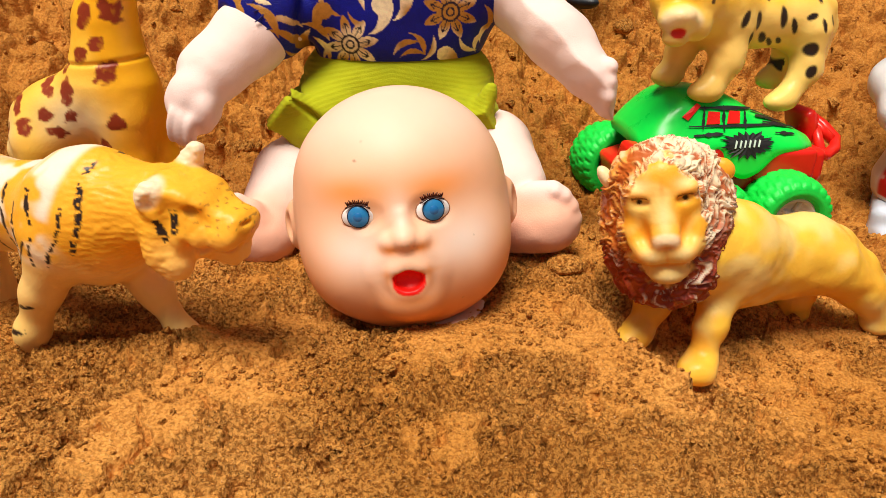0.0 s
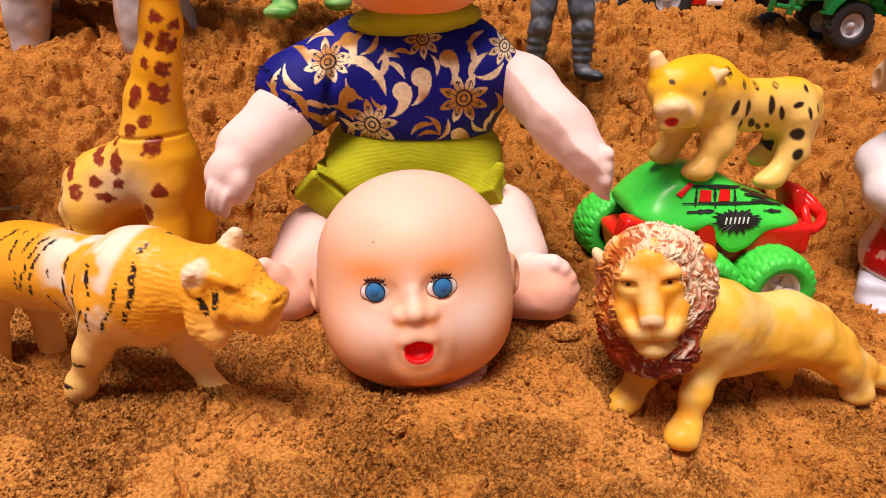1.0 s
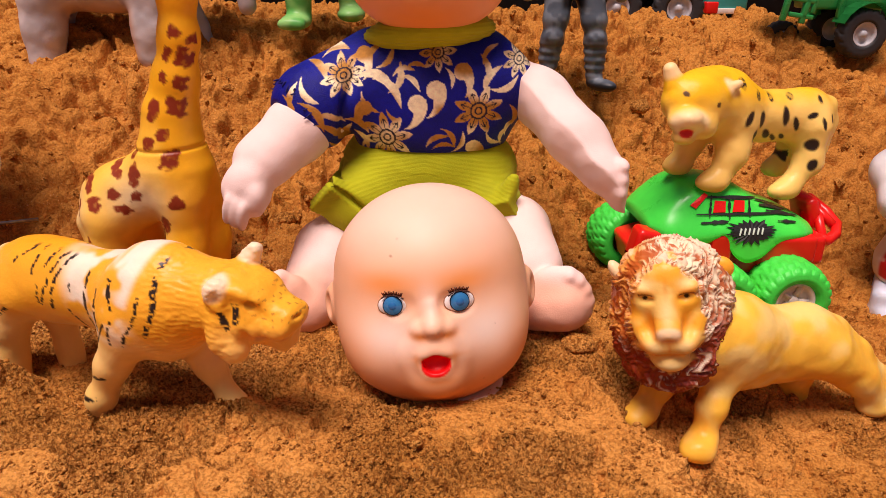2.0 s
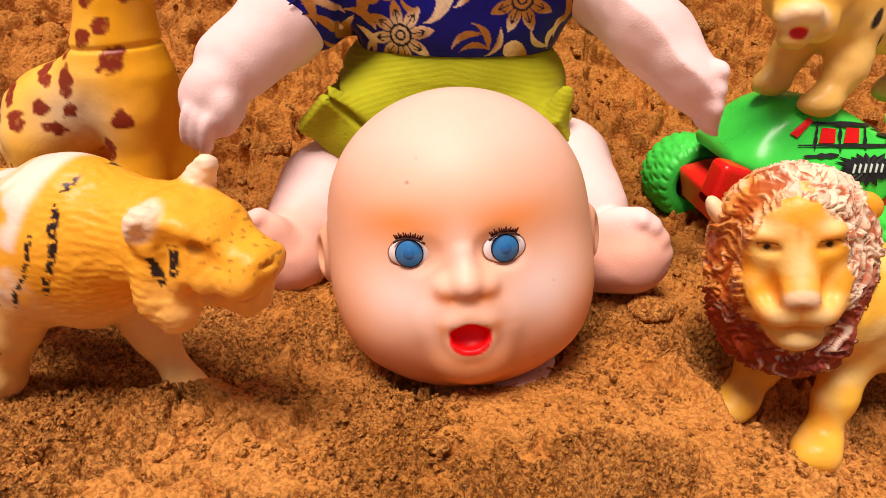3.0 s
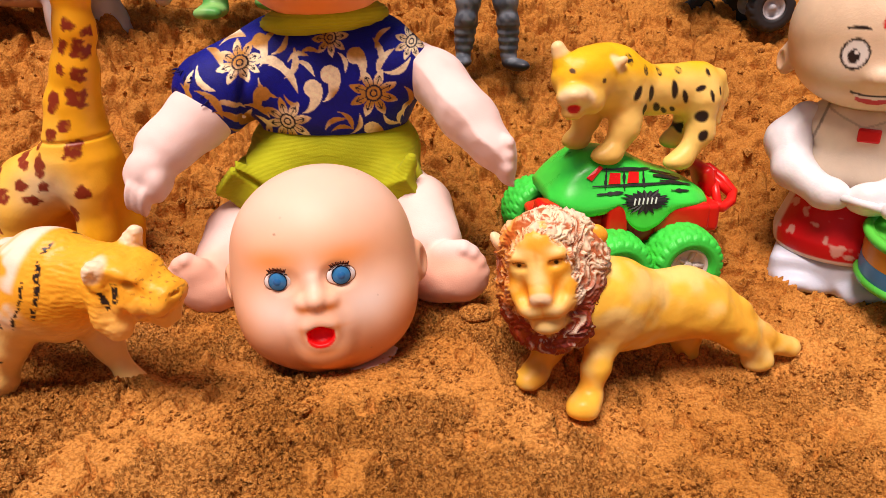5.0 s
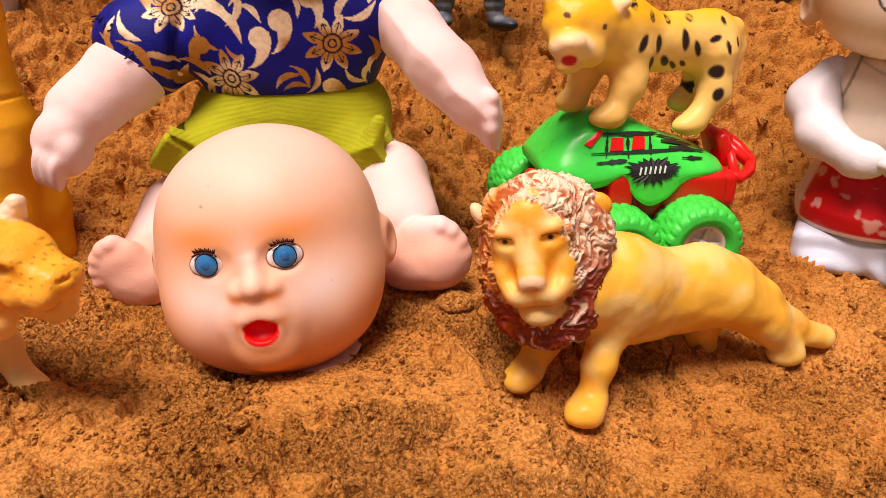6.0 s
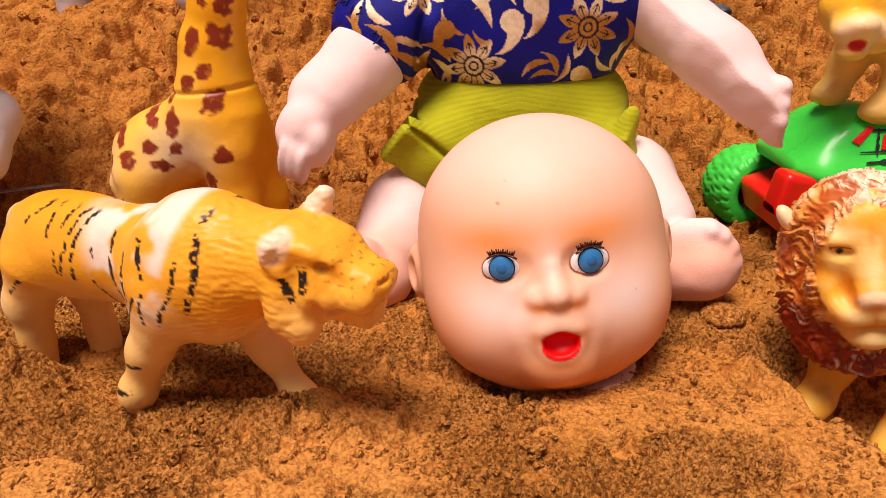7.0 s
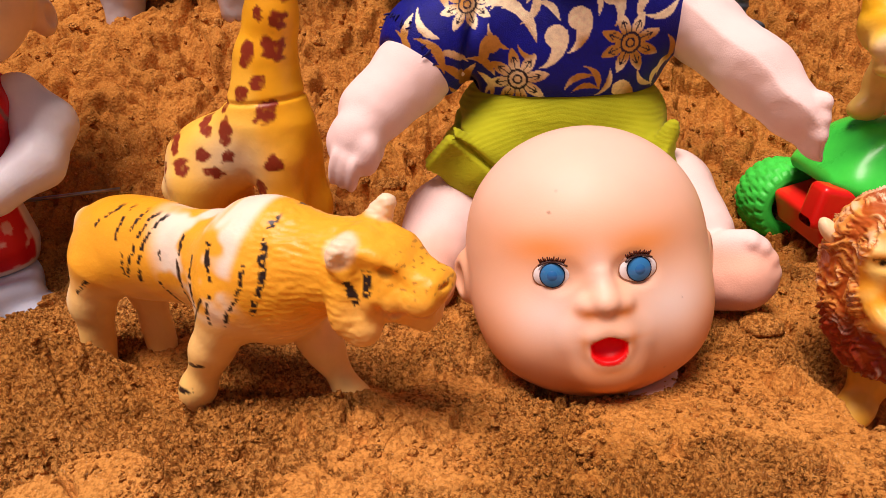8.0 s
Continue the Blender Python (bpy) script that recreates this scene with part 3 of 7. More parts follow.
def baby_head(form, c, s=1.0, eyes=True, mouth=True):
    """A bald vinyl doll head facing -y, centred at c; s scales it."""
    c = np.array(c)

    def at(x, y, z):
        return tuple(c + s * np.array((x, y, z)))

    def orb(p, r, rot=(0, 0, 0)):
        return ball(at(*p), tuple(s * np.array(r)), rot)
    shapes = [orb((0, 0.004, 0.010), (0.0425, 0.043, 0.038)), orb((0, 0.000, -0.010), (0.0415, 0.0385, 0.0295)),
              orb((-0.0180, -0.017, -0.017), (0.0190, 0.020, 0.0195)), orb((0.0180, -0.017, -0.017), (0.0190, 0.020, 0.0195)),
              orb((0, -0.018, -0.029), (0.018, 0.017, 0.0125)), orb((0, -0.030, -0.014), (0.012, 0.010, 0.013))]
    base = blend(shapes, 0.014 * s)

    def skin_y(x, z):
        lo, hi = -0.06, 0.0
        for _ in range(30):
            mid = (lo + hi) / 2
            if base(np.array([at(x, mid, z)]))[0] < 0:
                hi = mid
            else:
                lo = mid
        return hi
    mx = -0.0012
    ny, ly = skin_y(0, -0.000), skin_y(0, -0.0140)
    nose = [orb((mx, ny - 0.0018, 0.0004), (0.0044, 0.0042, 0.0036)), orb((mx - 0.0055, ny + 0.0004, -0.0008), (0.0028, 0.0030, 0.0025)), orb((mx + 0.0055, ny + 0.0004, -0.0008), (0.0028, 0.0030, 0.0025)),
            limb(at(mx, ny + 0.0034, 0.0075), 0.0026 * s, at(mx, ny + 0.0006, 0.0020), 0.0036 * s)]
    pout = [orb((mx, ny + 0.0024, -0.0056), (0.0050, 0.0036, 0.0040)), orb((mx, ly + 0.0040, -0.0140), (0.0100, 0.0044, 0.0085)), orb((mx, ly + 0.0044, -0.0250), (0.0090, 0.0050, 0.0056))]
    lips = [orb((mx - 0.0030, ly - 0.0002, -0.0092), (0.0042, 0.0026, 0.0019), (0, -20, 8)), orb((mx + 0.0030, ly - 0.0002, -0.0092), (0.0042, 0.0026, 0.0019), (0, 20, -8)),
            orb((mx, ly + 0.0004, -0.0190), (0.0046, 0.0028, 0.0022)), orb((mx - 0.0066, ly + 0.0012, -0.0130), (0.0016, 0.0020, 0.0030), (0, -6, 0)), orb((mx + 0.0066, ly + 0.0012, -0.0130), (0.0016, 0.0020, 0.0030), (0, 6, 0)),
            orb((mx - 0.0046, ly + 0.0010, -0.0166), (0.0020, 0.0022, 0.0030), (0, -30, 0)), orb((mx + 0.0046, ly + 0.0010, -0.0166), (0.0020, 0.0022, 0.0030), (0, 30, 0))]
    ears = [orb((e * 0.0440, 0.004, -0.004), (0.0046, 0.0085, 0.0105), (12, 0, -e * 14)) for e in (-1, 1)]
    base = blend([base, *pout], 0.0080 * s)
    f = blend([base, *nose], 0.0030 * s)
    f = blend([f, *lips], 0.0030 * s)
    f = blend([f, *ears], 0.003 * s)
    for e in (-1, 1):
        f = carve(f, orb((e * 0.0478, 0.000, -0.003), (0.0026, 0.0050, 0.0068)), 0.0015 * s)
        f = carve(f, orb((mx + e * 0.0032, ny - 0.0008, -0.0030), (0.0016, 0.0020, 0.0012)), 0.0010 * s)
        f = carve(f, orb((e * 0.0132 - 0.0030, skin_y(0.0135, 0.0085) - 0.0020, 0.0090), (0.0076, 0.0026, 0.0050)), 0.003 * s)
    f = carve(f, orb((mx, ly - 0.0012, -0.0142), (0.0052, 0.0030, 0.0044)), 0.0010 * s)
    f = carve(f, block(at(0, 0, -0.058), tuple(s * np.array((0.06, 0.06, 0.012))), 0.004 * s), 0.003 * s)

    def paint(v):
        q = (v - c) / s
        face = step(-0.004, -0.014, q[:, 1])
        col = np.tile(np.array(FLESH), (len(v), 1))
        # brow blush, plus chin, jaw, nostril and lip shade and cheek highlights painted in
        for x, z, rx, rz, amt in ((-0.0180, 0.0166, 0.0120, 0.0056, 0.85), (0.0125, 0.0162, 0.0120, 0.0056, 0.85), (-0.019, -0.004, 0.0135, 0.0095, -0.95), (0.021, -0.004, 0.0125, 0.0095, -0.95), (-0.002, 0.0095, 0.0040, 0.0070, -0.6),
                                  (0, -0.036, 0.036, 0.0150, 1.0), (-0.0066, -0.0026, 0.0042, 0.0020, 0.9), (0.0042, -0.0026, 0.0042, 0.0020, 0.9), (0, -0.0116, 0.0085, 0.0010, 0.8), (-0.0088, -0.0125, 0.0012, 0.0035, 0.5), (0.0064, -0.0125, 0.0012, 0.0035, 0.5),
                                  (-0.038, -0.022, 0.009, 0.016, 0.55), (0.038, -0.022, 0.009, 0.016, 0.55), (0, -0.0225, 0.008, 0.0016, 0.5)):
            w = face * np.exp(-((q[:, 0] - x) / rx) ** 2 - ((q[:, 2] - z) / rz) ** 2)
            col = mixc(col, BLUSH_AND_SHADE if amt > 0 else (0.93, 0.74, 0.62), abs(amt) * w)
        # crown painted paler, as if lit from above
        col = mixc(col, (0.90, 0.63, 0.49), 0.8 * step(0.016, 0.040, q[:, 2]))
        dx, dz = q[:, 0] - mx, q[:, 2] + 0.0138
        tall = np.where(dz > 0, 0.0034 + 0.0005 * np.cos(dx / 0.0013), 0.0061)
        red = step(1.05, 0.95, ((np.abs(dx) / 0.0061) ** 2.5 + (np.abs(dz) / tall) ** 2.5) ** 0.4) * (q[:, 1] < -0.02)
        if mouth:
            col = mixc(col, LIP, red)
        dirt = step(0.86, 0.90, value_noise(v, 330, 77)) * step(0.66, 0.74, value_noise(v, 60, 78)) * np.clip(step(0.012, 0.018, np.abs(q[:, 0])) + step(0.024, 0.028, q[:, 2]), 0, 1)
        return mixc(col, (0.16, 0.06, 0.03), 0.5 * dirt)
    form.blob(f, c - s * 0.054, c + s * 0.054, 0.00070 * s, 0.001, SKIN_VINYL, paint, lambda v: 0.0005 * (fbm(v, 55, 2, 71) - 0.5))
    if eyes:
        for e in (-1, 1):
            ex, ez = e * 0.0132 - 0.0030, 0.0085
            d = Vector((e * 0.15, -1, 0.12)).normalized()
            n = np.array(d)
            o = np.array(at(ex, skin_y(abs(ex), ez) + 0.0010, ez))
            disc_piece(form, o, d, 0.0064 * s, 0.0018 * s, GLOSS, (0.34, 0.15, 0.08), squash=0.74)
            disc_piece(form, o + n * 0.00022 * s, d, 0.0060 * s, 0.0018 * s, GLOSS, (0.86, 0.82, 0.80), squash=0.73)
            disc_piece(form, o + n * 0.00120 * s, d, 0.0041 * s, 0.0010 * s, GLOSS, (0.006, 0.02, 0.05))
            disc_piece(form, o + n * 0.00140 * s, d, 0.0037 * s, 0.0010 * s, GLOSS, (0.022, 0.20, 0.46))
            disc_piece(form, o + n * 0.00205 * s, d, 0.0019 * s, 0.0006 * s, GLOSS, (0.014, 0.15, 0.40))
            rng = random.Random(7)
            for k in range(13):
                k = k / 2
                x = (k - 3) * 0.0011
                a = np.array(at(ex + x, 0, 0.0131 - 0.00012 * abs(k - 3) ** 1.6))
                a[1] = c[1] + s * (skin_y(abs(ex + x), 0.0122) - 0.0004)
                b = a + s * np.array((x * 0.25, -0.0008, 0.0014 + 0.0010 * rng.random()))
                bm = tube([a, b], [0.00042 * s, 0.00022 * s], 5)
                form.solid(bm, GLOSS, (0.075, 0.012, 0.008))
            bm = tube([at(ex + x, skin_y(abs(ex + x), 0.0122 - 8 * x * x / 0.02) - 0.0006, 0.0131 - x * x * 55) for x in (-0.0044, -0.003, -0.0015, 0, 0.0015, 0.003, 0.0044)], 0.00034 * s, 6)
            form.solid(bm, GLOSS, (0.06, 0.02, 0.012))


def doll_head():
    form = Form()
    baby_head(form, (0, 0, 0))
    # cut rim of the neck lying on the sand
    form.blob([ball((0.0070, -0.0110, -0.0412), (0.0225, 0.0235, 0.0016))], (-0.02, -0.045, -0.05), (0.050, 0.02, -0.038), 0.001, 0.001, SKIN_VINYL, (0.85, 0.58, 0.40))
    ob = form.link("baby_doll", (0, 0, 0))
    ob.matrix_world = pose(-0.0168, 0.2895, 0.0900, -6, -4.5, 7)
    return tagged(ob, "bald pink vinyl doll head with blue eyes resting in sand", "doll")


doll_head()


# ---- the seated doll in the blue brocade shirt ----
def flower(x, z, cx, cz, r, turn=0.0):
    dx, dz = x - cx, z - cz
    d, a = np.hypot(dx, dz) / r, np.arctan2(dz, dx) + turn
    w = np.abs(((a / (2 * math.pi) * 8) % 1) - 0.5) * 2
    edge = 0.34 + 0.66 * np.clip(1 - w, 0, 1) ** 0.62
    gold = d < edge
    vein = (w < 0.10) & (d > 0.34) & (d < 0.72)
    line = gold & (vein | ((w > 0.90) & (d > 0.25)) | (np.abs(d - 0.30) < 0.035) | (np.abs(d - 0.13) < 0.03) | ((np.abs(d - 0.72 * edge) < 0.03) & (w < 0.5)))
    return gold, line


def curl(x, z, cx, cz, r, turn, hand=1):
    """A fat comma: a round head with a tapering tail."""
    c, s = math.cos(turn), math.sin(turn)
    u, v = ((x - cx) * c + (z - cz) * s) / r, hand * (-(x - cx) * s + (z - cz) * c) / r
    head = np.hypot(u, v) < 0.48
    ang = np.arctan2(v + 0.15, u + 1.0)
    rad = np.hypot(u + 1.0, v + 0.15)
    wid = 0.40 * np.clip(1 + ang / 1.45, 0, 1)
    tail = (np.abs(rad - 1.12) < wid) & (ang < 0.25) & (ang > -1.45)
    return head | tail


def blade(x, z, cx, cz, r, turn, hand=1):
    """A crescent leaf blade: its back bulges to one side, both ends run out to points."""
    c, s = math.cos(turn), math.sin(turn)
    u, v = ((x - cx) * c + (z - cz) * s) / r, hand * (-(x - cx) * s + (z - cz) * c) / r
    back, hollow = 0.62 * (1 - u * u), 0.22 * (1 - u * u) - 0.10 * u * (1 - u * u)
    return (np.abs(u) < 1) & (v < back) & (v > hollow - 0.02)


def brocade(v):
    """Gold thread flowers and scrolls on royal blue; alpha marks the metal thread."""
    x, z = v[:, 0], v[:, 2]
    gold, line = np.zeros(len(v), bool), np.zeros(len(v), bool)
    for cx, cz, r, a in ((-0.0441, 0.1437, 0.0138, 0.2), (0.0026, 0.1580, 0.0132, 0.0), (-0.0183, 0.1865, 0.0095, 0.3), (-0.0650, 0.1752, 0.0110, 0.1), (0.0225, 0.1825, 0.0090, 0.0), (-0.0935, 0.153, 0.009, 0.0)):
        g, l = flower(x, z, cx, cz, r, a)
        gold, line = gold | g, line | l
    # fat commas
    for cx, cz, r, a, h in ((-0.0188, 0.1688, 0.0098, 0.25, 1), (-0.0282, 0.1618, 0.0098, 0.10, 1), (-0.0060, 0.1775, 0.0085, 0.7, 1), (-0.0552, 0.1590, 0.0080, 2.5, -1), (-0.0560, 0.1845, 0.0080, 0.6, 1), (0.0000, 0.1385, 0.0080, 0.9, 1)):
        gold |= curl(x, z, cx, cz, r, a, h)
    # branching scrolls: each spray is a fan of blades from one stem
    for cx, cz, r, a, h in ((-0.0500, 0.1715, 0.0105, -0.15, 1), (-0.0435, 0.1665, 0.0100, -0.75, 1), (-0.0400, 0.1745, 0.0085, 1.2, -1), (-0.0350, 0.1765, 0.0060, 0.3, 1), (-0.0320, 0.1715, 0.0065, -0.6, 1), (-0.0520, 0.1620, 0.0070, -0.9, -1),
                            (-0.0600, 0.1490, 0.0075, -0.6, 1), (-0.0640, 0.1430, 0.0085, 1.3, 1), (-0.0590, 0.1400, 0.0075, 1.9, -1), (-0.0540, 0.1380, 0.0065, 0.6, 1), (-0.0680, 0.1385, 0.0065, 2.5, 1),
                            (-0.0180, 0.1420, 0.0070, 0.5, 1), (-0.0130, 0.1440, 0.0065, -1.0, 1), (-0.0080, 0.1420, 0.0065, 1.1, -1), (-0.0150, 0.1385, 0.0060, 0.1, 1), (0.0110, 0.1425, 0.0060, -0.8, -1), (0.0170, 0.1425, 0.0060, 1.2, 1),
                            (0.0100, 0.1725, 0.0085, 1.1, 1), (0.0150, 0.1720, 0.0080, 0.4, -1), (0.0040, 0.1780, 0.0075, 1.7, -1), (0.0080, 0.1850, 0.0060, 0.9, 1), (0.0190, 0.1545, 0.0065, -1.4, 1), (0.0200, 0.1470, 0.0060, 1.0, 1), (-0.0130, 0.1745, 0.0055, -1.2, 1),
                            (-0.0500, 0.1830, 0.0080, 1.1, 1), (-0.0450, 0.1840, 0.0070, 0.9, -1), (-0.0780, 0.1770, 0.0075, -0.6, 1), (-0.0800, 0.1690, 0.0080, -0.9, -1), (-0.0870, 0.1650, 0.0080, 1.5, 1), (-0.0800, 0.1560, 0.0095, -0.9, 1), (-0.0720, 0.1540, 0.0070, -0.3, 1),
                            (-0.0730, 0.1470, 0.0080, -0.7, 1), (-0.0920, 0.1600, 0.0070, -1.2, 1), (-0.0700, 0.1845, 0.0070, 0.3, 1), (-0.0290, 0.1790, 0.0055, 0.1, 1), (-0.0400, 0.1560, 0.0050, -0.6, -1)):
        gold |= blade(x, z, cx, cz, r, a, h)
    col = np.zeros((len(v), 4))
    blue = mixc((0.001, 0.002, 0.15), (0.002, 0.007, 0.30), fbm(v, 90, 2, 5))
    # gold sheen painted in: mottled by noise, paler towards the right
    thread = mixc((0.52, 0.24, 0.04), (0.98, 0.84, 0.55), step(0.35, 0.62, fbm(v, 70, 2, 8) + 1.6 * np.clip(x + 0.03, -0.06, 0.05) * (z < 0.17)))
    col[:, :3] = np.where((gold & ~line)[:, None], thread, np.where(line[:, None], (0.02, 0.012, 0.03), blue))
    col[:, 3] = np.where(gold & ~line, 0.25, 0.0)
    return col


def seated_doll():
    form = Form()
    # plump cloth limbs
    arms = [*chain(((-0.078, 0.368, 0.155), 0.0150), ((-0.090, 0.354, 0.147), 0.0165), ((-0.104, 0.335, 0.135), 0.0140)), ball((-0.1095, 0.326, 0.1240), (0.0122, 0.0122, 0.0155), (20, 15, 0)),
            *[ball((-0.1170 + 0.0040 * k, 0.3168 - 0.0010 * k, 0.1165 - 0.0014 * k), (0.0026, 0.0040, 0.0085), (20, 15, 0)) for k in range(3)], ball((-0.1030, 0.3180, 0.1205), (0.0050, 0.0054, 0.0090), (20, 10, 0))]
    # the other arm is a flat bag sewn along its edges, tapering to a mitten
    spine = (((0.022, 0.404, 0.1660), 0.0215), ((0.036, 0.381, 0.1605), 0.0235), ((0.052, 0.352, 0.1465), 0.0225), ((0.0635, 0.340, 0.1340), 0.0190), ((0.0705, 0.333, 0.1190), 0.0110))
    shift = np.array((0.46, 0.10, 0.55)) * 0.0120
    halves = [blend(chain(*((tuple(np.array(c) + e * shift), r) for c, r in spine)), 0.004) for e in (-1, 1)]
    edge = lambda p: np.maximum(halves[0](p), halves[1](p))
    knuckles = [ball((0.0715 - 0.0002 * k, 0.3300 - 0.0010 * k, 0.1390 - 0.0062 * k), (0.0032, 0.0050, 0.0036), (0, -20, 0)) for k in range(3)]
    flat_arm = blend([edge, *knuckles], 0.0030)
    legs = [*chain(((-0.058, 0.385, 0.080), 0.026), ((-0.076, 0.356, 0.078), 0.0205), ((-0.082, 0.335, 0.068), 0.0170)), ball((-0.086, 0.322, 0.0620), (0.0165, 0.0135, 0.0150), (10, 18, 0)),
            ball((-0.092, 0.317, 0.071), (0.0120, 0.008, 0.0125)),
            *chain(((0.008, 0.385, 0.088), 0.026), ((0.024, 0.362, 0.092), 0.0190), ((0.032, 0.340, 0.080), 0.0170)), limb((0.034, 0.325, 0.0675), 0.0145, (0.0480, 0.320, 0.0700), 0.0140),
            ball((0.0440, 0.3210, 0.0760), (0.0150, 0.0085, 0.0140), (0, -12, 0)), *[ball((0.0450 + 0.0138 * math.cos(1.25 - 0.40 * k), 0.3185, 0.0725 + 0.0150 * math.sin(1.25 - 0.40 * k)), (0.0036, 0.0050, 0.0034)) for k in range(5)],
            *[ball((-0.0900 - 0.0128 * math.cos(1.25 - 0.40 * k), 0.3155, 0.0690 + 0.0140 * math.sin(1.25 - 0.40 * k)), (0.0034, 0.0050, 0.0032)) for k in range(5)]]
    # lower front of the limbs painted orange-pink for the shadowed soles
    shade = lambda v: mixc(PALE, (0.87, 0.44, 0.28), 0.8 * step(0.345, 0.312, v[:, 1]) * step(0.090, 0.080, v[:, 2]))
    folds = lambda v: 0.0008 * (fbm(v, 110, 2, 9) - 0.5) + 0.0005 * (fbm(v * np.array((1, 1, 2)), 60, 2, 19) - 0.5)
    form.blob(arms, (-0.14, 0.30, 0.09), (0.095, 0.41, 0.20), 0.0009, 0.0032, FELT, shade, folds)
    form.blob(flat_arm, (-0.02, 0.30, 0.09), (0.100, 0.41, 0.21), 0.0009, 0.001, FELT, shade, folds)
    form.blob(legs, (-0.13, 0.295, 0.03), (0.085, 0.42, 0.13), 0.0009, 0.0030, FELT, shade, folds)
    # lime shorts, wide at the hem, with knit ribs
    shorts = [ball((-0.025, 0.390, 0.120), (0.0500, 0.0360, 0.030)), ball((-0.025, 0.390, 0.100), (0.050, 0.038, 0.024)),
              limb((-0.045, 0.385, 0.108), 0.024, (-0.060, 0.363, 0.106), 0.0205), limb((-0.005, 0.385, 0.108), 0.024, (0.010, 0.366, 0.105), 0.018)]
    hem = [block((-0.066, 0.3500, 0.1090), (0.0150, 0.0036, 0.0115), 0.0014, (30, 32, 24)), block((0.0150, 0.352, 0.1080), (0.0090, 0.0032, 0.0070), 0.0010, (30, -20, -24)), ball((0.0195, 0.3530, 0.1180), (0.0048, 0.0050, 0.0100), (0, 20, 0))]
    top = block((-0.025, 0.39, 0.110), (0.075, 0.075, 0.0285), 0.003)
    f = blend([blend(shorts, 0.010), *hem], 0.0045)
    g = lambda p: np.maximum(f(p), top(p))
    ribs = lambda v: 0.00016 * np.sin((v[:, 2] + 0.20 * np.abs(v[:, 0] + 0.025) - 0.06 * v[:, 1]) * 2 * math.pi / 0.0019) + 0.0016 * (fbm(v, 45, 2, 4) - 0.5) - 0.0035 * np.exp(-((v[:, 2] - 0.1130 + 0.9 * (v[:, 0] + 0.060)) / 0.0016) ** 2) * step(-0.040, -0.046, v[:, 0])
    lime = lambda v: mixc((0.34, 0.37, 0.004), (0.46, 0.48, 0.008), fbm(v, 120, 2, 3))
    form.blob(g, (-0.105, 0.325, 0.070), (0.055, 0.44, 0.150), 0.0009, 0.001, FELT, lime, ribs)
    # brocade shirt with one gathered short sleeve
    shirt = [ball((-0.025, 0.388, 0.158), (0.0490, 0.0350, 0.044)), ball((-0.025, 0.390, 0.172), (0.047, 0.031, 0.024)),
             limb((-0.055, 0.384, 0.171), 0.0215, (-0.082, 0.364, 0.158), 0.0225), limb((0.004, 0.386, 0.175), 0.0185, (0.0130, 0.382, 0.168), 0.0190)]
    base = blend(shirt, 0.010)
    low, cuff = block((-0.025, 0.39, 0.1655), (0.09, 0.09, 0.0300), 0.002), ball((-0.1075, 0.343, 0.145), 0.0205)
    s = carve(lambda p: np.maximum(base(p), low(p)), cuff, 0.002)
    creases = lambda v: 0.0012 * (fbm(v * np.array((1, 1, 0.4)), 80, 2, 14) - 0.5) - 0.0045 * np.exp(-((v[:, 0] + 0.0625 - 0.15 * (v[:, 2] - 0.16)) / 0.0030) ** 2) * step(0.186, 0.170, v[:, 2])
    form.blob(s, (-0.11, 0.335, 0.130), (0.04, 0.44, 0.202), 0.0005, 0.001, SATIN, brocade, creases)
    # lime collar band
    band = carve(ball((-0.024, 0.381, 0.1935), (0.0345, 0.0310, 0.0105), (-8, -6, 0)), ball((-0.024, 0.381, 0.207), (0.031, 0.028, 0.011)), 0.001)
    form.blob(band, (-0.064, 0.345, 0.178), (0.02, 0.42, 0.208), 0.0009, 0.001, FELT, lime, lambda v: 0.0003 * np.sin(v[:, 2] * 2 * math.pi / 0.0018))
    # frayed cuff threads
    rng = random.Random(4)
    for k in range(46):
        a = 2 * math.pi * k / 46
        d = Vector((-0.66, -0.48, -0.42)).normalized()
        q = d.to_track_quat("Z", "Y")
        o = Vector((-0.0900, 0.3580, 0.1535)) + q @ Vector((0.0196 * math.cos(a), 0.0196 * math.sin(a), -0.003))
        e = o + d * rng.uniform(0.002, 0.006) + Vector((rng.uniform(-1, 1), rng.uniform(-1, 1), rng.uniform(-1, 1))) * 0.0018
        bm = tube([o, (o + e) / 2 + Vector((0, 0, rng.uniform(-1, 1) * 0.001)), e], [0.0006, 0.0005, 0.0003], 5)
        form.solid(bm, FELT, (0.01, 0.01, 0.10))
    baby_head(form, (-0.024, 0.380, 0.2375), 0.98)
    ob = form.link("doll")
    return tagged(ob, "seated pink doll in blue gold-flowered brocade shirt and lime shorts", "doll")


seated_doll()


# ---- vinyl animal toys ----
def blotch(v, scale, lo, hi, seed):
    return step(lo, hi, fbm(v, scale, 3, seed))


def broken(v, seed, keep=0.42):
    """Worn print: 1 where ink is left."""
    return step(keep - 0.05, keep + 0.05, fbm(v, 420, 2, seed))


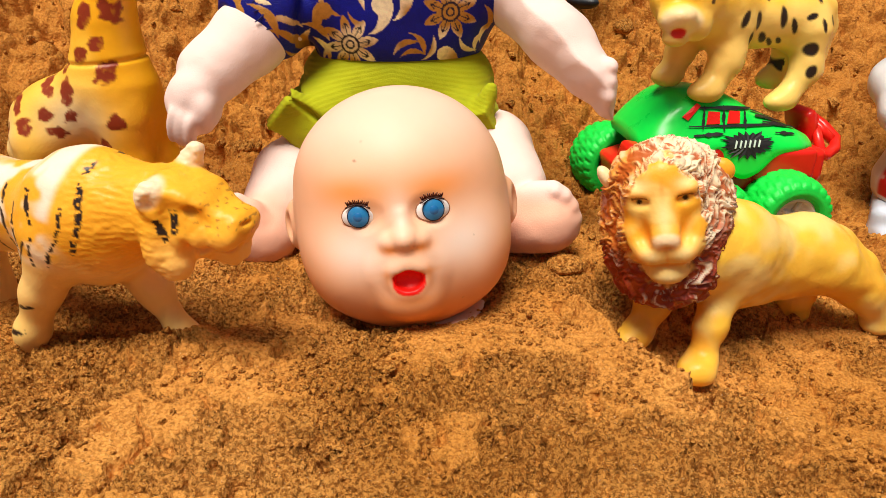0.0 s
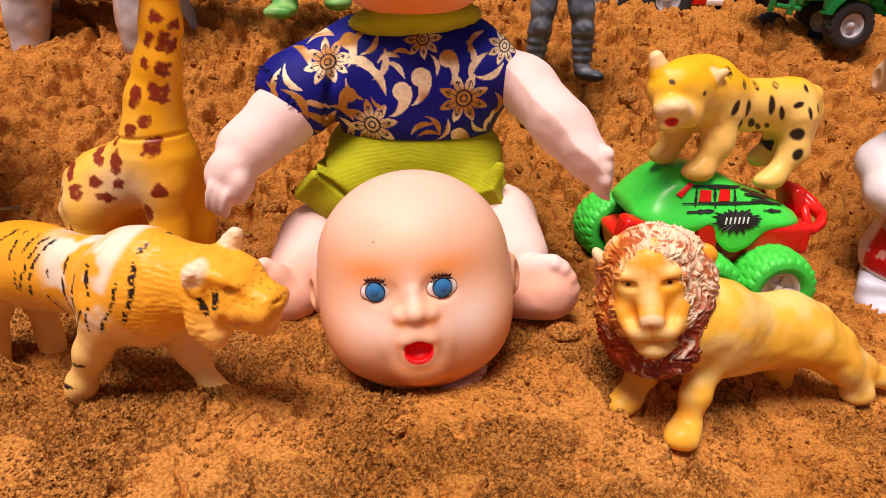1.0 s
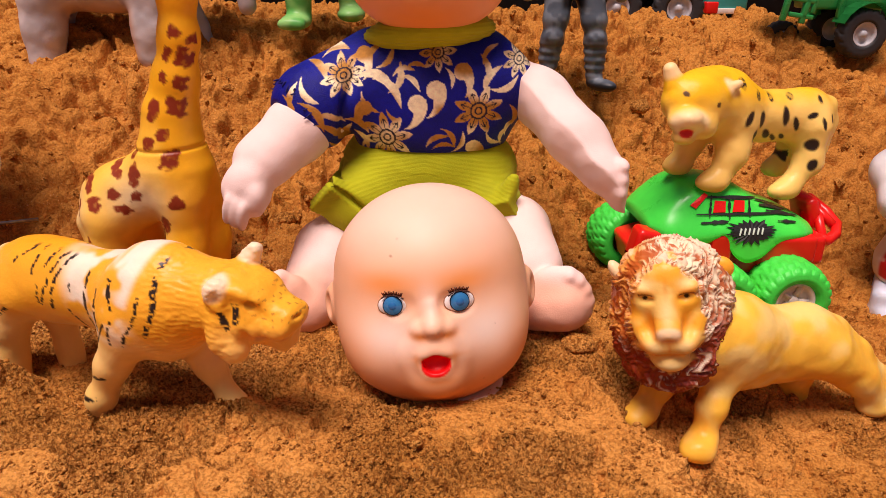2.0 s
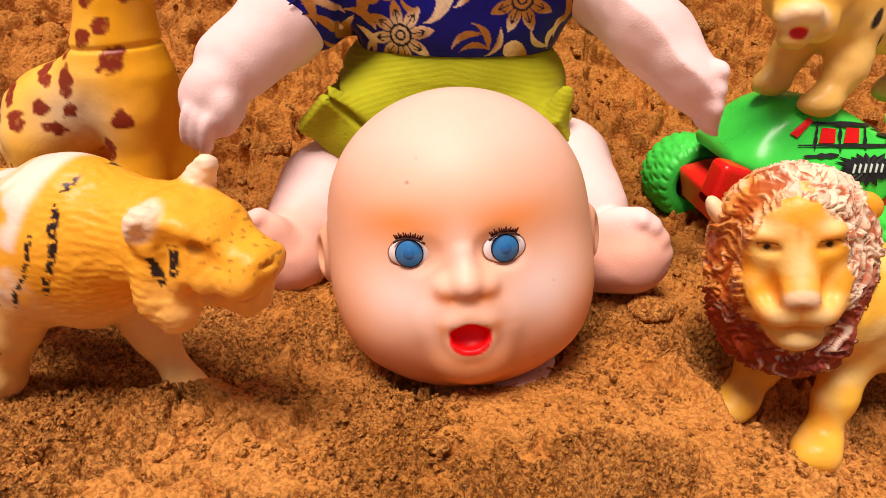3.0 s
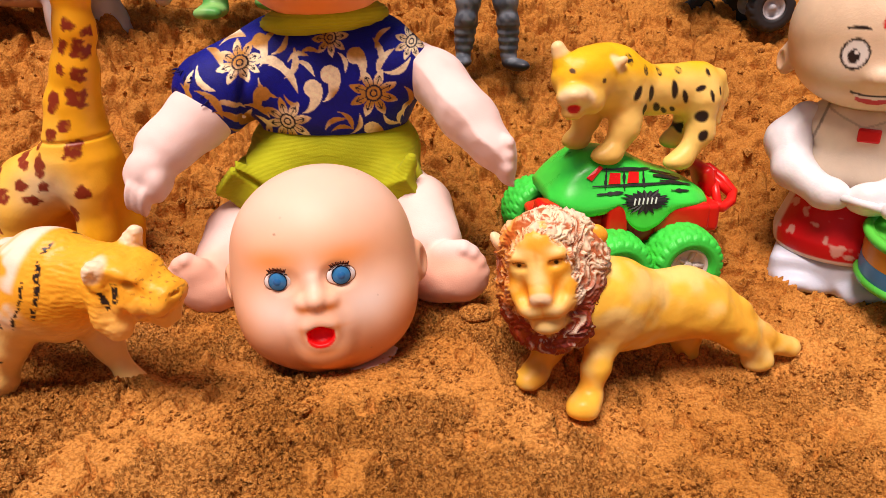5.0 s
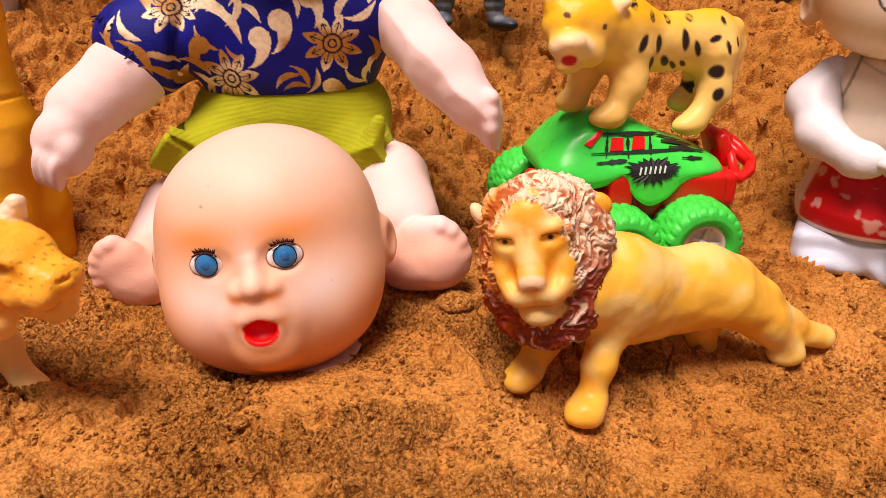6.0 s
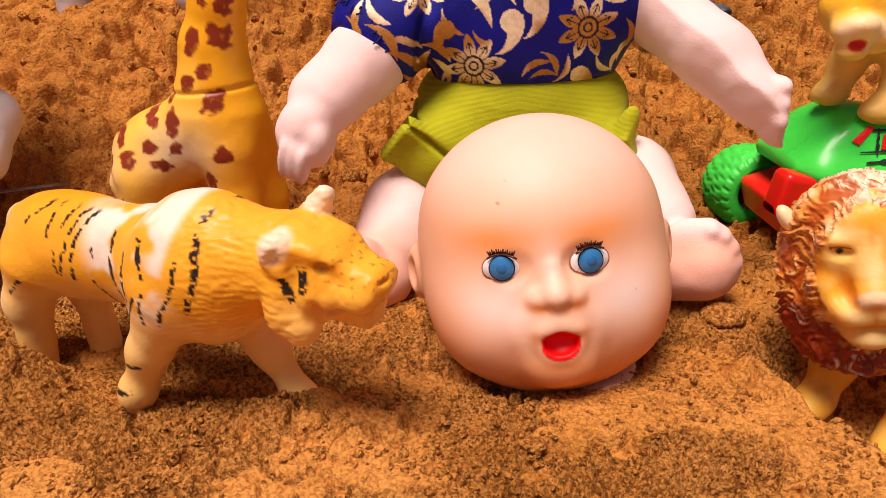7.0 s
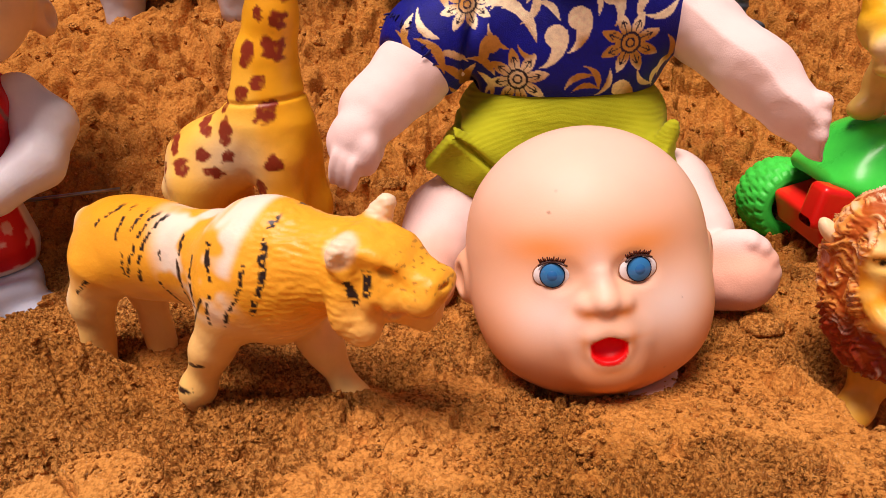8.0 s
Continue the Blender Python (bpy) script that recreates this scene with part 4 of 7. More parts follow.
def tiger():
    """Local frame: x forward, y to its far side, z up from the sand."""
    form = Form()
    body = [ball((-0.060, 0.000, 0.0410), (0.0215, 0.0145, 0.0175)), ball((-0.038, 0.000, 0.0420), (0.030, 0.0140, 0.0180)), ball((-0.004, 0.000, 0.0410), (0.024, 0.0160, 0.0210)), ball((0.0080, 0.000, 0.0400), (0.0170, 0.0155, 0.0200)),
            limb((0.0015, 0.0, 0.0600), 0.0044, (0.0100, 0.0, 0.0610), 0.0052), limb((0.012, 0, 0.0470), 0.0165, (0.034, 0.001, 0.0500), 0.0138), ball((-0.002, -0.0105, 0.046), (0.0080, 0.0064, 0.0150), (0, 12, 0))]
    head = [block((0.0455, 0.001, 0.0520), (0.0120, 0.0112, 0.0110), 0.0075, (0, 18, 0)), block((0.0570, 0.001, 0.0500), (0.0110, 0.0074, 0.0062), 0.0042, (0, 25, 0)),
            ball((0.0640, 0.001, 0.0490), (0.0042, 0.0056, 0.0044)), block((0.0585, 0.001, 0.0385), (0.0062, 0.0052, 0.0040), 0.0030, (0, 4, 0)),
            ball((0.0530, -0.0068, 0.0560), (0.0040, 0.0028, 0.0024), (0, 24, 0)), ball((0.0610, -0.0044, 0.0455), (0.0054, 0.0042, 0.0042)), ball((0.0500, -0.0052, 0.0450), (0.0080, 0.0064, 0.0085)), ball((0.0485, -0.0080, 0.0590), (0.0050, 0.0026, 0.0022), (0, 20, 0))]
    ruff = [block((0.0415, 0.001, 0.0455), (0.0052, 0.0136, 0.0135), 0.0050, (0, 4, 0)), ball((0.0440, -0.0078, 0.0370), (0.0072, 0.0052, 0.0075), (0, -20, 0)), ball((0.0400, -0.0100, 0.0420), (0.0046, 0.0040, 0.0090))]
    ears = [ball((0.0420, -0.0110, 0.0580), (0.0046, 0.0034, 0.0056), (10, 18, 25)), limb((0.0405, 0.0080, 0.0600), 0.0050, (0.0455, 0.0085, 0.0680), 0.0026)]
    fore = [chain(((-0.001, -0.0095, 0.036), 0.0112), ((-0.0135, -0.0120, 0.0160), 0.0062), ((-0.0225, -0.0130, -0.0010), 0.0051), ((-0.0290, -0.0130, -0.0170), 0.0047), ((-0.0330, -0.0130, -0.0270), 0.0048)),
            [*chain(((0.004, 0.008, 0.030), 0.0100), ((0.0150, 0.010, 0.012), 0.0058), ((0.0240, 0.010, -0.003), 0.0042)), ball((0.0265, 0.010, -0.0045), (0.0070, 0.0045, 0.0028))]]
    hind = [chain(((-0.066, -0.006, 0.036), 0.0120), ((-0.0745, -0.0085, 0.020), 0.0070), ((-0.0780, -0.0090, -0.008), 0.0056)), chain(((-0.062, 0.008, 0.034), 0.0100), ((-0.066, 0.009, 0.018), 0.0062), ((-0.064, 0.009, -0.018), 0.0056))]
    tail = chain(((-0.078, 0.000, 0.048), 0.0034), ((-0.0830, -0.001, 0.030), 0.0030), ((-0.0850, -0.003, 0.006), 0.0028))
    legs = [*fore[0], *fore[1], *hind[0], *hind[1], *tail]
    f = blend([blend(body, 0.010), blend([blend(head, 0.0030), *ruff], 0.0022)], 0.0016)
    f = blend([f, *ears], 0.002)
    f = blend([f, *legs], 0.0055)
    f = carve(f, ball((0.0438, -0.0142, 0.0570), (0.0028, 0.0022, 0.0038), (0, 18, 0)), 0.0012)
    f = carve(f, limb((0.0535, -0.0090, 0.0418), 0.0012, (0.070, -0.001, 0.0428), 0.0017), 0.0008)
    f = carve(f, ball((0.0560, -0.0090, 0.0535), (0.0034, 0.0014, 0.0013), (0, 30, 0)), 0.0030)
    f = carve(f, ball((0.0520, -0.0105, 0.0400), (0.0020, 0.0040, 0.0050)), 0.0030)
    f = carve(f, ball((0.0690, -0.0015, 0.0498), (0.0018, 0.0030, 0.0007)), 0.001)

    def relief(v):
        fur = value_noise((v + 0.003 * (value_noise(v, 120, 33) - 0.5)[:, None]) * np.array((0.5, 0.8, 1.5)), 760, 3) - 0.5
        return 0.0008 * (fbm(v, 300, 2, 16) - 0.5) * step(0.036, 0.044, v[:, 0]) + 0.0006 * fur * step(0.006, 0.02, v[:, 0]) * step(0.02, 0.03, v[:, 2]) * step(0.050, 0.044, v[:, 0]) + 0.0014 * (fbm(v, 90, 2, 6) - 0.5)

    # worn stripes: from, to, width
    marks = ((-0.0444, 0.0633, -0.0472, 0.0505, 1.0), (-0.0379, 0.0617, -0.0415, 0.0534, 1.0), (-0.0260, 0.0657, -0.0354, 0.0572, 1.0), (-0.0354, 0.0572, -0.0437, 0.0378, 1.0), (-0.0291, 0.0610, -0.0349, 0.0505, 1.0), (-0.0346, 0.0515, -0.0384, 0.0367, 1.1),
             (-0.0437, 0.0464, -0.0451, 0.0385, 0.8), (-0.0274, 0.0511, -0.0281, 0.0459, 1.0), (-0.0299, 0.0383, -0.0254, 0.0284, 0.9), (-0.0184, 0.0554, -0.0189, 0.0498, 1.0), (-0.0193, 0.0482, -0.0187, 0.0388, 1.5), (-0.0188, 0.0404, -0.0180, 0.0300, 1.2),
             (-0.0103, 0.0520, -0.0108, 0.0429, 1.2), (-0.0108, 0.0458, -0.0098, 0.0358, 1.9), (-0.0017, 0.0575, -0.0009, 0.0510, 1.8), (-0.0008, 0.0514, 0.0004, 0.0467, 1.2), (0.0161, 0.0652, 0.0172, 0.0626, 1.9), (0.0168, 0.0601, 0.0180, 0.0493, 1.8),
             (0.0180, 0.0493, 0.0125, 0.0373, 1.4), (0.0116, 0.0536, 0.0108, 0.0457, 1.2), (0.0109, 0.0461, 0.0024, 0.0318, 1.1), (-0.0003, 0.0430, -0.0032, 0.0316, 0.9), (-0.0036, 0.0408, -0.0127, 0.0295, 0.9), (-0.0476, 0.0617, -0.0577, 0.0535, 1.0),
             (-0.0699, 0.0273, -0.0617, 0.0340, 1.3), (-0.0198, 0.0132, -0.0109, 0.0134, 1.4), (-0.0265, 0.0015, -0.0180, 0.0022, 1.6), (0.0435, 0.0521, 0.0464, 0.0447, 2.0), (0.0493, 0.0553, 0.0495, 0.0476, 2.2))

    def paint(v):
        x, y, z = v.T
        col = np.tile(np.array(CREAM), (len(v), 1))
        ora = step(0.024, 0.040, z + 0.012 * (fbm(v, 60, 2, 2) - 0.5)) * (1 - 0.45 * step(0.03, 0.05, x) * step(0.05, 0.04, z))
        col = mixc(col, OCHRE, 0.92 * ora)
        col = mixc(col, AMBER, 0.75 * step(0.048, 0.062, z) * step(-0.02, -0.035, x))
        rear = 0.8 * step(-0.072, -0.082, x) * step(0.014, 0.024, z)
        col = mixc(col, (0.90, 0.72, 0.46), rear)
        white = np.maximum(step(0.022, 0.012, np.abs(x + 0.014 - 0.30 * (0.05 - z))), step(0.0075, 0.004, np.abs(x - 0.0040 + 0.25 * (0.06 - z)))) * blotch(v, 75, 0.40, 0.54, 9) * step(0.028, 0.040, z)
        col = mixc(col, (0.88, 0.78, 0.62), 0.95 * white)
        # cream lower legs, warmed by painted-in orange bounce from the sand
        col = mixc(col, (0.94, 0.58, 0.16), 0.75 * step(0.024, 0.008, z))
        for e in ((0.0405, -0.0120, 0.0620), (0.0440, 0.0090, 0.0690)):
            col = mixc(col, (0.92, 0.80, 0.60), 0.8 * step(0.008, 0.005, np.linalg.norm(v - np.array(e), axis=1)))
        ink = np.zeros(len(v))
        side = step(-0.003, -0.006, y) + 0.9 * step(0.003, 0.006, y) * (x < 0.03)
        wob_x, wob_z = 0.0012 * (value_noise(v, 380, 41) - 0.5), 0.0012 * (value_noise(v, 380, 42) - 0.5)
        for x0, z0, x1, z1, w in marks:
            dx, dz = x1 - x0, z1 - z0
            t = ((x + wob_x - x0) * dx + (z + wob_z - z0) * dz) / (dx * dx + dz * dz)
            off = np.abs((x + wob_x - x0) * dz - (z + wob_z - z0) * dx) / math.hypot(dx, dz)
            ink = np.maximum(ink, step(1.2, 0.8, off / (0.00062 * w)) * ((t > 0) & (t < 1)))
        ink *= side * step(0.34, 0.42, value_noise(v * np.array((0.7, 1, 1)), 900, 12))
        col = mixc(col, INK, ink)
        freck = step(0.74, 0.80, value_noise(v, 1000, 5)) * step(0.050, 0.060, x) * step(0.044, 0.050, z)
        col = mixc(col, (0.25, 0.10, 0.02), 0.7 * freck)
        eye = step(0.0026, 0.0018, np.linalg.norm(v - np.array((0.0540, -0.0080, 0.0550)), axis=1))
        return mixc(col, (0.35, 0.15, 0.02), 0.6 * eye)
    form.blob(f, (-0.10, -0.032, -0.024), (0.078, 0.030, 0.082), 0.00065, 0.001, VINYL, paint, relief)
    ob = form.link_parts("toy_tiger", (-0.1235, 0.2435, 0.0625), -19.5, [("body", body), ("head", head + ruff), *[("ear", [e]) for e in ears], *[("leg", q) for q in fore + hind], ("tail", tail)])
    return tagged(ob, "orange vinyl toy tiger with worn black stripes standing in sand", "toy tiger", "vinyl zoo animals")


tiger()


def lion():
    """Local frame: x back along the body, y to its far side; the head is turned to the near side."""
    form = Form()
    body = [ball((-0.008, 0.000, 0.0430), (0.0225, 0.0165, 0.0225)), ball((0.014, 0.000, 0.0370), (0.028, 0.0145, 0.0185)), ball((0.036, 0.000, 0.0370), (0.0190, 0.0150, 0.0180), (0, 18, 0)),
            limb((-0.016, -0.004, 0.050), 0.018, (-0.030, -0.006, 0.052), 0.017)]
    fore = [[*chain(((-0.016, -0.010, 0.036), 0.0090), ((-0.0255, -0.0160, 0.020), 0.0060), ((-0.0280, -0.0180, 0.010), 0.0052)), ball((-0.0320, -0.0205, 0.0062), (0.0092, 0.0072, 0.0050), (0, 0, 35)), *[ball((-0.0400 + 0.0032 * k, -0.0215 - 0.0026 * k + 0.0004 * k * k, 0.0042), (0.0036, 0.0020, 0.0032), (0, 0, 55)) for k in range(4)]],
            [*chain(((-0.028, 0.008, 0.034), 0.0095), ((-0.040, 0.004, 0.024), 0.0068), ((-0.047, 0.001, 0.015), 0.0062)), ball((-0.0525, -0.001, 0.0110), (0.0090, 0.0075, 0.0056), (0, 0, 25))]]
    hind = [[*chain(((0.043, -0.006, 0.034), 0.0135), ((0.0640, -0.009, 0.0180), 0.0090), ((0.0780, -0.011, 0.003), 0.0066)), ball((0.0770, -0.0120, -0.0010), (0.0085, 0.0062, 0.0046))],
            chain(((0.044, 0.008, 0.026), 0.0115), ((0.046, 0.011, 0.012), 0.0085), ((0.050, 0.011, -0.014), 0.0066))]
    tail = chain(((0.052, -0.001, 0.042), 0.0062), ((0.066, -0.004, 0.029), 0.0054), ((0.082, -0.007, 0.013), 0.0048), ((0.093, -0.009, 0.005), 0.0048), ((0.0995, -0.010, 0.003), 0.0058))
    legs = [*fore[0], *fore[1], *hind[0], *hind[1], *tail]
    f = blend([blend(body, 0.014), *legs], 0.0055)
    form.blob(f, (-0.068, -0.036, -0.020), (0.118, 0.028, 0.078), 0.0009, 0.001, VINYL,
              lambda v: mixc(mixc((0.95, 0.54, 0.055), (0.95, 0.69, 0.24), 0.75 * step(0.46, 0.66, fbm(v, 48, 3, 3))), (0.90, 0.40, 0.03), 0.6 * step(0.46, 0.62, fbm(v, 70, 2, 13)) * step(0.05, 0.02, v[:, 2]) * step(0.004, 0.014, v[:, 2])),
              lambda v: 0.0013 * (fbm(v, 110, 2, 6) - 0.5))

    # head and mane, in the frame of the face: x across, -y towards the viewer
    turn = np.array(Euler((0, radians(-11), radians(-31))).to_matrix())
    c = np.array((-0.0485, -0.0042, 0.0700))

    def at(x, y, z):
        return tuple(c + turn @ np.array((x, y, z)))

    def bl(p, r, rot=(0, 0, 0)):
        return ball(at(*p), r, (rot[0], rot[1] - 11, rot[2] - 31))
    mane = [bl((0, 0.004, 0.001), (0.0230, 0.0165, 0.0260)), bl((0, 0.001, -0.016), (0.0232, 0.0165, 0.0205)), bl((0, -0.003, -0.0275), (0.0165, 0.0135, 0.0105)), bl((0.004, 0.011, 0.000), (0.0235, 0.0175, 0.0240)),
            bl((0, -0.003, 0.0185), (0.0150, 0.0110, 0.0090))]
    face = [bl((0, -0.0085, 0.0080), (0.0138, 0.0115, 0.0185)), limb(at(0, -0.0140, 0.0150), 0.0064, at(0, -0.0205, 0.0020), 0.0060), bl((0, -0.0250, -0.0005), (0.0054, 0.0034, 0.0030)),
            bl((-0.0050, -0.0205, -0.0065), (0.0066, 0.0066, 0.0058)), bl((0.0050, -0.0205, -0.0065), (0.0066, 0.0066, 0.0058)), bl((0, -0.0180, -0.0165), (0.0076, 0.0066, 0.0050)),
            bl((-0.0095, -0.0125, -0.0030), (0.0070, 0.0080, 0.0105)), bl((0.0095, -0.0125, -0.0030), (0.0070, 0.0080, 0.0105)), bl((-0.0078, -0.0128, 0.0105), (0.0064, 0.0062, 0.0058)), bl((0.0078, -0.0128, 0.0105), (0.0064, 0.0062, 0.0058)),
            bl((-0.0078, -0.0165, 0.0155), (0.0050, 0.0026, 0.0020), (0, 10, 0)), bl((0.0078, -0.0165, 0.0155), (0.0050, 0.0026, 0.0020), (0, -10, 0)), bl((0, -0.0140, 0.0200), (0.0080, 0.0050, 0.0065))]
    ff = blend(face, 0.0040)
    ff = carve(ff, limb(at(-0.0085, -0.0250, -0.0120), 0.0016, at(0.0085, -0.0250, -0.0120), 0.0016), 0.0014)
    ff = carve(ff, limb(at(0, -0.0285, -0.0035), 0.0012, at(0, -0.0280, -0.0110), 0.0010), 0.0014)
    for e in (-1, 1):
        ff = carve(ff, bl((e * 0.0080, -0.0197, 0.0122), (0.0030, 0.0014, 0.0013)), 0.0024)
        ff = carve(ff, bl((e * 0.0085, -0.0235, 0.0010), (0.0022, 0.0040, 0.0050), (0, e * 20, 0)), 0.0030)
    fm = blend([blend(mane, 0.010), ff], 0.0035)

    def facing(q, v):
        edge = np.hypot(q[:, 0] / 0.0145, (q[:, 2] - 0.0020) / 0.0245) + 0.35 * (fbm(v, 260, 2, 5) - 0.5)
        return step(1.06, 0.94, edge) * step(-0.004, -0.008, q[:, 1])

    def strands(v, q):
        a = np.arctan2(q[:, 0], q[:, 2] + 0.004)
        rad = np.hypot(q[:, 0], q[:, 2])
        curly = 0.16 * np.sin(rad * 420 + 9 * fbm(v, 90, 2, 18)) + 0.5 * (fbm(v, 60, 2, 28) - 0.5)
        sweep = np.stack([(a + curly) * 0.028 + q[:, 1] * 0.10, rad * 0.10 + q[:, 1] * 0.12, q[:, 1] * 0.10], 1)
        return np.abs(value_noise(sweep, 720, 2) - 0.5) * 2

    def tufts(v):
        q = (v - c) @ turn
        return (0.0030 * (strands(v, q) - 0.40) + 0.0008 * (value_noise(v, 420, 5) - 0.5)) * (1 - facing(q, v))

    def head_paint(v):
        q = (v - c) @ turn
        low = step(-0.004, -0.015, q[:, 2] + 0.012 * (fbm(v, 80, 2, 4) - 0.5) - 0.20 * np.clip(q[:, 0], 0, 1))
        left = step(0.002, -0.012, q[:, 0] + 0.012 * (fbm(v, 70, 2, 44) - 0.5))
        t = strands(v, q)
        col = mixc((0.91, 0.72, 0.48), (0.86, 0.33, 0.025), 0.9 * left)
        col = mixc(col, (0.30, 0.016, 0.006), 0.95 * low)
        rust = step(0.34, 0.16, t)
        col = mixc(col, (0.50, 0.09, 0.010), 0.9 * rust * (1 - 0.3 * low))
        worn = step(0.38, 0.56, t) * step(0.46, 0.58, fbm(v, 150, 2, 19) + 0.08 * (1 - low) - 0.03 * low)
        col = mixc(col, (0.92, 0.76, 0.54), 0.9 * worn * (1 - 0.55 * left))
        specks = step(0.78, 0.84, value_noise(v, 800, 9)) * step(0.014, 0.022, q[:, 2]) * step(-0.002, 0.006, q[:, 0])
        col = mixc(col, (0.06, 0.03, 0.02), 0.8 * specks)
        skin = mixc((0.95, 0.62, 0.15), (0.95, 0.43, 0.02), 0.9 * step(0.40, 0.58, fbm(v, 110, 2, 7)) * step(-0.010, 0.000, q[:, 2]))
        skin = mixc(skin, (0.93, 0.74, 0.50), 0.8 * step(0.0060, 0.0040, np.hypot(q[:, 0], (q[:, 2] + 0.0005) * 1.5)) * (q[:, 1] < -0.02))
        skin = mixc(skin, (0.90, 0.33, 0.02), 0.6 * step(0.010, 0.016, np.abs(q[:, 0])) * step(-0.002, 0.004, q[:, 2]))
        # mouth line and crease shading painted in orange
        for x0, z0, rx, rz, amt in ((0, -0.0118, 0.0085, 0.0008, 0.8), (0, -0.0075, 0.0006, 0.0040, 0.6), (-0.0065, 0.0035, 0.0022, 0.0060, 0.55), (0.0065, 0.0035, 0.0022, 0.0060, 0.55), (0, -0.0030, 0.0042, 0.0009, 0.8),
                                    (-0.0080, 0.0155, 0.0050, 0.0010, 0.7), (0.0080, 0.0155, 0.0050, 0.0010, 0.7), (0, 0.0170, 0.0010, 0.0050, 0.5), (-0.0100, -0.0090, 0.0022, 0.0060, 0.6), (0.0100, -0.0090, 0.0022, 0.0060, 0.6), (0, -0.0205, 0.0070, 0.0012, 0.6)):
            skin = mixc(skin, (0.88, 0.30, 0.012), amt * np.exp(-((q[:, 0] - x0) / rx) ** 2 - ((q[:, 2] - z0) / rz) ** 2))
        # highlights painted on muzzle, nose bridge, brows and chin
        for x0, z0, rx, rz in ((-0.0055, -0.0060, 0.0040, 0.0030), (0.0055, -0.0060, 0.0040, 0.0030), (0, 0.0080, 0.0028, 0.0060), (-0.0085, 0.0185, 0.0040, 0.0022), (0.0085, 0.0185, 0.0040, 0.0022), (0, -0.0165, 0.0055, 0.0026)):
            skin = mixc(skin, (0.95, 0.74, 0.34), 0.75 * np.exp(-((q[:, 0] - x0) / rx) ** 2 - ((q[:, 2] - z0) / rz) ** 2))
        for e in (-1, 1):
            d = np.hypot((q[:, 0] - e * 0.0081) / 1.3, q[:, 2] - 0.0126)
            skin = mixc(skin, (0.80, 0.44, 0.08), 0.5 * step(0.0024, 0.0016, d))
            skin = mixc(skin, (0.25, 0.10, 0.02), step(0.0006, 0.0003, np.abs(q[:, 2] - 0.0141 + 40 * (q[:, 0] - e * 0.0081) ** 2)) * (np.abs(q[:, 0] - e * 0.0081) < 0.0030))
            skin = mixc(skin, INK, step(0.0013, 0.0009, np.hypot(q[:, 0] - e * 0.0081, q[:, 2] - 0.0127)))
        return mixc(col, skin, facing(q, v))
    form.blob(fm, c + np.array((-0.040, -0.042, -0.046)), c + np.array((0.042, 0.038, 0.046)), 0.0006, 0.001, VINYL, head_paint, tufts)
    ears = [bl((-0.0200, 0.003, 0.0160), (0.0028, 0.0036, 0.0056), (0, -25, 0)), bl((0.0235, 0.012, 0.0110), (0.0056, 0.0034, 0.0050), (0, 30, 0))]
    form.blob(ears, c + np.array((-0.04, -0.03, 0.00)), c + np.array((0.04, 0.03, 0.04)), 0.0008, 0.001, VINYL, lambda v: mixc((0.92, 0.70, 0.40), (0.93, 0.42, 0.03), step(-0.02, 0.0, ((v - c) @ turn)[:, 0])))
    ob = form.link_parts("toy_lion", (0.131, 0.2995, 0.0215), 19.0, [("body", body), ("mane", mane), ("face", face), *[("ear", [e]) for e in ears], *[("leg", q) for q in fore + hind], ("tail", tail)])
    return tagged(ob, "cream-yellow vinyl toy lion with worn rust-red mane standing on sand", "toy lion", "vinyl zoo animals")


lion()


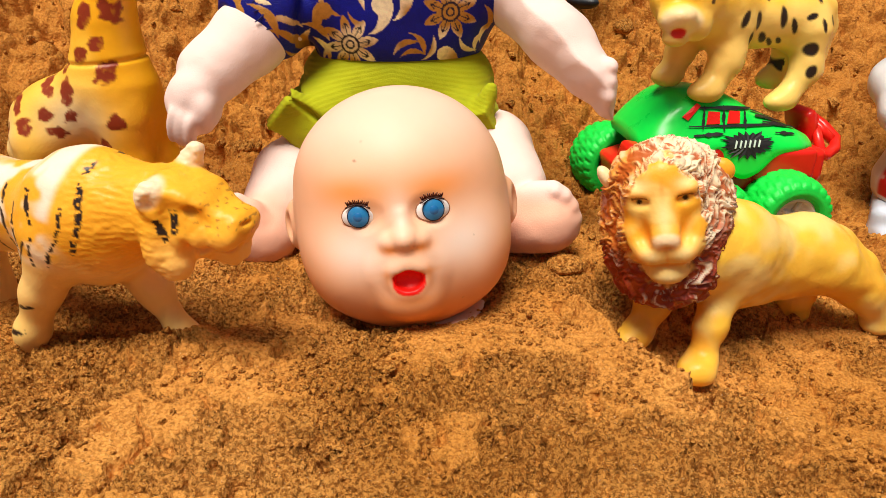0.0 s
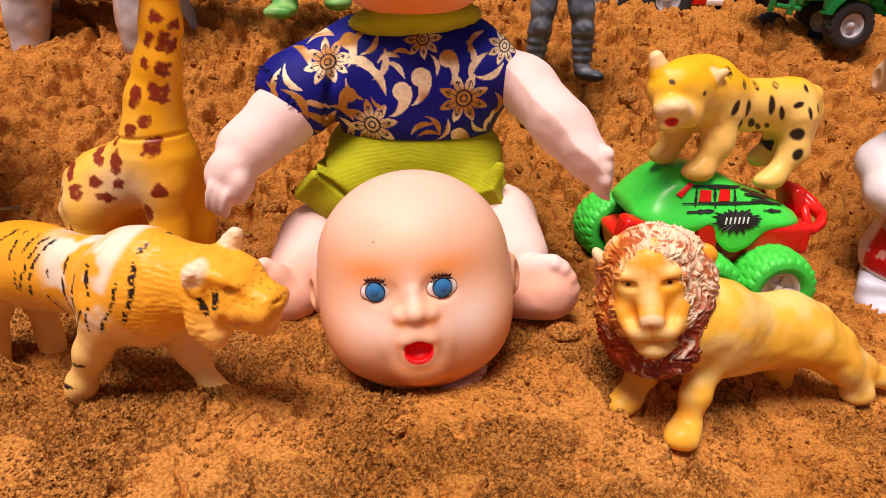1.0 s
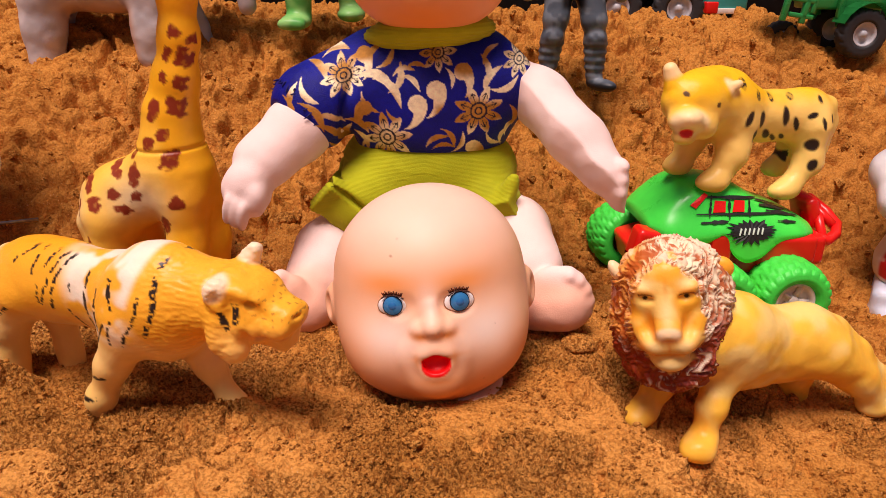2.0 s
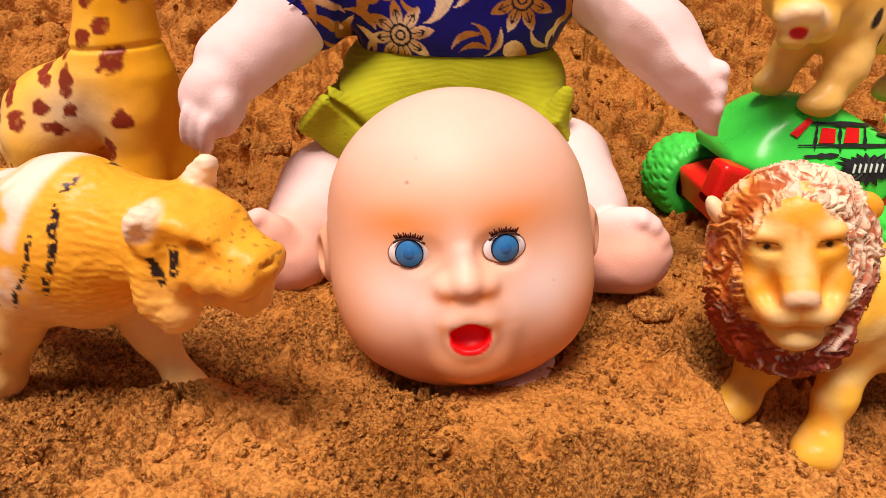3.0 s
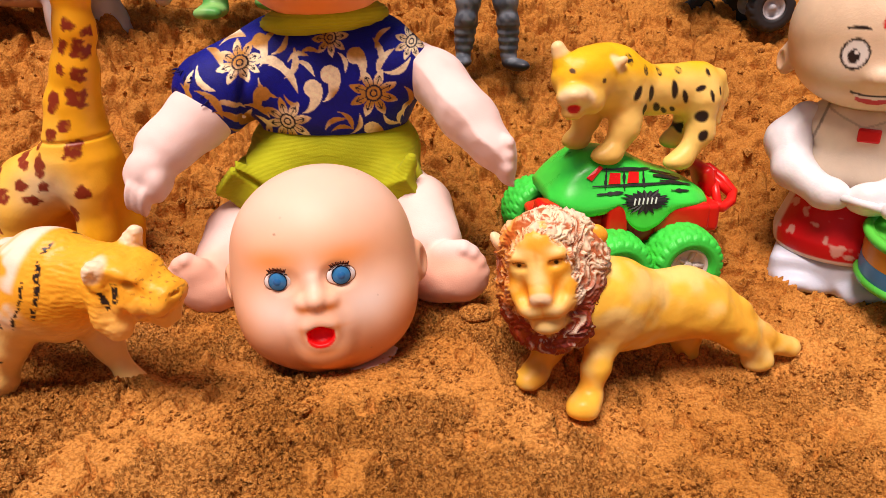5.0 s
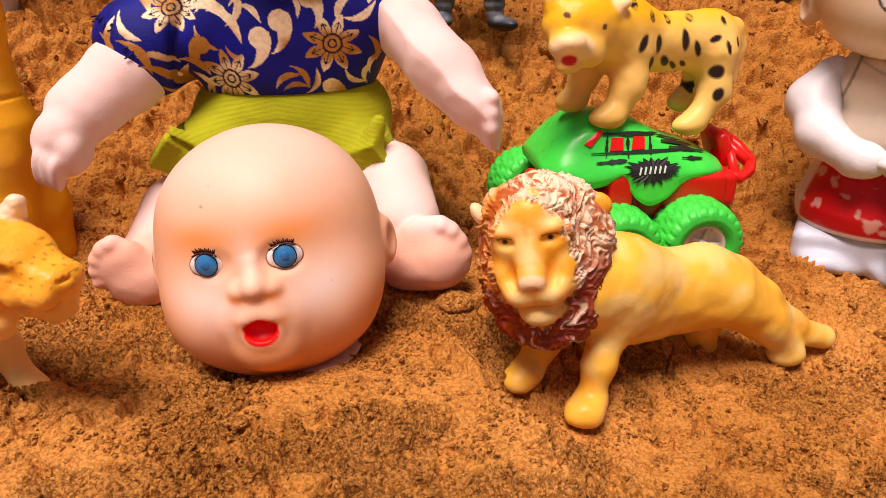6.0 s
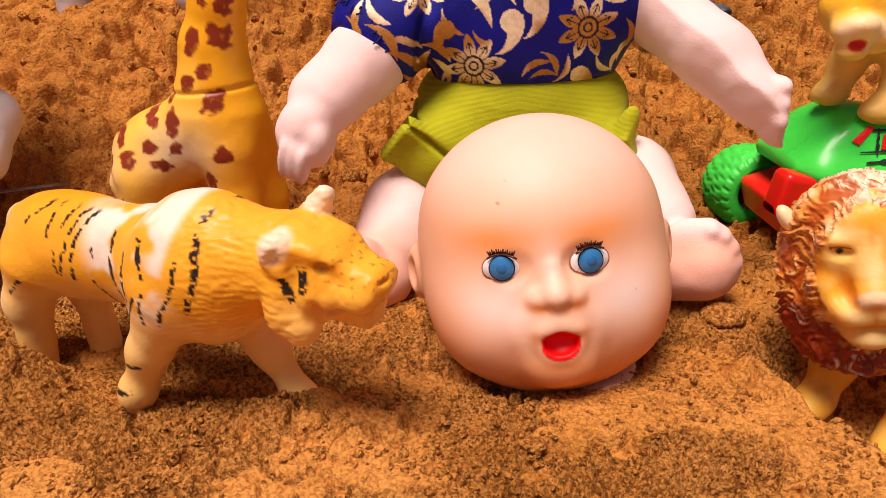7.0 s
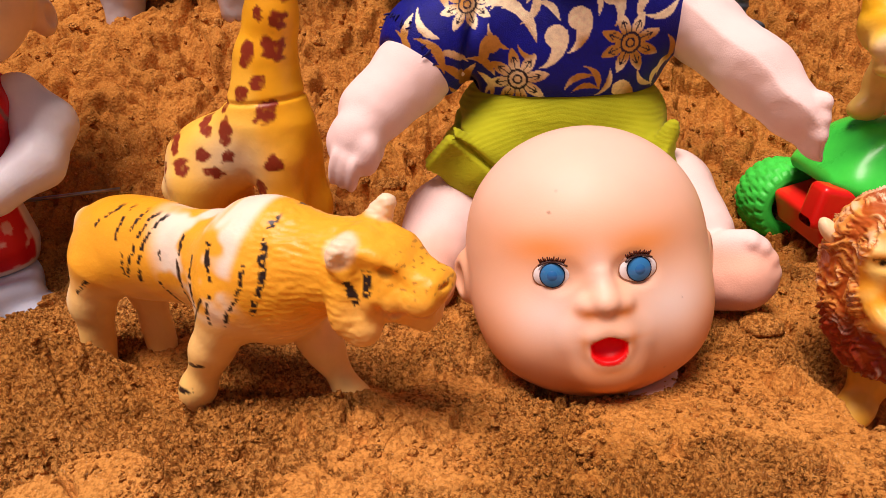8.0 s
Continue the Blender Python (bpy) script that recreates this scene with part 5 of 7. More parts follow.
def leopard():
    """Local frame: x back along the body, y to its far side; the head turns to the viewer."""
    form = Form()
    body = [ball((-0.016, 0, 0.050), (0.019, 0.0140, 0.0185)), ball((0.010, 0, 0.0455), (0.026, 0.0130, 0.0150)), ball((0.036, 0, 0.0440), (0.0175, 0.0135, 0.0165)), ball((-0.027, 0, 0.0645), (0.0140, 0.0090, 0.0095)),
            limb((-0.020, -0.002, 0.053), 0.015, (-0.038, -0.008, 0.055), 0.014)]
    head = [ball((-0.0455, -0.0120, 0.0585), (0.0185, 0.0135, 0.0148)), ball((-0.0565, -0.0225, 0.0505), (0.0092, 0.0078, 0.0062), (0, 0, -20)), ball((-0.0572, -0.0262, 0.0530), (0.0056, 0.0058, 0.0034), (0, 0, -20)), ball((-0.0560, -0.0220, 0.0420), (0.0064, 0.0058, 0.0042)),
            ball((-0.038, -0.006, 0.068), (0.012, 0.009, 0.006)), ball((-0.0450, -0.0210, 0.0480), (0.0080, 0.0070, 0.0080))]
    ears = [limb((-0.0580, -0.0100, 0.0680), 0.0054, (-0.0605, -0.0090, 0.0745), 0.0036), limb((-0.0320, -0.0165, 0.0640), 0.0040, (-0.0250, -0.0180, 0.0675), 0.0022)]
    legs = [*chain(((-0.014, -0.008, 0.042), 0.0098), ((-0.016, -0.011, 0.028), 0.0075), ((-0.024, -0.0120, 0.015), 0.0064)), ball((-0.0290, -0.0135, 0.0130), (0.0088, 0.0066, 0.0052)),
            *chain(((-0.028, 0.007, 0.042), 0.0085), ((-0.031, 0.008, 0.030), 0.0066), ((-0.0345, 0.008, 0.020), 0.0058)), ball((-0.0385, 0.007, 0.0175), (0.0080, 0.0062, 0.0050)),
            *chain(((0.037, -0.007, 0.038), 0.0105), ((0.0365, -0.010, 0.020), 0.0072), ((0.026, -0.0115, 0.007), 0.0060)), ball((0.0205, -0.0125, 0.0040), (0.0088, 0.0062, 0.0050)),
            *chain(((0.038, 0.008, 0.034), 0.0090), ((0.040, 0.009, 0.022), 0.0066), ((0.034, 0.010, 0.013), 0.0056)), ball((0.0300, 0.009, 0.0110), (0.0078, 0.0060, 0.0050)),
            *chain(((0.0515, 0.0, 0.050), 0.0050), ((0.0540, 0.0, 0.040), 0.0042), ((0.0520, -0.002, 0.024), 0.0038))]
    f = blend([blend(body, 0.010), blend(head, 0.004)], 0.004)
    f = blend([f, *ears], 0.003)
    f = blend([f, *legs], 0.006)
    f = carve(f, ball((-0.0590, -0.0300, 0.0462), (0.0044, 0.0040, 0.0018), (0, 0, -20)), 0.001)
    spots = [(-0.0140, 0.0485, 0.0022, 0.0044, -0.5), (-0.0029, 0.0469, 0.0021, 0.0044, 0.0), (0.0132, 0.0477, 0.0021, 0.0052, 0.1), (0.0208, 0.0431, 0.0016, 0.0042, 0.4), (0.0299, 0.0475, 0.0032, 0.0016, 0.3), (-0.0068, 0.0380, 0.0022, 0.0036, 0.2),
             (0.0034, 0.0381, 0.0018, 0.0034, 0.7), (0.0093, 0.0354, 0.0011, 0.0034, 0.9), (0.0150, 0.0358, 0.0011, 0.0028, 1.0), (0.0321, 0.0313, 0.0034, 0.0034, 0), (0.0331, 0.0200, 0.0026, 0.0034, -0.4), (0.0366, 0.0430, 0.0013, 0.0034, 0.2),
             (-0.0186, 0.0665, 0.0022, 0.0030, 0), (-0.0072, 0.0600, 0.0018, 0.0026, 0), (0.0045, 0.0580, 0.0017, 0.0024, 0), (0.0181, 0.0575, 0.0022, 0.0017, 0.3), (0.0366, 0.0554, 0.0014, 0.0022, 0), (0.0440, 0.0450, 0.0012, 0.0024, 0.0)]

    def paint(v):
        x, y, z = v.T
        col = mixc((0.95, 0.64, 0.17), (0.96, 0.53, 0.010), step(0.046, 0.064, z + 0.010 * (fbm(v, 80, 2, 2) - 0.5)))
        col = mixc(col, (0.86, 0.60, 0.14), 0.5 * step(0.018, 0.006, z))
        col = mixc(col, (0.85, 0.50, 0.10), 0.5 * step(-0.012, -0.03, x) * step(0.045, 0.035, z))
        ink = np.zeros(len(v))
        for sx, sz, rx, rz, a in spots:
            dx, dz = x - sx, z - sz
            u, w = dx * math.cos(a) + dz * math.sin(a), dz * math.cos(a) - dx * math.sin(a)
            ink = np.maximum(ink, step(1.25, 0.85, np.hypot(u / rx, w / rz)))
        col = mixc(col, INK, ink * (np.abs(y) > 0.003) * (1 - 0.6 * (z > 0.052) * (1 - broken(v, 4, 0.46))))
        red = step(0.0050, 0.0036, np.linalg.norm((v - np.array((-0.0585, -0.0285, 0.0450))) / np.array((1, 1, 0.6)), axis=1))
        col = mixc(col, (0.72, 0.03, 0.02), red)
        col = mixc(col, (0.95, 0.76, 0.48), 0.7 * step(0.0105, 0.0070, np.linalg.norm((v - np.array((-0.0565, -0.0270, 0.0505))) / np.array((1.2, 1, 0.8)), axis=1)) * (1 - red))
        for ear in ((-0.0605, -0.0095, 0.0750), (-0.0270, -0.0180, 0.0670)):
            col = mixc(col, (0.95, 0.74, 0.45), 0.7 * step(0.0075, 0.0045, np.linalg.norm(v - np.array(ear), axis=1)))
        for ex, ez in ((-0.0572, 0.0640), (-0.0400, 0.0585)):
            eye = step(0.0017, 0.0011, np.hypot(x - ex, z - ez)) * (y < -0.015)
            col = mixc(col, (0.12, 0.06, 0.02), eye)
        return col
    form.blob(f, (-0.074, -0.042, -0.010), (0.066, 0.026, 0.088), 0.0008, 0.001, VINYL, paint, lambda v: 0.0010 * (fbm(v, 120, 2, 6) - 0.5))
    ob = form.link_parts("toy_leopard", (0.1555, 0.4050, 0.1030), 18.0, [("body", body), ("head", head), *[("ear", [e]) for e in ears], ("leg", legs[0:3]), ("leg", legs[3:6]), ("leg", legs[6:9]), ("leg", legs[9:12]), ("tail", legs[12:])])
    return tagged(ob, "yellow vinyl toy leopard with black spots standing on the toy car", "toy leopard", "vinyl zoo animals")


leopard()


def giraffe():
    """Local frame: x forward, y to its far side."""
    form = Form()
    body = [ball((-0.020, 0, 0.047), (0.026, 0.0165, 0.0190), (0, -22, 0)), ball((0.005, 0, 0.056), (0.0190, 0.0170, 0.0210)), ball((-0.032, 0, 0.036), (0.013, 0.0165, 0.0200)),
            limb((0.005, 0, 0.064), 0.0170, (0.0055, 0, 0.076), 0.0140)]
    neck = chain(((0.0050, 0, 0.074), 0.0148), ((0.0070, 0, 0.090), 0.0128), ((0.0120, 0, 0.108), 0.0104), ((0.0165, 0, 0.128), 0.0088), ((0.0180, 0, 0.148), 0.0086), ((0.0180, 0, 0.166), 0.0100))
    head = [ball((0.018, -0.002, 0.170), (0.014, 0.013, 0.012)), limb((0.008, -0.010, 0.166), 0.0080, (0.004, -0.018, 0.158), 0.0058), ball((0.033, 0.004, 0.174), (0.009, 0.003, 0.005)),
            limb((0.018, 0.004, 0.180), 0.0028, (0.020, 0.006, 0.193), 0.0026), limb((0.020, -0.008, 0.180), 0.0028, (0.022, -0.010, 0.193), 0.0026)]
    legs = [*chain(((0.011, -0.008, 0.046), 0.0115), ((0.011, -0.009, 0.020), 0.0090), ((0.010, -0.009, -0.004), 0.0088)), *chain(((0.013, 0.008, 0.046), 0.0115), ((0.016, 0.009, 0.020), 0.0090), ((0.016, 0.009, -0.004), 0.0088)),
            *chain(((-0.032, -0.009, 0.034), 0.0125), ((-0.034, -0.010, 0.014), 0.0100), ((-0.032, -0.010, -0.004), 0.0090)), *chain(((-0.026, 0.010, 0.034), 0.0120), ((-0.025, 0.010, 0.014), 0.0090), ((-0.025, 0.010, -0.004), 0.0085)),
            *chain(((-0.041, -0.002, 0.048), 0.0038), ((-0.047, -0.004, 0.030), 0.0036), ((-0.047, -0.004, 0.002), 0.0032))]
    f = blend([blend(body, 0.012), blend(neck, 0.006)], 0.006)
    f = blend([f, *head], 0.005)
    f = blend([f, *legs], 0.008)
    spots = [(-0.0212, 0.0625, 0.0032, 0.0056, 0.7), (-0.0380, 0.0550, 0.0034, 0.0056, 0.8), (-0.0321, 0.0455, 0.0052, 0.0044, 0), (-0.0218, 0.0510, 0.0036, 0.0034, 0.3), (-0.0091, 0.0615, 0.0040, 0.0072, -0.2), (-0.0086, 0.0505, 0.0042, 0.0030, 0.5),
             (-0.0170, 0.0431, 0.0050, 0.0026, -0.4), (-0.0103, 0.0725, 0.0022, 0.0038, -0.1), (0.0004, 0.0777, 0.0036, 0.0036, 0), (0.0112, 0.0700, 0.0050, 0.0052, 0), (0.0086, 0.0824, 0.0042, 0.0034, 0.6), (0.0138, 0.0485, 0.0034, 0.0044, 0.8),
             (0.0043, 0.0355, 0.0030, 0.0056, -0.1), (-0.0377, 0.0262, 0.0022, 0.0022, 0), (0.0046, 0.0943, 0.0032, 0.0062, -0.2), (0.0155, 0.0960, 0.0042, 0.0064, 0.5), (0.0185, 0.1070, 0.0034, 0.0046, 0), (0.0109, 0.1095, 0.0017, 0.0036, 0),
             (0.0211, 0.1195, 0.0036, 0.0056, 0.2), (0.0136, 0.1206, 0.0017, 0.0040, 0), (0.0273, 0.1270, 0.0034, 0.0036, 0), (0.0187, 0.1313, 0.0028, 0.0038, 0.3), (-0.0430, 0.0420, 0.0014, 0.0052, 0.1)]

    def paint(v):
        x, y, z = v.T
        col = mixc((0.95, 0.53, 0.05), (0.96, 0.46, 0.010), np.clip(step(0.07, 0.11, z) + step(0.004, 0.012, x) + step(-0.002, 0.010, y), 0, 1))
        pale = np.exp(-((x + 0.008) / 0.016) ** 2 - ((z - 0.048) / 0.012) ** 2) * step(0.002, -0.006, y) + 0.7 * np.exp(-((x + 0.048) / 0.010) ** 2 - ((z - 0.040) / 0.014) ** 2)
        col = mixc(col, (0.88, 0.70, 0.40), np.clip(pale, 0, 1))
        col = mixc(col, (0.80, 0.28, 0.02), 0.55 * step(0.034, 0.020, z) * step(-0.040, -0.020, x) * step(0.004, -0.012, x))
        ink = np.zeros(len(v))
        wob = 0.0026 * (fbm(v, 300, 2, 6)[:, None] - 0.5) * np.ones((1, 2))
        for sx, sz, rx, rz, a in spots:
            dx, dz = x - sx + wob[:, 0] * 2, z - sz + 1.5 * wob[:, 1]
            u, w = dx * math.cos(a) + dz * math.sin(a), dz * math.cos(a) - dx * math.sin(a)
            ink = np.maximum(ink, step(1.05, 0.82, np.hypot(u / rx, w / rz)))
        ink *= (np.abs(y) > 0.002) * (0.8 + 0.2 * broken(v, 31, 0.34))
        return mixc(col, (0.24, 0.020, 0.008), 0.97 * ink)
    seam = lambda v: 0.0008 * (fbm(v, 100, 2, 6) - 0.5) - 0.0012 * np.exp(-((v[:, 2] - 0.0735 - 0.06 * v[:, 0]) / 0.0009) ** 2)
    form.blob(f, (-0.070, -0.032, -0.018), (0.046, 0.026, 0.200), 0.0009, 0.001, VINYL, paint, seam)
    ob = form.link_parts("toy_giraffe", (-0.1605, 0.352, 0.0650), -4.0, [("body", body), ("neck", neck), ("head", head[:2]), ("ear", head[2:3]), ("horn", head[3:4]), ("horn", head[4:5]), ("leg", legs[0:2]), ("leg", legs[2:4]), ("leg", legs[4:6]), ("leg", legs[6:8]), ("tail", legs[8:])])
    return tagged(ob, "yellow vinyl toy giraffe with reddish brown spots standing on sand", "toy giraffe", "vinyl zoo animals")


giraffe()


# ---- the green toy car ----
def tyre_mesh(prof, lugs, depth, slant, rows):
    """A tyre round the y axis from (radius, y) stops, with staggered lugs moulded into its tread, in one connected skin."""
    stops = []
    for (ra, ya), (rb, yb) in zip(prof, prof[1:]):
        stops += [(ra + (rb - ra) * k / 3, ya + (yb - ya) * k / 3) for k in range(3)]
    stops.append(prof[-1])
    most, wide = max(r for r, _ in prof), max(abs(y) for _, y in prof)
    bm, rings, steps = bmesh.new(), [], lugs * 8
    for i in range(steps):
        a, ring = 2 * math.pi * i / steps, []
        for r, y in stops:
            u = y / wide
            lane = math.floor((u + 1) / 2 * rows)
            phase = (i / 8 + 0.5 * (lane % 2) + slant * abs(u)) % 1
            gap = abs(((u + 1) / 2 * rows) % 1 - 0.5)
            up = depth * min(1, max(0, (0.40 - abs(phase - 0.5)) / 0.10)) * min(1, max(0, (0.46 - gap) / 0.10)) if r > 0.80 * most else 0
            ring.append(bm.verts.new(((r + up) * math.sin(a), y, (r + up) * math.cos(a))))
        rings.append(ring)
    for a, b in zip(rings, rings[1:] + rings[:1]):
        for j in range(len(stops)):
            k = (j + 1) % len(stops)
            bm.faces.new((a[j], b[j], b[k], a[k]))
    bmesh.ops.recalc_face_normals(bm, faces=bm.faces)
    return bm


def tread_tyre(r, w, parent, name="tyre"):
    """A fat balloon tyre with low staggered blocks."""
    prof = [(r * 0.50, -w * 0.46), (r * 0.58, -w * 0.58), (r * 0.70, -w * 0.62), (r * 0.83, -w * 0.59), (r * 0.92, -w * 0.48), (r * 0.97, -w * 0.26), (r * 0.985, 0.0), (r * 0.97, w * 0.26), (r * 0.92, w * 0.48), (r * 0.83, w * 0.59), (r * 0.70, w * 0.62), (r * 0.58, w * 0.58), (r * 0.50, w * 0.46)]
    return part(name, tyre_mesh(prof, 22, r * 0.045, 0.8, 6), GREEN_RUBBER, parent, "green rubber tyre with block tread")


def rim(r, w, parent, side):
    bm = turned([(r * 0.52, -w * 0.1), (r * 0.54, w * 0.50), (r * 0.47, w * 0.52), (r * 0.42, w * 0.34), (r * 0.16, w * 0.30), (r * 0.13, w * 0.44), (0.0, w * 0.46)], 30)
    for k in range(5):
        a = 2 * math.pi * k / 5
        bmesh.ops.create_cube(bm, size=2.0, matrix=Matrix.Rotation(a, 4, "Y") @ pose(0, w * 0.36, r * 0.29) @ Matrix.Diagonal((r * 0.05, w * 0.07, r * 0.16, 1)))
    if side < 0:
        bmesh.ops.scale(bm, vec=(1, -1, 1), verts=bm.verts)
        bmesh.ops.reverse_faces(bm, faces=bm.faces)
    return part("rim", bm, WHITE_PLASTIC, parent, "off-white plastic wheel rim")


def toy_car():
    """Local frame: x to the rear, y to the far side, z up from the sand."""
    car = thing("toy_car", (0.150, 0.406, 0.028), 8.0, "bright green and red plastic toy car with chunky green tyres", "toy car")
    # faceted body shell lofted over stations: x, then half width and height of hem, waist, shoulder and roof edge
    stations = ((-0.053, 0.018, 0.0600, 0.021, 0.0630, 0.018, 0.0650, 0.009, 0.0662), (-0.046, 0.0270, 0.0560, 0.0300, 0.0620, 0.0250, 0.0690, 0.0150, 0.0735), (-0.034, 0.0300, 0.0540, 0.0335, 0.0600, 0.0270, 0.0720, 0.0165, 0.0835),
                (-0.020, 0.0305, 0.0560, 0.0340, 0.0615, 0.0270, 0.0720, 0.0165, 0.0855), (-0.0145, 0.0320, 0.0605, 0.0335, 0.0630, 0.0270, 0.0720, 0.0165, 0.0850), (-0.0080, 0.0340, 0.0500, 0.0335, 0.0620, 0.0265, 0.0715, 0.0165, 0.0840),
                (0.0000, 0.0350, 0.0450, 0.0335, 0.0610, 0.0260, 0.0710, 0.0165, 0.0815), (0.0090, 0.0345, 0.0480, 0.0330, 0.0610, 0.0255, 0.0705, 0.0160, 0.0770), (0.0200, 0.0320, 0.0560, 0.0325, 0.0610, 0.0245, 0.0685, 0.0150, 0.0715),
                (0.0340, 0.0290, 0.0560, 0.0300, 0.0600, 0.0230, 0.0650, 0.0140, 0.0665), (0.0440, 0.0220, 0.0540, 0.0230, 0.0580, 0.0180, 0.0610, 0.0110, 0.0620))
    rings = []
    for x, *w in stations:
        half = [(w[k], w[k + 1]) for k in range(0, 8, 2)]
        rings.append([(x, -y, z) for y, z in half] + [(x, y, z) for y, z in reversed(half)])

    def eased(rows, cuts):
        """Rows of points with a smooth run of rows laid through them."""
        rows = np.array(rows)
        out = []
        for k in range(len(rows) - 1):
            p0, p1, p2, p3 = rows[max(k - 1, 0)], rows[k], rows[k + 1], rows[min(k + 2, len(rows) - 1)]
            for j in range(cuts):
                t = j / cuts
                out.append(0.5 * (2 * p1 + (p2 - p0) * t + (2 * p0 - 5 * p1 + 4 * p2 - p3) * t * t + (3 * p1 - p0 - 3 * p2 + p3) * t ** 3))
        return np.array(out + [rows[-1]])
    skin = eased(np.swapaxes(eased(rings, 4), 0, 1), 4).swapaxes(0, 1)
    bm = bmesh.new()
    rows = [[bm.verts.new(q) for q in ring] for ring in skin]
    for a, b in zip(rows, rows[1:]):
        for k in range(len(a) - 1):
            bm.faces.new((a[k], b[k], b[k + 1], a[k + 1]))
    bm.faces.new(rows[0])
    bm.faces.new(list(reversed(rows[-1])))
    bmesh.ops.recalc_face_normals(bm, faces=bm.faces)
    tree = BVHTree.FromBMesh(bm)
    bmesh.ops.solidify(bm, geom=bm.faces, thickness=0.0014)
    part("body", bm, GREEN, car, "glossy green moulded car body")

    def flank(x, s, lift=0.0004):
        """A point on the sloping near flank at height s."""
        hit, nrm, _, _ = tree.ray_cast(Vector((x, -0.08, s + 0.02)), Vector((0, 1, -0.33)).normalized())
        return hit + nrm * lift if hit else Vector((x, -0.034, s))

    def patch(name, outline, mat, label, lift=0.0006):
        bm = bmesh.new()
        cx, cs = sum(p[0] for p in outline) / len(outline), sum(p[1] for p in outline) / len(outline)
        rim_ = [bm.verts.new(flank(x, s, lift)) for x, s in outline]
        mid_ = bm.verts.new(flank(cx, cs, lift))
        for k in range(len(rim_)):
            bm.faces.new((mid_, rim_[k], rim_[(k + 1) % len(rim_)]))
        bmesh.ops.recalc_face_normals(bm, faces=bm.faces)
        bmesh.ops.solidify(bm, geom=bm.faces, thickness=-0.0004)
        return part(name, bm, mat, car, label, smooth=False)
    # red chassis seen below the shell and through the slots
    form = Form()
    chassis = [block((0.002, 0, 0.042), (0.044, 0.0230, 0.010), 0.004), block((-0.044, 0, 0.040), (0.012, 0.025, 0.009), 0.003, (0, -16, 0)), block((0.004, -0.020, 0.046), (0.011, 0.007, 0.012), 0.003, (-14, 0, 0)),
               block((0.004, 0.020, 0.046), (0.011, 0.007, 0.012), 0.003, (14, 0, 0)), block((0.046, -0.012, 0.046), (0.008, 0.012, 0.009), 0.003), block((-0.002, 0, 0.060), (0.022, 0.0185, 0.012), 0.004), block((-0.0145, -0.0285, 0.0500), (0.0065, 0.0050, 0.0120), 0.002), block((0.026, -0.0270, 0.0500), (0.0170, 0.0050, 0.0080), 0.002), block((-0.050, -0.0220, 0.0510), (0.0130, 0.0070, 0.0105), 0.003, (0, 12, 0))]
    form.blob(chassis, (-0.064, -0.036, 0.022), (0.062, 0.036, 0.078), 0.001, 0.003, RED, (0.7, 0, 0))
    tagged(form.link("chassis", parent=car), "red plastic chassis")
    # rear bumper loop
    bm = tube([(0.050, -0.016, 0.052), (0.058, -0.017, 0.050), (0.066, -0.012, 0.052), (0.071, -0.004, 0.055), (0.069, 0.006, 0.060), (0.062, 0.014, 0.066), (0.052, 0.016, 0.066)], 0.0032, 10)
    for pts in ([(0.056, -0.016, 0.050), (0.060, 0.004, 0.066)], [(0.069, -0.006, 0.054), (0.058, 0.000, 0.064)], [(0.052, 0.0, 0.060), (0.062, 0.014, 0.066)]):
        more = tube(pts, 0.0028, 8)
        tmp = bpy.data.meshes.new("tmp")
        more.to_mesh(tmp)
        bm.from_mesh(tmp)
        more.free()
        bpy.data.meshes.remove(tmp)
    part("bumper", bm, RED, car, "red plastic rear bumper loop")
    bm = box((0.055, 0.006, 0.062), (0.004, 0.012, 0.010), 0.003, (0, -18, 0))
    part("spoiler", bm, RED, car, "red rear plate")
    for x, y, hub, yaw in ((-0.0175, -0.0375, 0.0250, 0), (0.0250, -0.0375, 0.0262, 0), (-0.045, 0.0400, 0.0340, 6), (0.025, 0.0375, 0.0310, 0)):
        wheel = new("wheel")
        wheel.parent = car
        wheel.matrix_local = pose(x, y, hub, 0, 37 * x * 100, yaw)
        tread_tyre(0.0220, 0.023, wheel)
        rim(0.0220, 0.023, wheel, -1 if y < 0 else 1)
    # side windows, windscreen slot and the black splash print with pale illegible strokes
    for x in (-0.0165, -0.0050):
        patch("window", [(x - 0.0038, 0.0700), (x + 0.0034, 0.0700), (x + 0.0040, 0.0765), (x - 0.0022, 0.0770)], RED, "red side window")
    patch("window", [(-0.0330, 0.0745), (-0.0300, 0.0725), (-0.0225, 0.0800), (-0.0245, 0.0815)], RED, "narrow red windscreen slot")
    rng = random.Random(3)
    star = []
    for k in range(44):
        a = 2 * math.pi * k / 44
        rr = 1.0 + (0.45 * rng.random() if k % 2 else -0.2 * rng.random())
        star.append((0.0010 + 0.0125 * rr * math.cos(a), 0.0585 + 0.0058 * rr * math.sin(a)))
    patch("decal", star, BLACK_PRINT, "black splash print", 0.0005)
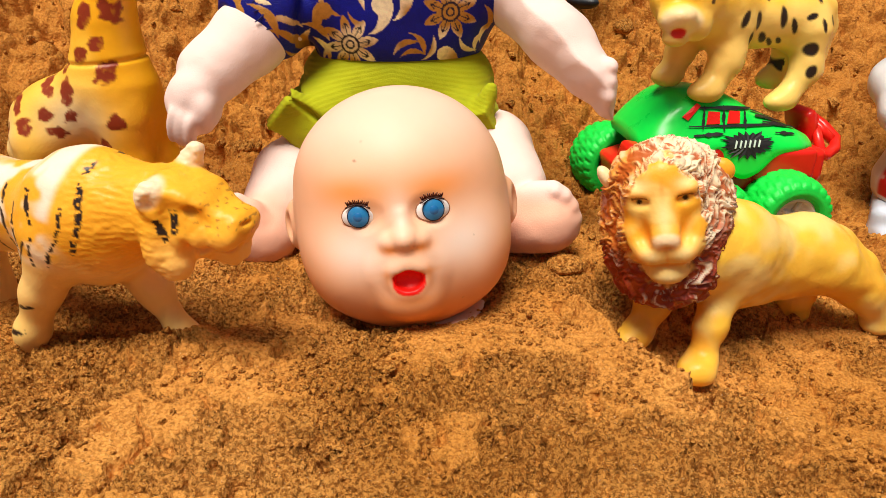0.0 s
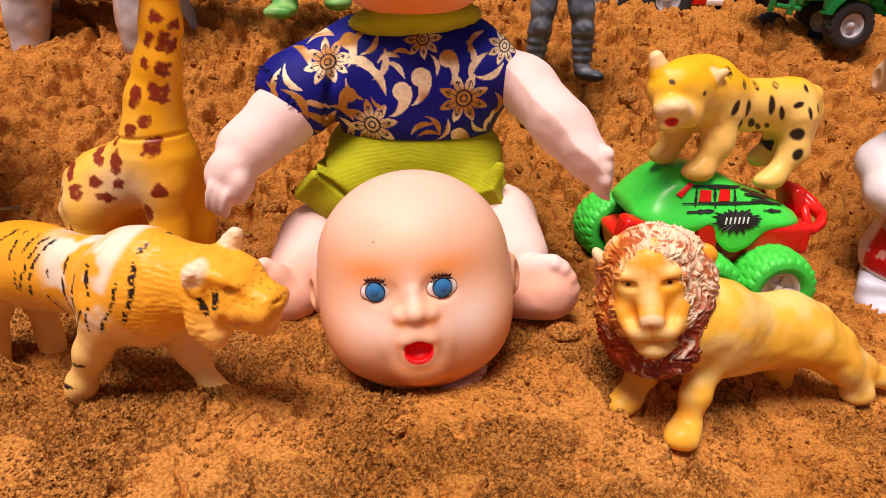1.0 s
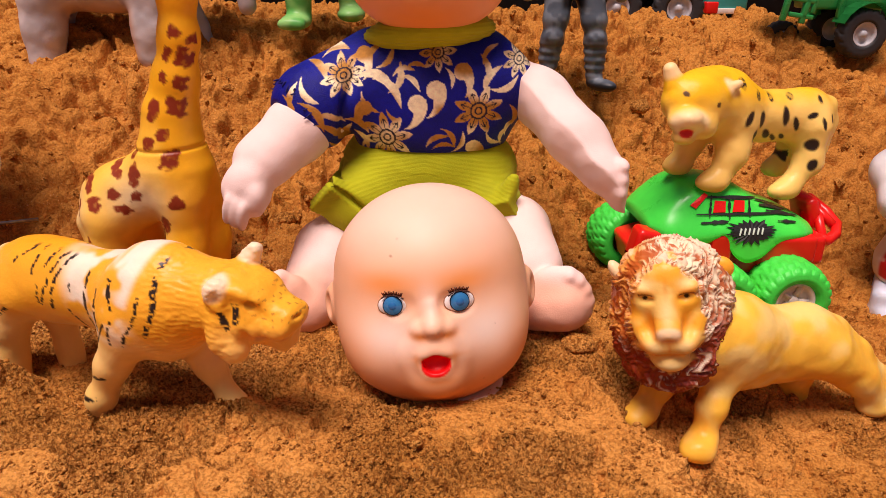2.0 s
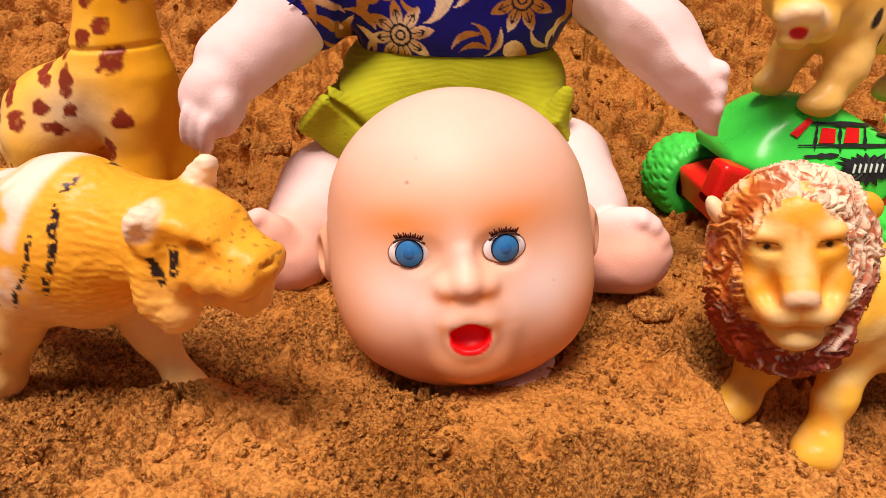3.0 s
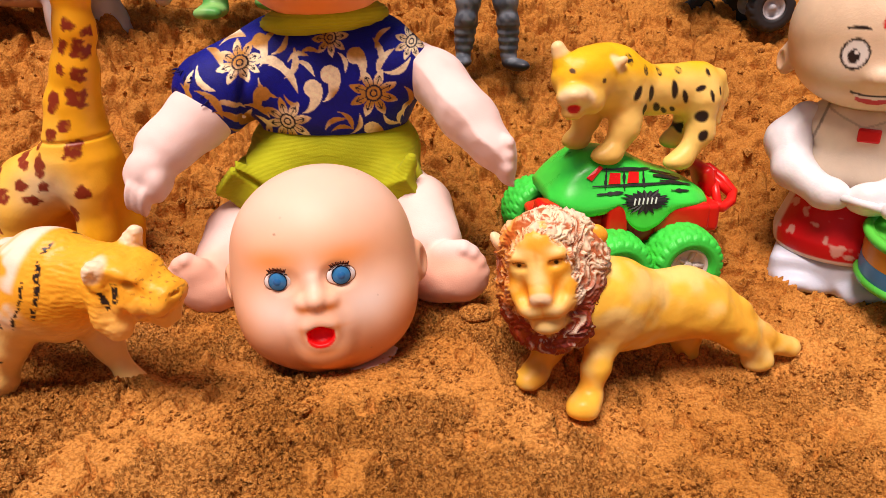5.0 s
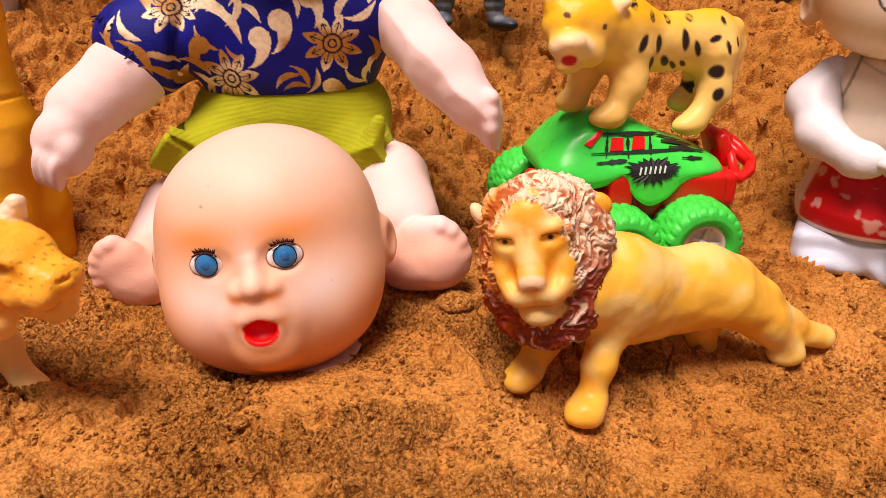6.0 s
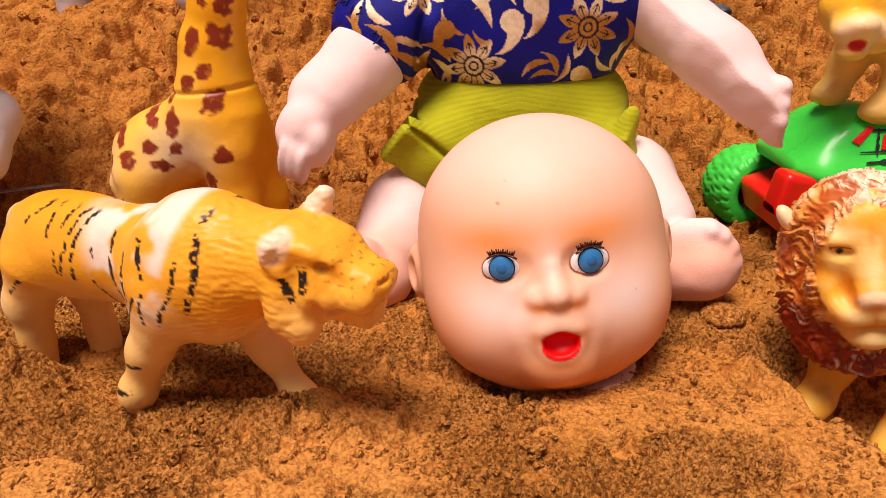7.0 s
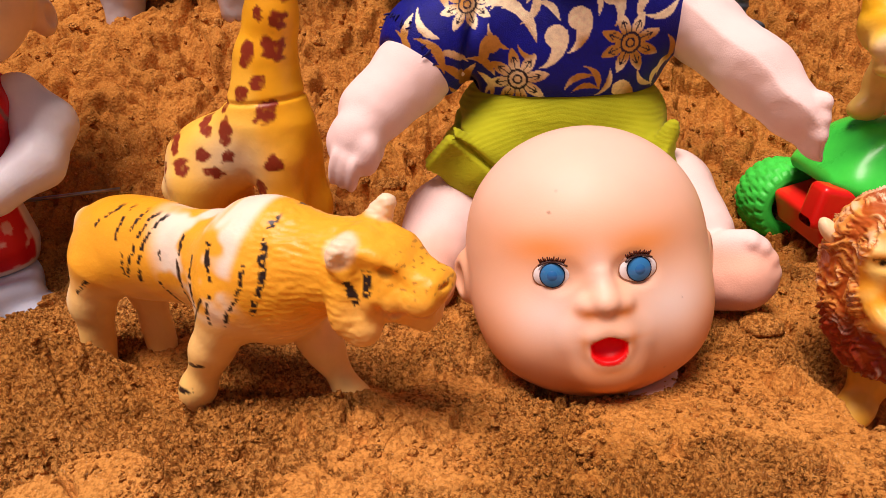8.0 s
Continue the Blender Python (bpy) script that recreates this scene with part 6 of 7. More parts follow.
    for x0, s0, x1, s1, w in ((-0.030, 0.0690, 0.022, 0.0685, 0.0006), (-0.0235, 0.0790, 0.008, 0.0780, 0.0007), (-0.0110, 0.0660, -0.0100, 0.0800, 0.0006), (-0.0225, 0.0670, -0.0205, 0.0800, 0.0006), (0.0015, 0.0670, 0.0020, 0.0785, 0.0006),
                              (-0.028, 0.0640, -0.012, 0.0645, 0.0008), (0.008, 0.0740, 0.030, 0.0705, 0.0009), (0.012, 0.0705, 0.034, 0.0665, 0.0008), (0.006, 0.0770, 0.026, 0.0735, 0.0007), (0.018, 0.0640, 0.030, 0.0630, 0.0007)):
        up, down = [], []
        for k in range(9):
            t = k / 8
            ww = 1.3 * w * (0.4 + 0.6 * math.sin(math.pi * t)) * rng.uniform(0.5, 1.4)
            x, s = x0 + (x1 - x0) * t, s0 + (s1 - s0) * t
            steep = abs(s1 - s0) > abs(x1 - x0)
            up.append((x + ww, s) if steep else (x, s + ww))
            down.append((x - ww, s) if steep else (x, s - ww))
        bm = bmesh.new()
        a = [bm.verts.new(flank(*q, 0.0009)) for q in up]
        b = [bm.verts.new(flank(*q, 0.0009)) for q in down]
        for k in range(8):
            bm.faces.new((a[k], a[k + 1], b[k + 1], b[k]))
        bmesh.ops.recalc_face_normals(bm, faces=bm.faces)
        part("print_line", bm, BLACK_PRINT, car)
    for k in range(6):
        x = -0.0062 + 0.0026 * k
        patch("stroke", [(x - 0.0006, 0.0568), (x + 0.0001, 0.0566), (x + 0.0013, 0.0600), (x + 0.0006, 0.0606)], PALE_PRINT, "pale stroke of worn print", 0.0010)
    return car


toy_car()


# ---- drummer toys ----
def drummer(name, origin, yaw, vest, label, pin=False, girth=1.0):
    """A painted plastic boy figure with a round head, white sleeves and a red skirt; faces -y."""
    form = Form()
    cream, white, red = (0.80, 0.62, 0.42), (0.80, 0.79, 0.80), (0.66, 0.012, 0.012)
    head = [ball((0, 0, 0.160), (0.0520, 0.0460, 0.0450)), ball((0, -0.010, 0.142), (0.0440, 0.0360, 0.0270)), ball((-0.0505, 0.004, 0.139), (0.0060, 0.0065, 0.0095)), ball((0.0505, 0.004, 0.139), (0.0060, 0.0065, 0.0095)),
            ball((0.002, -0.0455, 0.139), (0.0060, 0.0050, 0.0045))]
    hf = blend(head, 0.006)
    for e in (-1, 1):
        hf = carve(hf, ball((e * 0.0545, -0.001, 0.139), (0.0030, 0.0040, 0.0062)), 0.001)

    def face(v):
        x, y, z = v.T
        col = mixc(cream, (0.80, 0.50, 0.28), 0.7 * step(0.02, 0.045, np.abs(x)) * step(0.165, 0.140, z))
        col = mixc(col, (0.86, 0.74, 0.60), 0.8 * np.exp(-((np.abs(x) - 0.020) / 0.012) ** 2 - ((z - 0.134) / 0.010) ** 2))
        front = step(-0.015, -0.022, y)
        for e in (-1, 1):
            dx, dz = x - e * 0.0125, z - 0.1510
            d = np.hypot(dx / 0.0072, dz / 0.0084)
            col = mixc(col, INK, front * step(1.06, 1.0, d))
            col = mixc(col, (0.80, 0.76, 0.70), front * step(0.90, 0.84, d) * (dz > -0.0068))
            p = np.hypot((dx + 0.0005) / 0.0030, (dz + 0.0012) / 0.0040)
            col = mixc(col, INK, front * step(1.05, 0.92, p))
            col = mixc(col, (0.80, 0.78, 0.74), front * step(0.0013, 0.0009, np.hypot(dx - 0.0004, dz - 0.0008)))
            brow = np.abs(dz - 0.0140 + 18 * dx * dx) / 0.0008
            col = mixc(col, INK, front * step(1.2, 0.7, brow) * (np.abs(dx) < 0.006))
        curve = z - (0.1280 + 14 * (x - 0.001) ** 2)
        col = mixc(col, INK, front * step(0.0011, 0.0007, np.abs(curve)) * (np.abs(x - 0.001) < 0.0120))
        lip = (curve < -0.0004) & (z > 0.1225 + 30 * (x - 0.001) ** 2) & (np.abs(x - 0.001) < 0.0095)
        col = np.where((lip & (front > 0.5))[:, None], np.where((curve < -0.0020)[:, None], (0.55, 0.03, 0.03), (0.8, 0.78, 0.74)), col)
        return mixc(col, (0.62, 0.03, 0.03), front * step(1.1, 0.8, np.hypot((x + 0.001) / 0.0016, (z - 0.168) / 0.0035)))
    form.blob(hf, (-0.062, -0.056, 0.108), (0.062, 0.052, 0.212), 0.0010, 0.001, VINYL, face)
    # bare chest or vest
    torso = [ball((0, 0.000, 0.104), (0.0330, 0.0250, 0.0200)), ball((0, -0.004, 0.078), (0.0310, 0.0270, 0.0260)), ball((-0.012, -0.018, 0.104), (0.0140, 0.0080, 0.0120)), ball((0.012, -0.018, 0.104), (0.0140, 0.0080, 0.0120))]

    def chest(v):
        col = np.tile(np.array((0.78, 0.66, 0.50)), (len(v), 1))
        if vest:
            col = mixc(col, red, step(0.005, 0.008, np.abs(v[:, 0])))
        line = np.abs(v[:, 2] - 0.1185 + 0.9 * (0.026 - np.abs(v[:, 0])) * 0.5)
        col = mixc(col, (0.20, 0.16, 0.13), 0.8 * step(0.0010, 0.0005, np.abs(np.abs(v[:, 0]) - 0.0275 + 0.25 * (v[:, 2] - 0.09))) * step(0.085, 0.09, v[:, 2]))
        return mixc(col, (0.35, 0.28, 0.20), 0.6 * step(0.0008, 0.0004, line) * (v[:, 1] < -0.012) * (np.abs(v[:, 0]) < 0.02))
    form.blob(torso, (-0.040, -0.036, 0.048), (0.040, 0.030, 0.128), 0.0010, 0.008, VINYL, chest)
    form.blob([block((0.0035, -0.0270, 0.1030), (0.0060, 0.0022, 0.0040), 0.001, (8, 0, 0))], (-0.006, -0.033, 0.096), (0.013, -0.022, 0.110), 0.0007, 0.001, VINYL, red)
    # puffed white sleeves and mittens
    for e in (-1, 1):
        arm = chain(((e * 0.0320, -0.004, 0.1040), 0.0115), ((e * 0.0400, -0.010, 0.0910), 0.0132), ((e * 0.0330, -0.026, 0.0770), 0.0112), ((e * 0.0150, -0.038, 0.0690), 0.0092)) + [ball((e * 0.0090, -0.042, 0.0690), (0.0110, 0.0095, 0.0095))]
        form.blob(arm, np.array((e * 0.030 - 0.036, -0.064, 0.044)), np.array((e * 0.030 + 0.036, 0.018, 0.126)), 0.0010, 0.006, VINYL, white, lambda v: 0.0012 * (fbm(v, 90, 2, 3) - 0.5))
        if pin:
            continue
        stick = tube([(e * 0.012, -0.046, 0.0690), (e * 0.030, -0.056, 0.0670)], [0.0024, 0.0030], 10) if e > 0 else tube([(-0.004, -0.048, 0.0700), (0.020, -0.054, 0.0680)], [0.0024, 0.0026], 10)
        form.solid(stick, VINYL, white)
    if not pin:
        form.blob([ball((0.022, -0.0545, 0.0680), 0.0050), ball((0.031, -0.0565, 0.0670), 0.0050)], (0.012, -0.070, 0.052), (0.042, -0.050, 0.072), 0.0009, 0.001, VINYL, white)
    # red skirt with pale worn border
    hull = [limb((0, -0.002, 0.060), 0.0320 * girth, (0, -0.002, 0.036), 0.0400 * girth)]
    skirt = blend(hull, 0.001)
    low = block((0, 0, 0.044), (0.1, 0.1, 0.0200), 0.002)
    sk = lambda p: np.maximum(skirt(p), low(p))

    def cloth(v):
        ang = np.degrees(np.arctan2(v[:, 0], -v[:, 1]))
        col = np.tile(np.array(red), (len(v), 1))
        edge = np.clip(step(58, 64, np.abs(ang)) + step(0.0275, 0.0262, v[:, 2]), 0, 1)
        col = mixc(col, (0.80, 0.66, 0.54), edge)
        return mixc(col, (0.78, 0.45, 0.36), 0.8 * step(0.66, 0.70, fbm(v, 150, 2, 5)) * (1 - edge))
    form.blob(sk, (-0.046, -0.046, 0.018), (0.046, 0.044, 0.070), 0.0011, 0.001, VINYL, cloth)
    # scalloped pale base
    base = [block((0, -0.004, 0.0120), (0.0360 * girth, 0.0340, 0.0120), 0.006), ball((-0.018, -0.034, 0.0070), (0.0150, 0.0130, 0.0080)), ball((0.018, -0.034, 0.0070), (0.0150, 0.0130, 0.0080))]
    form.blob(base, (-0.044, -0.052, -0.006), (0.044, 0.036, 0.028), 0.0012, 0.004, VINYL, (0.62, 0.68, 0.78), lambda v: 0.0012 * np.sin(np.arctan2(v[:, 0], v[:, 1]) * 16) * step(0.012, 0.004, v[:, 2]))
    if pin:
        form.solid(tube([(0.020, 0.004, 0.0520), (0.066, -0.004, 0.0520)], 0.0010, 8), STEEL, (0.4, 0.4, 0.4))
    ob = form.link(name, origin, yaw)
    return tagged(ob, label, "toy figure", "drummer toys")


drummer("drummer_toy", (0.2985, 0.4200, 0.0200), -30.0, False, "cream plastic boy figure with white sleeves and red skirt")
drummer("drummer_toy", (-0.307, 0.338, 0.0350), 36.0, True, "plastic boy figure with red vest, white sleeves and red skirt", True, 0.62)


def toy_drum():
    """A printed tin drum held before the figure; its axis is z."""
    drum = thing("toy_drum", (0.3170, 0.3590, 0.0600), -30.0, "small lime toy drum with orange and blue printed band", "toy drum")
    drum.matrix_world = pose(0.3170, 0.3590, 0.0600, 8, 0, -30)

    def lathe(prof):
        bm = turned(prof, 56)
        bmesh.ops.rotate(bm, verts=bm.verts, matrix=Matrix.Rotation(radians(90), 3, "X"))
        bmesh.ops.recalc_face_normals(bm, faces=bm.faces)
        return bm
    r = 0.0335
    part("band", lathe([(r, 0.000), (r + 0.0002, 0.006), (r, 0.0130)]), ORANGE_LABEL, drum, "orange printed upper band")
    part("lower_band", lathe([(r + 0.0001, -0.0105), (r + 0.0003, -0.006), (r + 0.0001, 0.0000)]), BLUE_LABEL, drum, "blue printed lower band")
    for name, z0, z1 in (("top_rim", 0.0125, 0.0175), ("bottom_rim", -0.0150, -0.0102)):
        part(name, lathe([(r - 0.003, z0), (r + 0.0012, z0), (r + 0.0024, (z0 + z1) / 2), (r + 0.0012, z1), (r - 0.003, z1), (r - 0.003, z0)]), LIME_DRUM, drum, "lime plastic rim")
    part("drumhead", lathe([(0.0, 0.0160), (r - 0.002, 0.0160), (r - 0.002, 0.0140), (0.0, 0.0140)]), LIME_DRUM, drum, "lime drumhead")
    part("base", lathe([(0.0, -0.0135), (r - 0.002, -0.0135), (r - 0.002, -0.0120), (0.0, -0.0120)]), LIME_DRUM, drum)
    for k, (ch, mat) in enumerate((("J", PINK_PRINT), ("A", BLUE_LABEL))):
        for grow, m, off in ((1.25, NAVY_PRINT, 0.0006), (1.0, mat, 0.0009), (0.6, PALE_PRINT, 0.0011)):
            cu = bpy.data.curves.new("letter", "FONT")
            cu.body, cu.size, cu.align_x, cu.align_y = ch, 0.0125, "CENTER", "CENTER"
            cu.offset = 0.00045 * (grow - 0.9)
            tmp = new("tmp_letter", cu)
            dg = bpy.context.evaluated_depsgraph_get()
            me = bpy.data.meshes.new_from_object(tmp.evaluated_get(dg))
            bpy.data.objects.remove(tmp)
            me.materials.clear()
            me.materials.append(m)
            ob = new("letter", me)
            ob.parent = drum
            a = radians(-14 + 17 * k)
            ob.matrix_local = pose((r + off) * math.sin(a), -(r + off) * math.cos(a), 0.0010, 90, 0, math.degrees(a))
    return drum


toy_drum()


# ---- toys on the bank behind ----
def elephant():
    form = Form()
    grey, pink = (0.46, 0.42, 0.42), (0.62, 0.36, 0.24)
    body = [ball((0, 0, 0.066), (0.052, 0.028, 0.032)), ball((0.030, 0, 0.070), (0.028, 0.026, 0.030)), ball((-0.034, 0, 0.066), (0.026, 0.027, 0.029))]
    legs = [*chain(((-0.040, -0.014, 0.050), 0.0180), ((-0.043, -0.015, 0.024), 0.0125), ((-0.044, -0.016, 0.003), 0.0120)), *chain(((-0.044, 0.014, 0.050), 0.0160), ((-0.056, 0.018, 0.022), 0.0110), ((-0.060, 0.020, 0.008), 0.0110)),
            *chain(((0.034, -0.014, 0.050), 0.0165), ((0.034, -0.016, 0.024), 0.0120), ((0.033, -0.016, 0.008), 0.0115)), *chain(((0.038, 0.014, 0.050), 0.0160), ((0.047, 0.018, 0.024), 0.0110), ((0.052, 0.020, 0.010), 0.0110))]
    head = [ball((0.064, 0, 0.090), (0.024, 0.022, 0.024)), *chain(((0.080, 0, 0.084), 0.0110), ((0.094, 0, 0.062), 0.0080), ((0.096, 0, 0.040), 0.0062)), ball((0.052, -0.026, 0.090), (0.016, 0.005, 0.022)), ball((0.052, 0.026, 0.090), (0.016, 0.005, 0.022))]
    f = blend([blend(body, 0.012), *legs, blend(head, 0.006)], 0.009)

    def paint(v):
        col = mixc(grey, (0.60, 0.56, 0.56), step(0.4, 0.6, fbm(v, 60, 2, 4)))
        col = mixc(col, pink, 0.8 * step(0.046, 0.034, v[:, 2]) * step(0.030, 0.022, np.abs(v[:, 0])))
        return mixc(col, (0.72, 0.52, 0.44), step(0.006, 0.001, v[:, 2]))
    form.blob(f, (-0.082, -0.040, -0.012), (0.108, 0.042, 0.122), 0.0016, 0.001, VINYL, paint, lambda v: 0.0012 * (fbm(v, 120, 2, 8) - 0.5))
    regions = [("body", body), *[("leg", legs[k:k + 2]) for k in (0, 2, 4, 6)], ("head", head[:1]), ("trunk", head[1:3]), ("ear", head[3:4]), ("ear", head[4:5])]
    return tagged(form.link_parts("toy_elephant", (-0.255, 0.508, 0.157), 0, regions), "grey vinyl toy elephant standing on the sand bank", "toy elephant")


elephant()


def grey_figure():
    form = Form()
    steel, dark, tan = (0.085, 0.105, 0.130), (0.012, 0.012, 0.014), (0.10, 0.09, 0.08)
    legs = [*chain(((-0.009, 0.004, 0.068), 0.0105), ((-0.0115, -0.001, 0.046), 0.0088), ((-0.0120, 0.000, 0.034), 0.0068), ((-0.0150, 0.003, 0.010), 0.0062)), *chain(((0.010, 0.004, 0.068), 0.0105), ((0.0155, -0.001, 0.046), 0.0088), ((0.0170, 0.000, 0.034), 0.0068), ((0.0190, 0.000, 0.008), 0.0062)),
            ball((-0.0160, -0.005, 0.0040), (0.0070, 0.0115, 0.0045), (0, 0, -10)), ball((0.0240, -0.007, 0.0015), (0.0068, 0.0130, 0.0045), (0, 0, 40)),
            limb((-0.0135, 0.000, 0.032), 0.0082, (-0.0145, 0.002, 0.018), 0.0068), limb((0.0180, -0.001, 0.031), 0.0082, (0.0190, 0.000, 0.016), 0.0068), ball((-0.0120, -0.0075, 0.035), (0.0056, 0.0034, 0.0050)), ball((0.0175, -0.0075, 0.034), (0.0056, 0.0034, 0.0050))]
    torso = [ball((0, 0.004, 0.072), (0.0180, 0.0130, 0.0120)), ball((0, 0.004, 0.096), (0.0220, 0.0140, 0.0200)), ball((0, 0.002, 0.126), (0.0110, 0.0110, 0.0130)),
             *chain(((-0.024, 0.004, 0.106), 0.0080), ((-0.032, 0.000, 0.084), 0.0070), ((-0.032, -0.006, 0.064), 0.0060)), *chain(((0.024, 0.004, 0.106), 0.0080), ((0.032, 0.000, 0.084), 0.0070), ((0.032, -0.006, 0.064), 0.0060))]

    def paint(v):
        col = mixc(steel, (0.17, 0.20, 0.23), step(0.45, 0.6, fbm(v, 150, 2, 4)))
        col = mixc(col, dark, step(0.006, 0.002, v[:, 2]) + step(0.010, 0.006, np.abs(v[:, 0])) * step(0.05, 0.056, v[:, 2]) * step(0.078, 0.07, v[:, 2]))
        return mixc(col, tan, 0.6 * step(0.0025, 0.0015, np.abs(v[:, 2] - 0.030)))
    form.blob([*legs, *torso], (-0.044, -0.026, -0.006), (0.044, 0.024, 0.144), 0.0011, 0.003, VINYL, paint, lambda v: 0.0004 * np.sin(v[:, 2] / 0.0009) * step(0.034, 0.030, v[:, 2]) * step(0.006, 0.010, v[:, 2]) + 0.0008 * (fbm(v, 140, 2, 6) - 0.5))
    return tagged(form.link("action_figure", (0.067, 0.528, 0.1440), 0), "dark grey plastic action figure with armoured boots", "toy figure")


grey_figure()


def green_figure():
    form = Form()
    shapes = [*chain(((-0.012, 0, 0.060), 0.0130), ((-0.014, -0.002, 0.034), 0.0105), ((-0.014, 0, 0.008), 0.0085)), ball((-0.015, -0.008, 0.0040), (0.0105, 0.0140, 0.0055)), *chain(((0.014, 0.012, 0.060), 0.0130), ((0.018, 0.016, 0.036), 0.0105), ((0.020, 0.020, 0.012), 0.0085)), ball((0.021, 0.012, 0.0080), (0.0100, 0.0130, 0.0055)),
              ball((0, 0.006, 0.070), (0.0240, 0.0170, 0.0160)), ball((0, 0.006, 0.098), (0.0300, 0.0190, 0.0240)), ball((0, 0.002, 0.130), (0.0120, 0.0120, 0.0140)), *chain(((-0.034, 0.006, 0.108), 0.0110), ((-0.044, 0, 0.082), 0.0100), ((-0.040, -0.010, 0.062), 0.0095)), *chain(((0.034, 0.006, 0.108), 0.0110), ((0.044, 0, 0.082), 0.0100), ((0.040, -0.010, 0.062), 0.0095)),
              *[ball((-0.022 + 0.0045 * k, -0.0200, 0.0030), 0.0030) for k in range(4)]]
    form.blob(shapes, (-0.060, -0.028, -0.006), (0.060, 0.034, 0.148), 0.0013, 0.004, VINYL, lambda v: mixc((0.10, 0.42, 0.09), (0.24, 0.55, 0.16), step(0.4, 0.62, fbm(v, 90, 2, 4))))
    return tagged(form.link("action_figure", (-0.112, 0.520, 0.1830), 0), "green plastic muscular action figure standing on sand", "toy figure")


green_figure()


def wheel_on(parent, at, r, w, side=-1):
    wheel = new("wheel")
    wheel.parent = parent
    wheel.matrix_local = pose(*at)
    prof = [(r * 0.52, -w * 0.5), (r * 0.90, -w * 0.5), (r, -w * 0.30), (r, w * 0.30), (r * 0.90, w * 0.5), (r * 0.52, w * 0.5)]
    bm = tyre_mesh(prof, 18, r * 0.05, 0.6, 2)
    part("tyre", bm, BLACK_RUBBER, wheel, "black rubber tyre")
    rm = turned([(r * 0.53, -w * 0.3), (r * 0.55, -w * 0.46), (r * 0.45, -w * 0.44), (r * 0.40, -w * 0.20), (r * 0.18, -w * 0.22), (r * 0.14, -w * 0.40), (0.0, -w * 0.42)], 28)
    part("rim", rm, GREY_RIM, wheel, "pale grey wheel rim")
    return wheel


def tractor():
    car = thing("toy_tractor", (0.288, 0.630, 0.1555), 4.0, "green plastic toy tractor with black tyres on the sand bank", "toy tractor")
    bm = box((0.012, 0, 0.047), (0.034, 0.014, 0.009), 0.002)
    box((-0.030, 0, 0.062), (0.026, 0.013, 0.012), 0.004, bm=bm)
    box((0.030, 0.004, 0.032), (0.014, 0.010, 0.010), 0.003, bm=bm)
    part("body", bm, GREEN_TRACTOR, car, "green moulded tractor body")
    bm = box((0.022, 0, 0.080), (0.024, 0.020, 0.003), 0.002)
    for x in (0.002, 0.044):
        for y in (-0.017, 0.017):
            box((x, y, 0.056), (0.0022, 0.0022, 0.024), 0.0006, bm=bm)
    part("cab", bm, GREEN_TRACTOR, car, "green cab frame with roof")
    for x, z, hx, hz in ((-0.046, 0.046, 0.0022, 0.016), (-0.031, 0.040, 0.0022, 0.012), (-0.024, 0.046, 0.0018, 0.010), (-0.035, 0.046, 0.012, 0.0018), (-0.034, 0.034, 0.010, 0.0018)):
        part("step_bar", box((x, -0.026, z), (hx, 0.0022, hz), 0.0008, (0, 8, 0)), GREEN_TRACTOR, car)
    part("seat", box((0.024, 0, 0.048), (0.010, 0.010, 0.010), 0.003), BLACK_RUBBER, car, "black seat")
    for s in (-1, 1):
        arch = bmesh.new()
        pts = []
        for k in range(9):
            a = radians(20 + 140 * k / 8)
            pts.append((0.022 + 0.0245 * math.cos(a), 0.0205 + 0.0245 * math.sin(a)))
        grid = [[arch.verts.new((x, s * y, z)) for y in (0.013, 0.033)] for x, z in pts]
        for a, b in zip(grid, grid[1:]):
            arch.faces.new((a[0], a[1], b[1], b[0]))
        bmesh.ops.solidify(arch, geom=arch.faces, thickness=0.002)
        bmesh.ops.recalc_face_normals(arch, faces=arch.faces)
        part("fender", arch, GREEN_TRACTOR, car, smooth=False)
        wheel_on(car, (0.019, s * 0.024, 0.0205), 0.0185, 0.013)
        if s > 0:
            wheel_on(car, (-0.024, s * 0.021, 0.0110), 0.0150, 0.011)
    return car


tractor()


def dark_truck():
    car = thing("toy_truck", (0.150, 0.690, 0.1700), 0.0, "black plastic toy truck with large tyres behind the bank", "toy truck")
    bm = box((0, 0, 0.040), (0.040, 0.018, 0.012), 0.004)
    box((-0.012, 0, 0.060), (0.018, 0.016, 0.012), 0.004, bm=bm)
    part("body", bm, BLACK_RUBBER, car, "black moulded truck body")
    for x in (-0.028, 0.026):
        for s in (-1, 1):
            wheel_on(car, (x, s * 0.024, 0.020), 0.0210, 0.014)
    # plain block added for the yellow bit beside the truck; not a lamp
    part("yellow_block", box((-0.041, -0.020, 0.036), (0.007, 0.006, 0.006), 0.002), YELLOW, car, "yellow plastic block")
    return car


dark_truck()


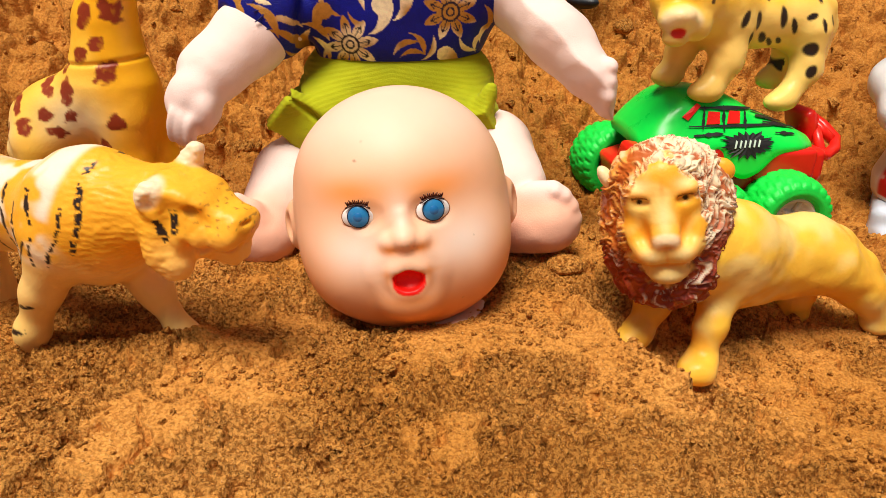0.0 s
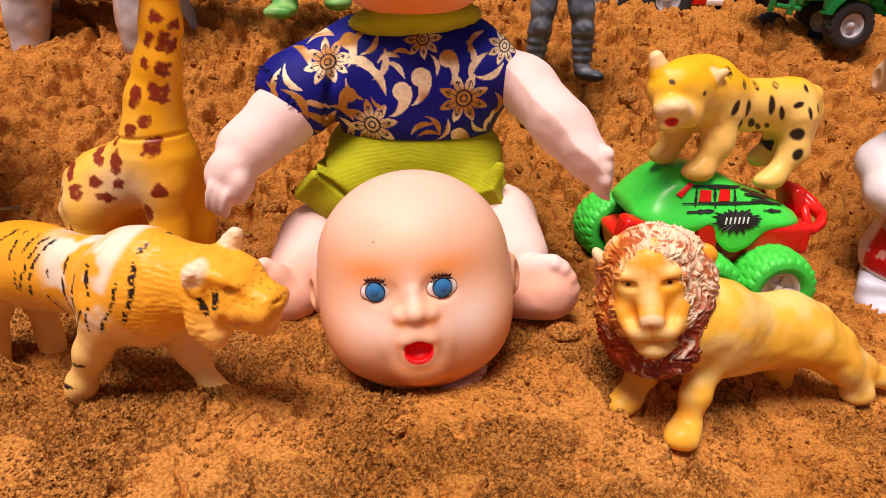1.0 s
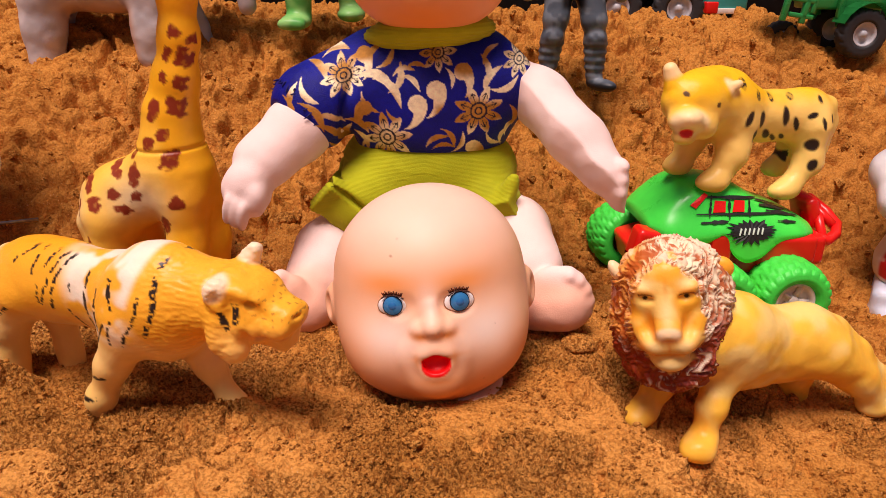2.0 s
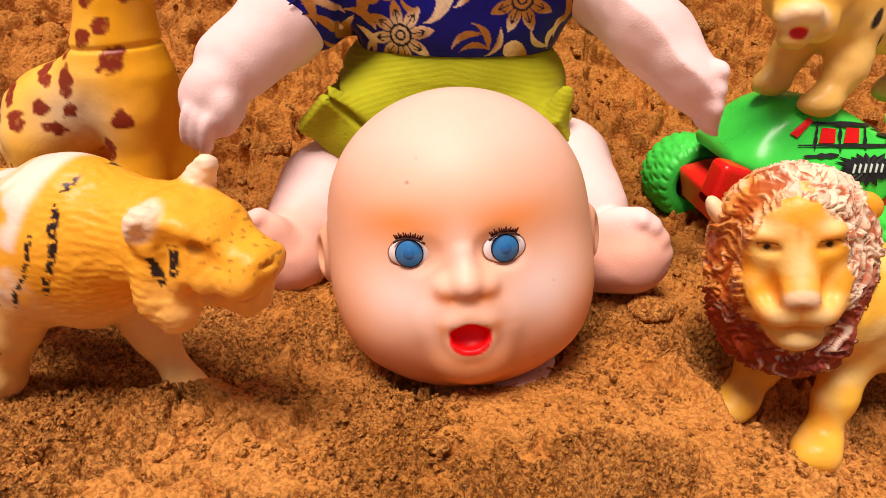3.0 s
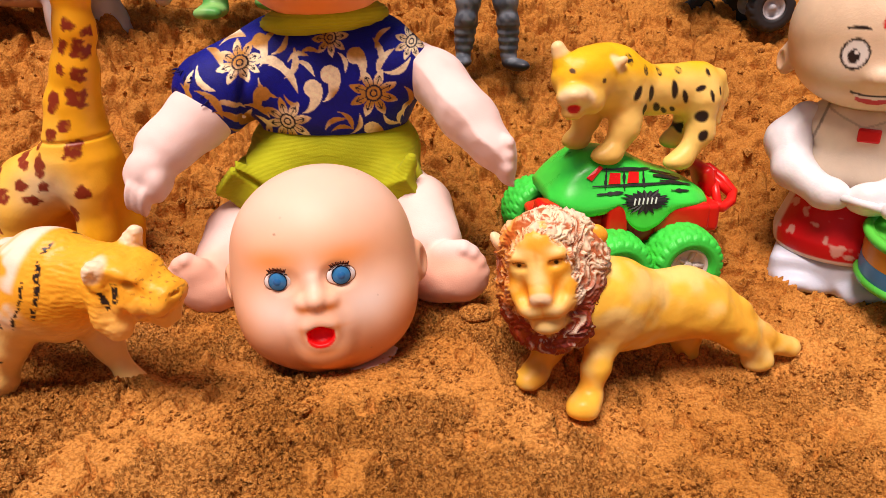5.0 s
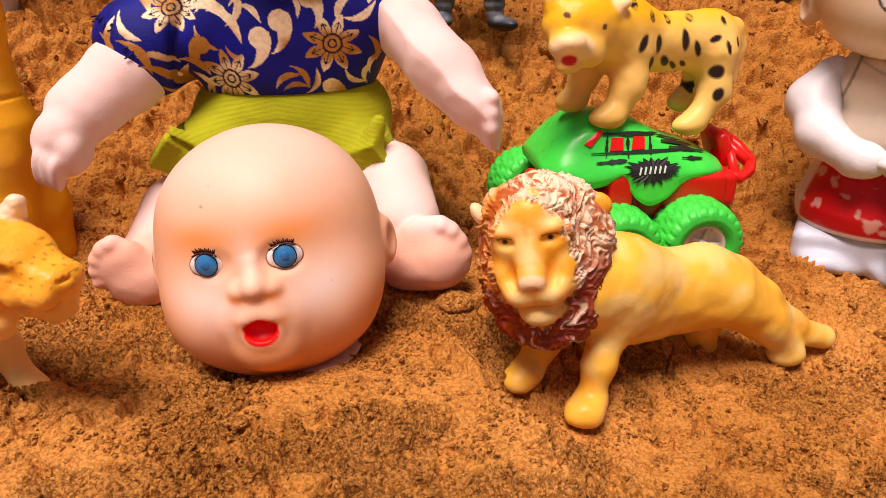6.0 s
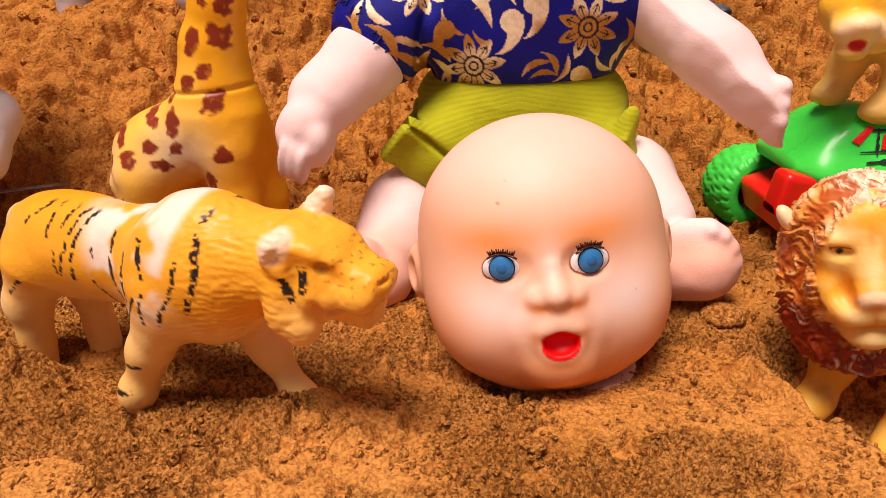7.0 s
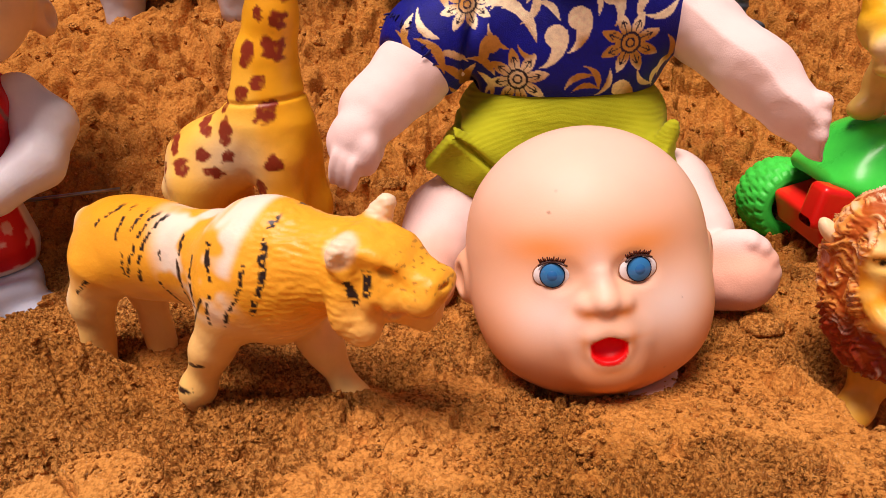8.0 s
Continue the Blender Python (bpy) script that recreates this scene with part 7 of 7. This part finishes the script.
def teal_box():
    ob = thing("toy_box", (0.222, 0.700, 0.1660), 12.0, "teal plastic toy box with red and white corner", "toy box")
    part("body", box((0, 0, 0.036), (0.020, 0.016, 0.018), 0.003), TEAL, ob, "teal plastic body")
    part("corner", box((-0.016, -0.0145, 0.024), (0.006, 0.004, 0.005), 0.0012), RED, ob, "red corner piece")
    part("trim", box((-0.002, -0.0165, 0.021), (0.010, 0.0015, 0.0024), 0.0006), WHITE_PLASTIC, ob, "white plastic edge strip")
    part("foot", box((0, 0, 0.009), (0.017, 0.013, 0.010), 0.002), BLACK_RUBBER, ob, "black base")
    return ob


teal_box()


def sand_clods():
    """Larger lumps that can be picked up, each a thing of its own."""
    rng = np.random.default_rng(21)
    spots = ((0.055, 0.308, 0.0075), (0.003, 0.246, 0.0050), (0.010, 0.2485, 0.0038), (-0.073, 0.243, 0.0075), (0.088, 0.356, 0.0060), (-0.060, 0.455, 0.0080), (0.105, 0.470, 0.0090), (-0.180, 0.420, 0.0085),
             (0.125, 0.545, 0.0085), (0.215, 0.500, 0.0080), (-0.080, 0.500, 0.0095), (-0.115, 0.405, 0.0070), (0.245, 0.560, 0.0090), (0.060, 0.400, 0.0080), (-0.020, 0.228, 0.0036))
    for x, y, r in spots:
        bm = bmesh.new()
        bmesh.ops.create_icosphere(bm, subdivisions=3, radius=1.0)
        co = np.array([v.co[:] for v in bm.verts])
        off = np.array((x * 40, y * 40, r * 300))
        d = 0.72 + 0.55 * fbm(co + off, 1.3, 3, 5) + 0.16 * (value_noise(co + off, 6.0, 6) - 0.5)
        sx, sy, sz = rng.uniform(0.8, 1.2), rng.uniform(0.7, 1.0), rng.uniform(0.5, 0.75)
        for v, k in zip(bm.verts, d):
            v.co = Vector((v.co.x * sx, v.co.y * sy, v.co.z * sz)) * r * k
        ob = part("sand_clod", bm, SAND)
        ob.location = (x, y, ground_at(x, y) + 0.15 * r)
        tagged(ob, "crumbly lump of damp brown sand lying on the heap", "sand clod", "sand clods")


sand_clods()
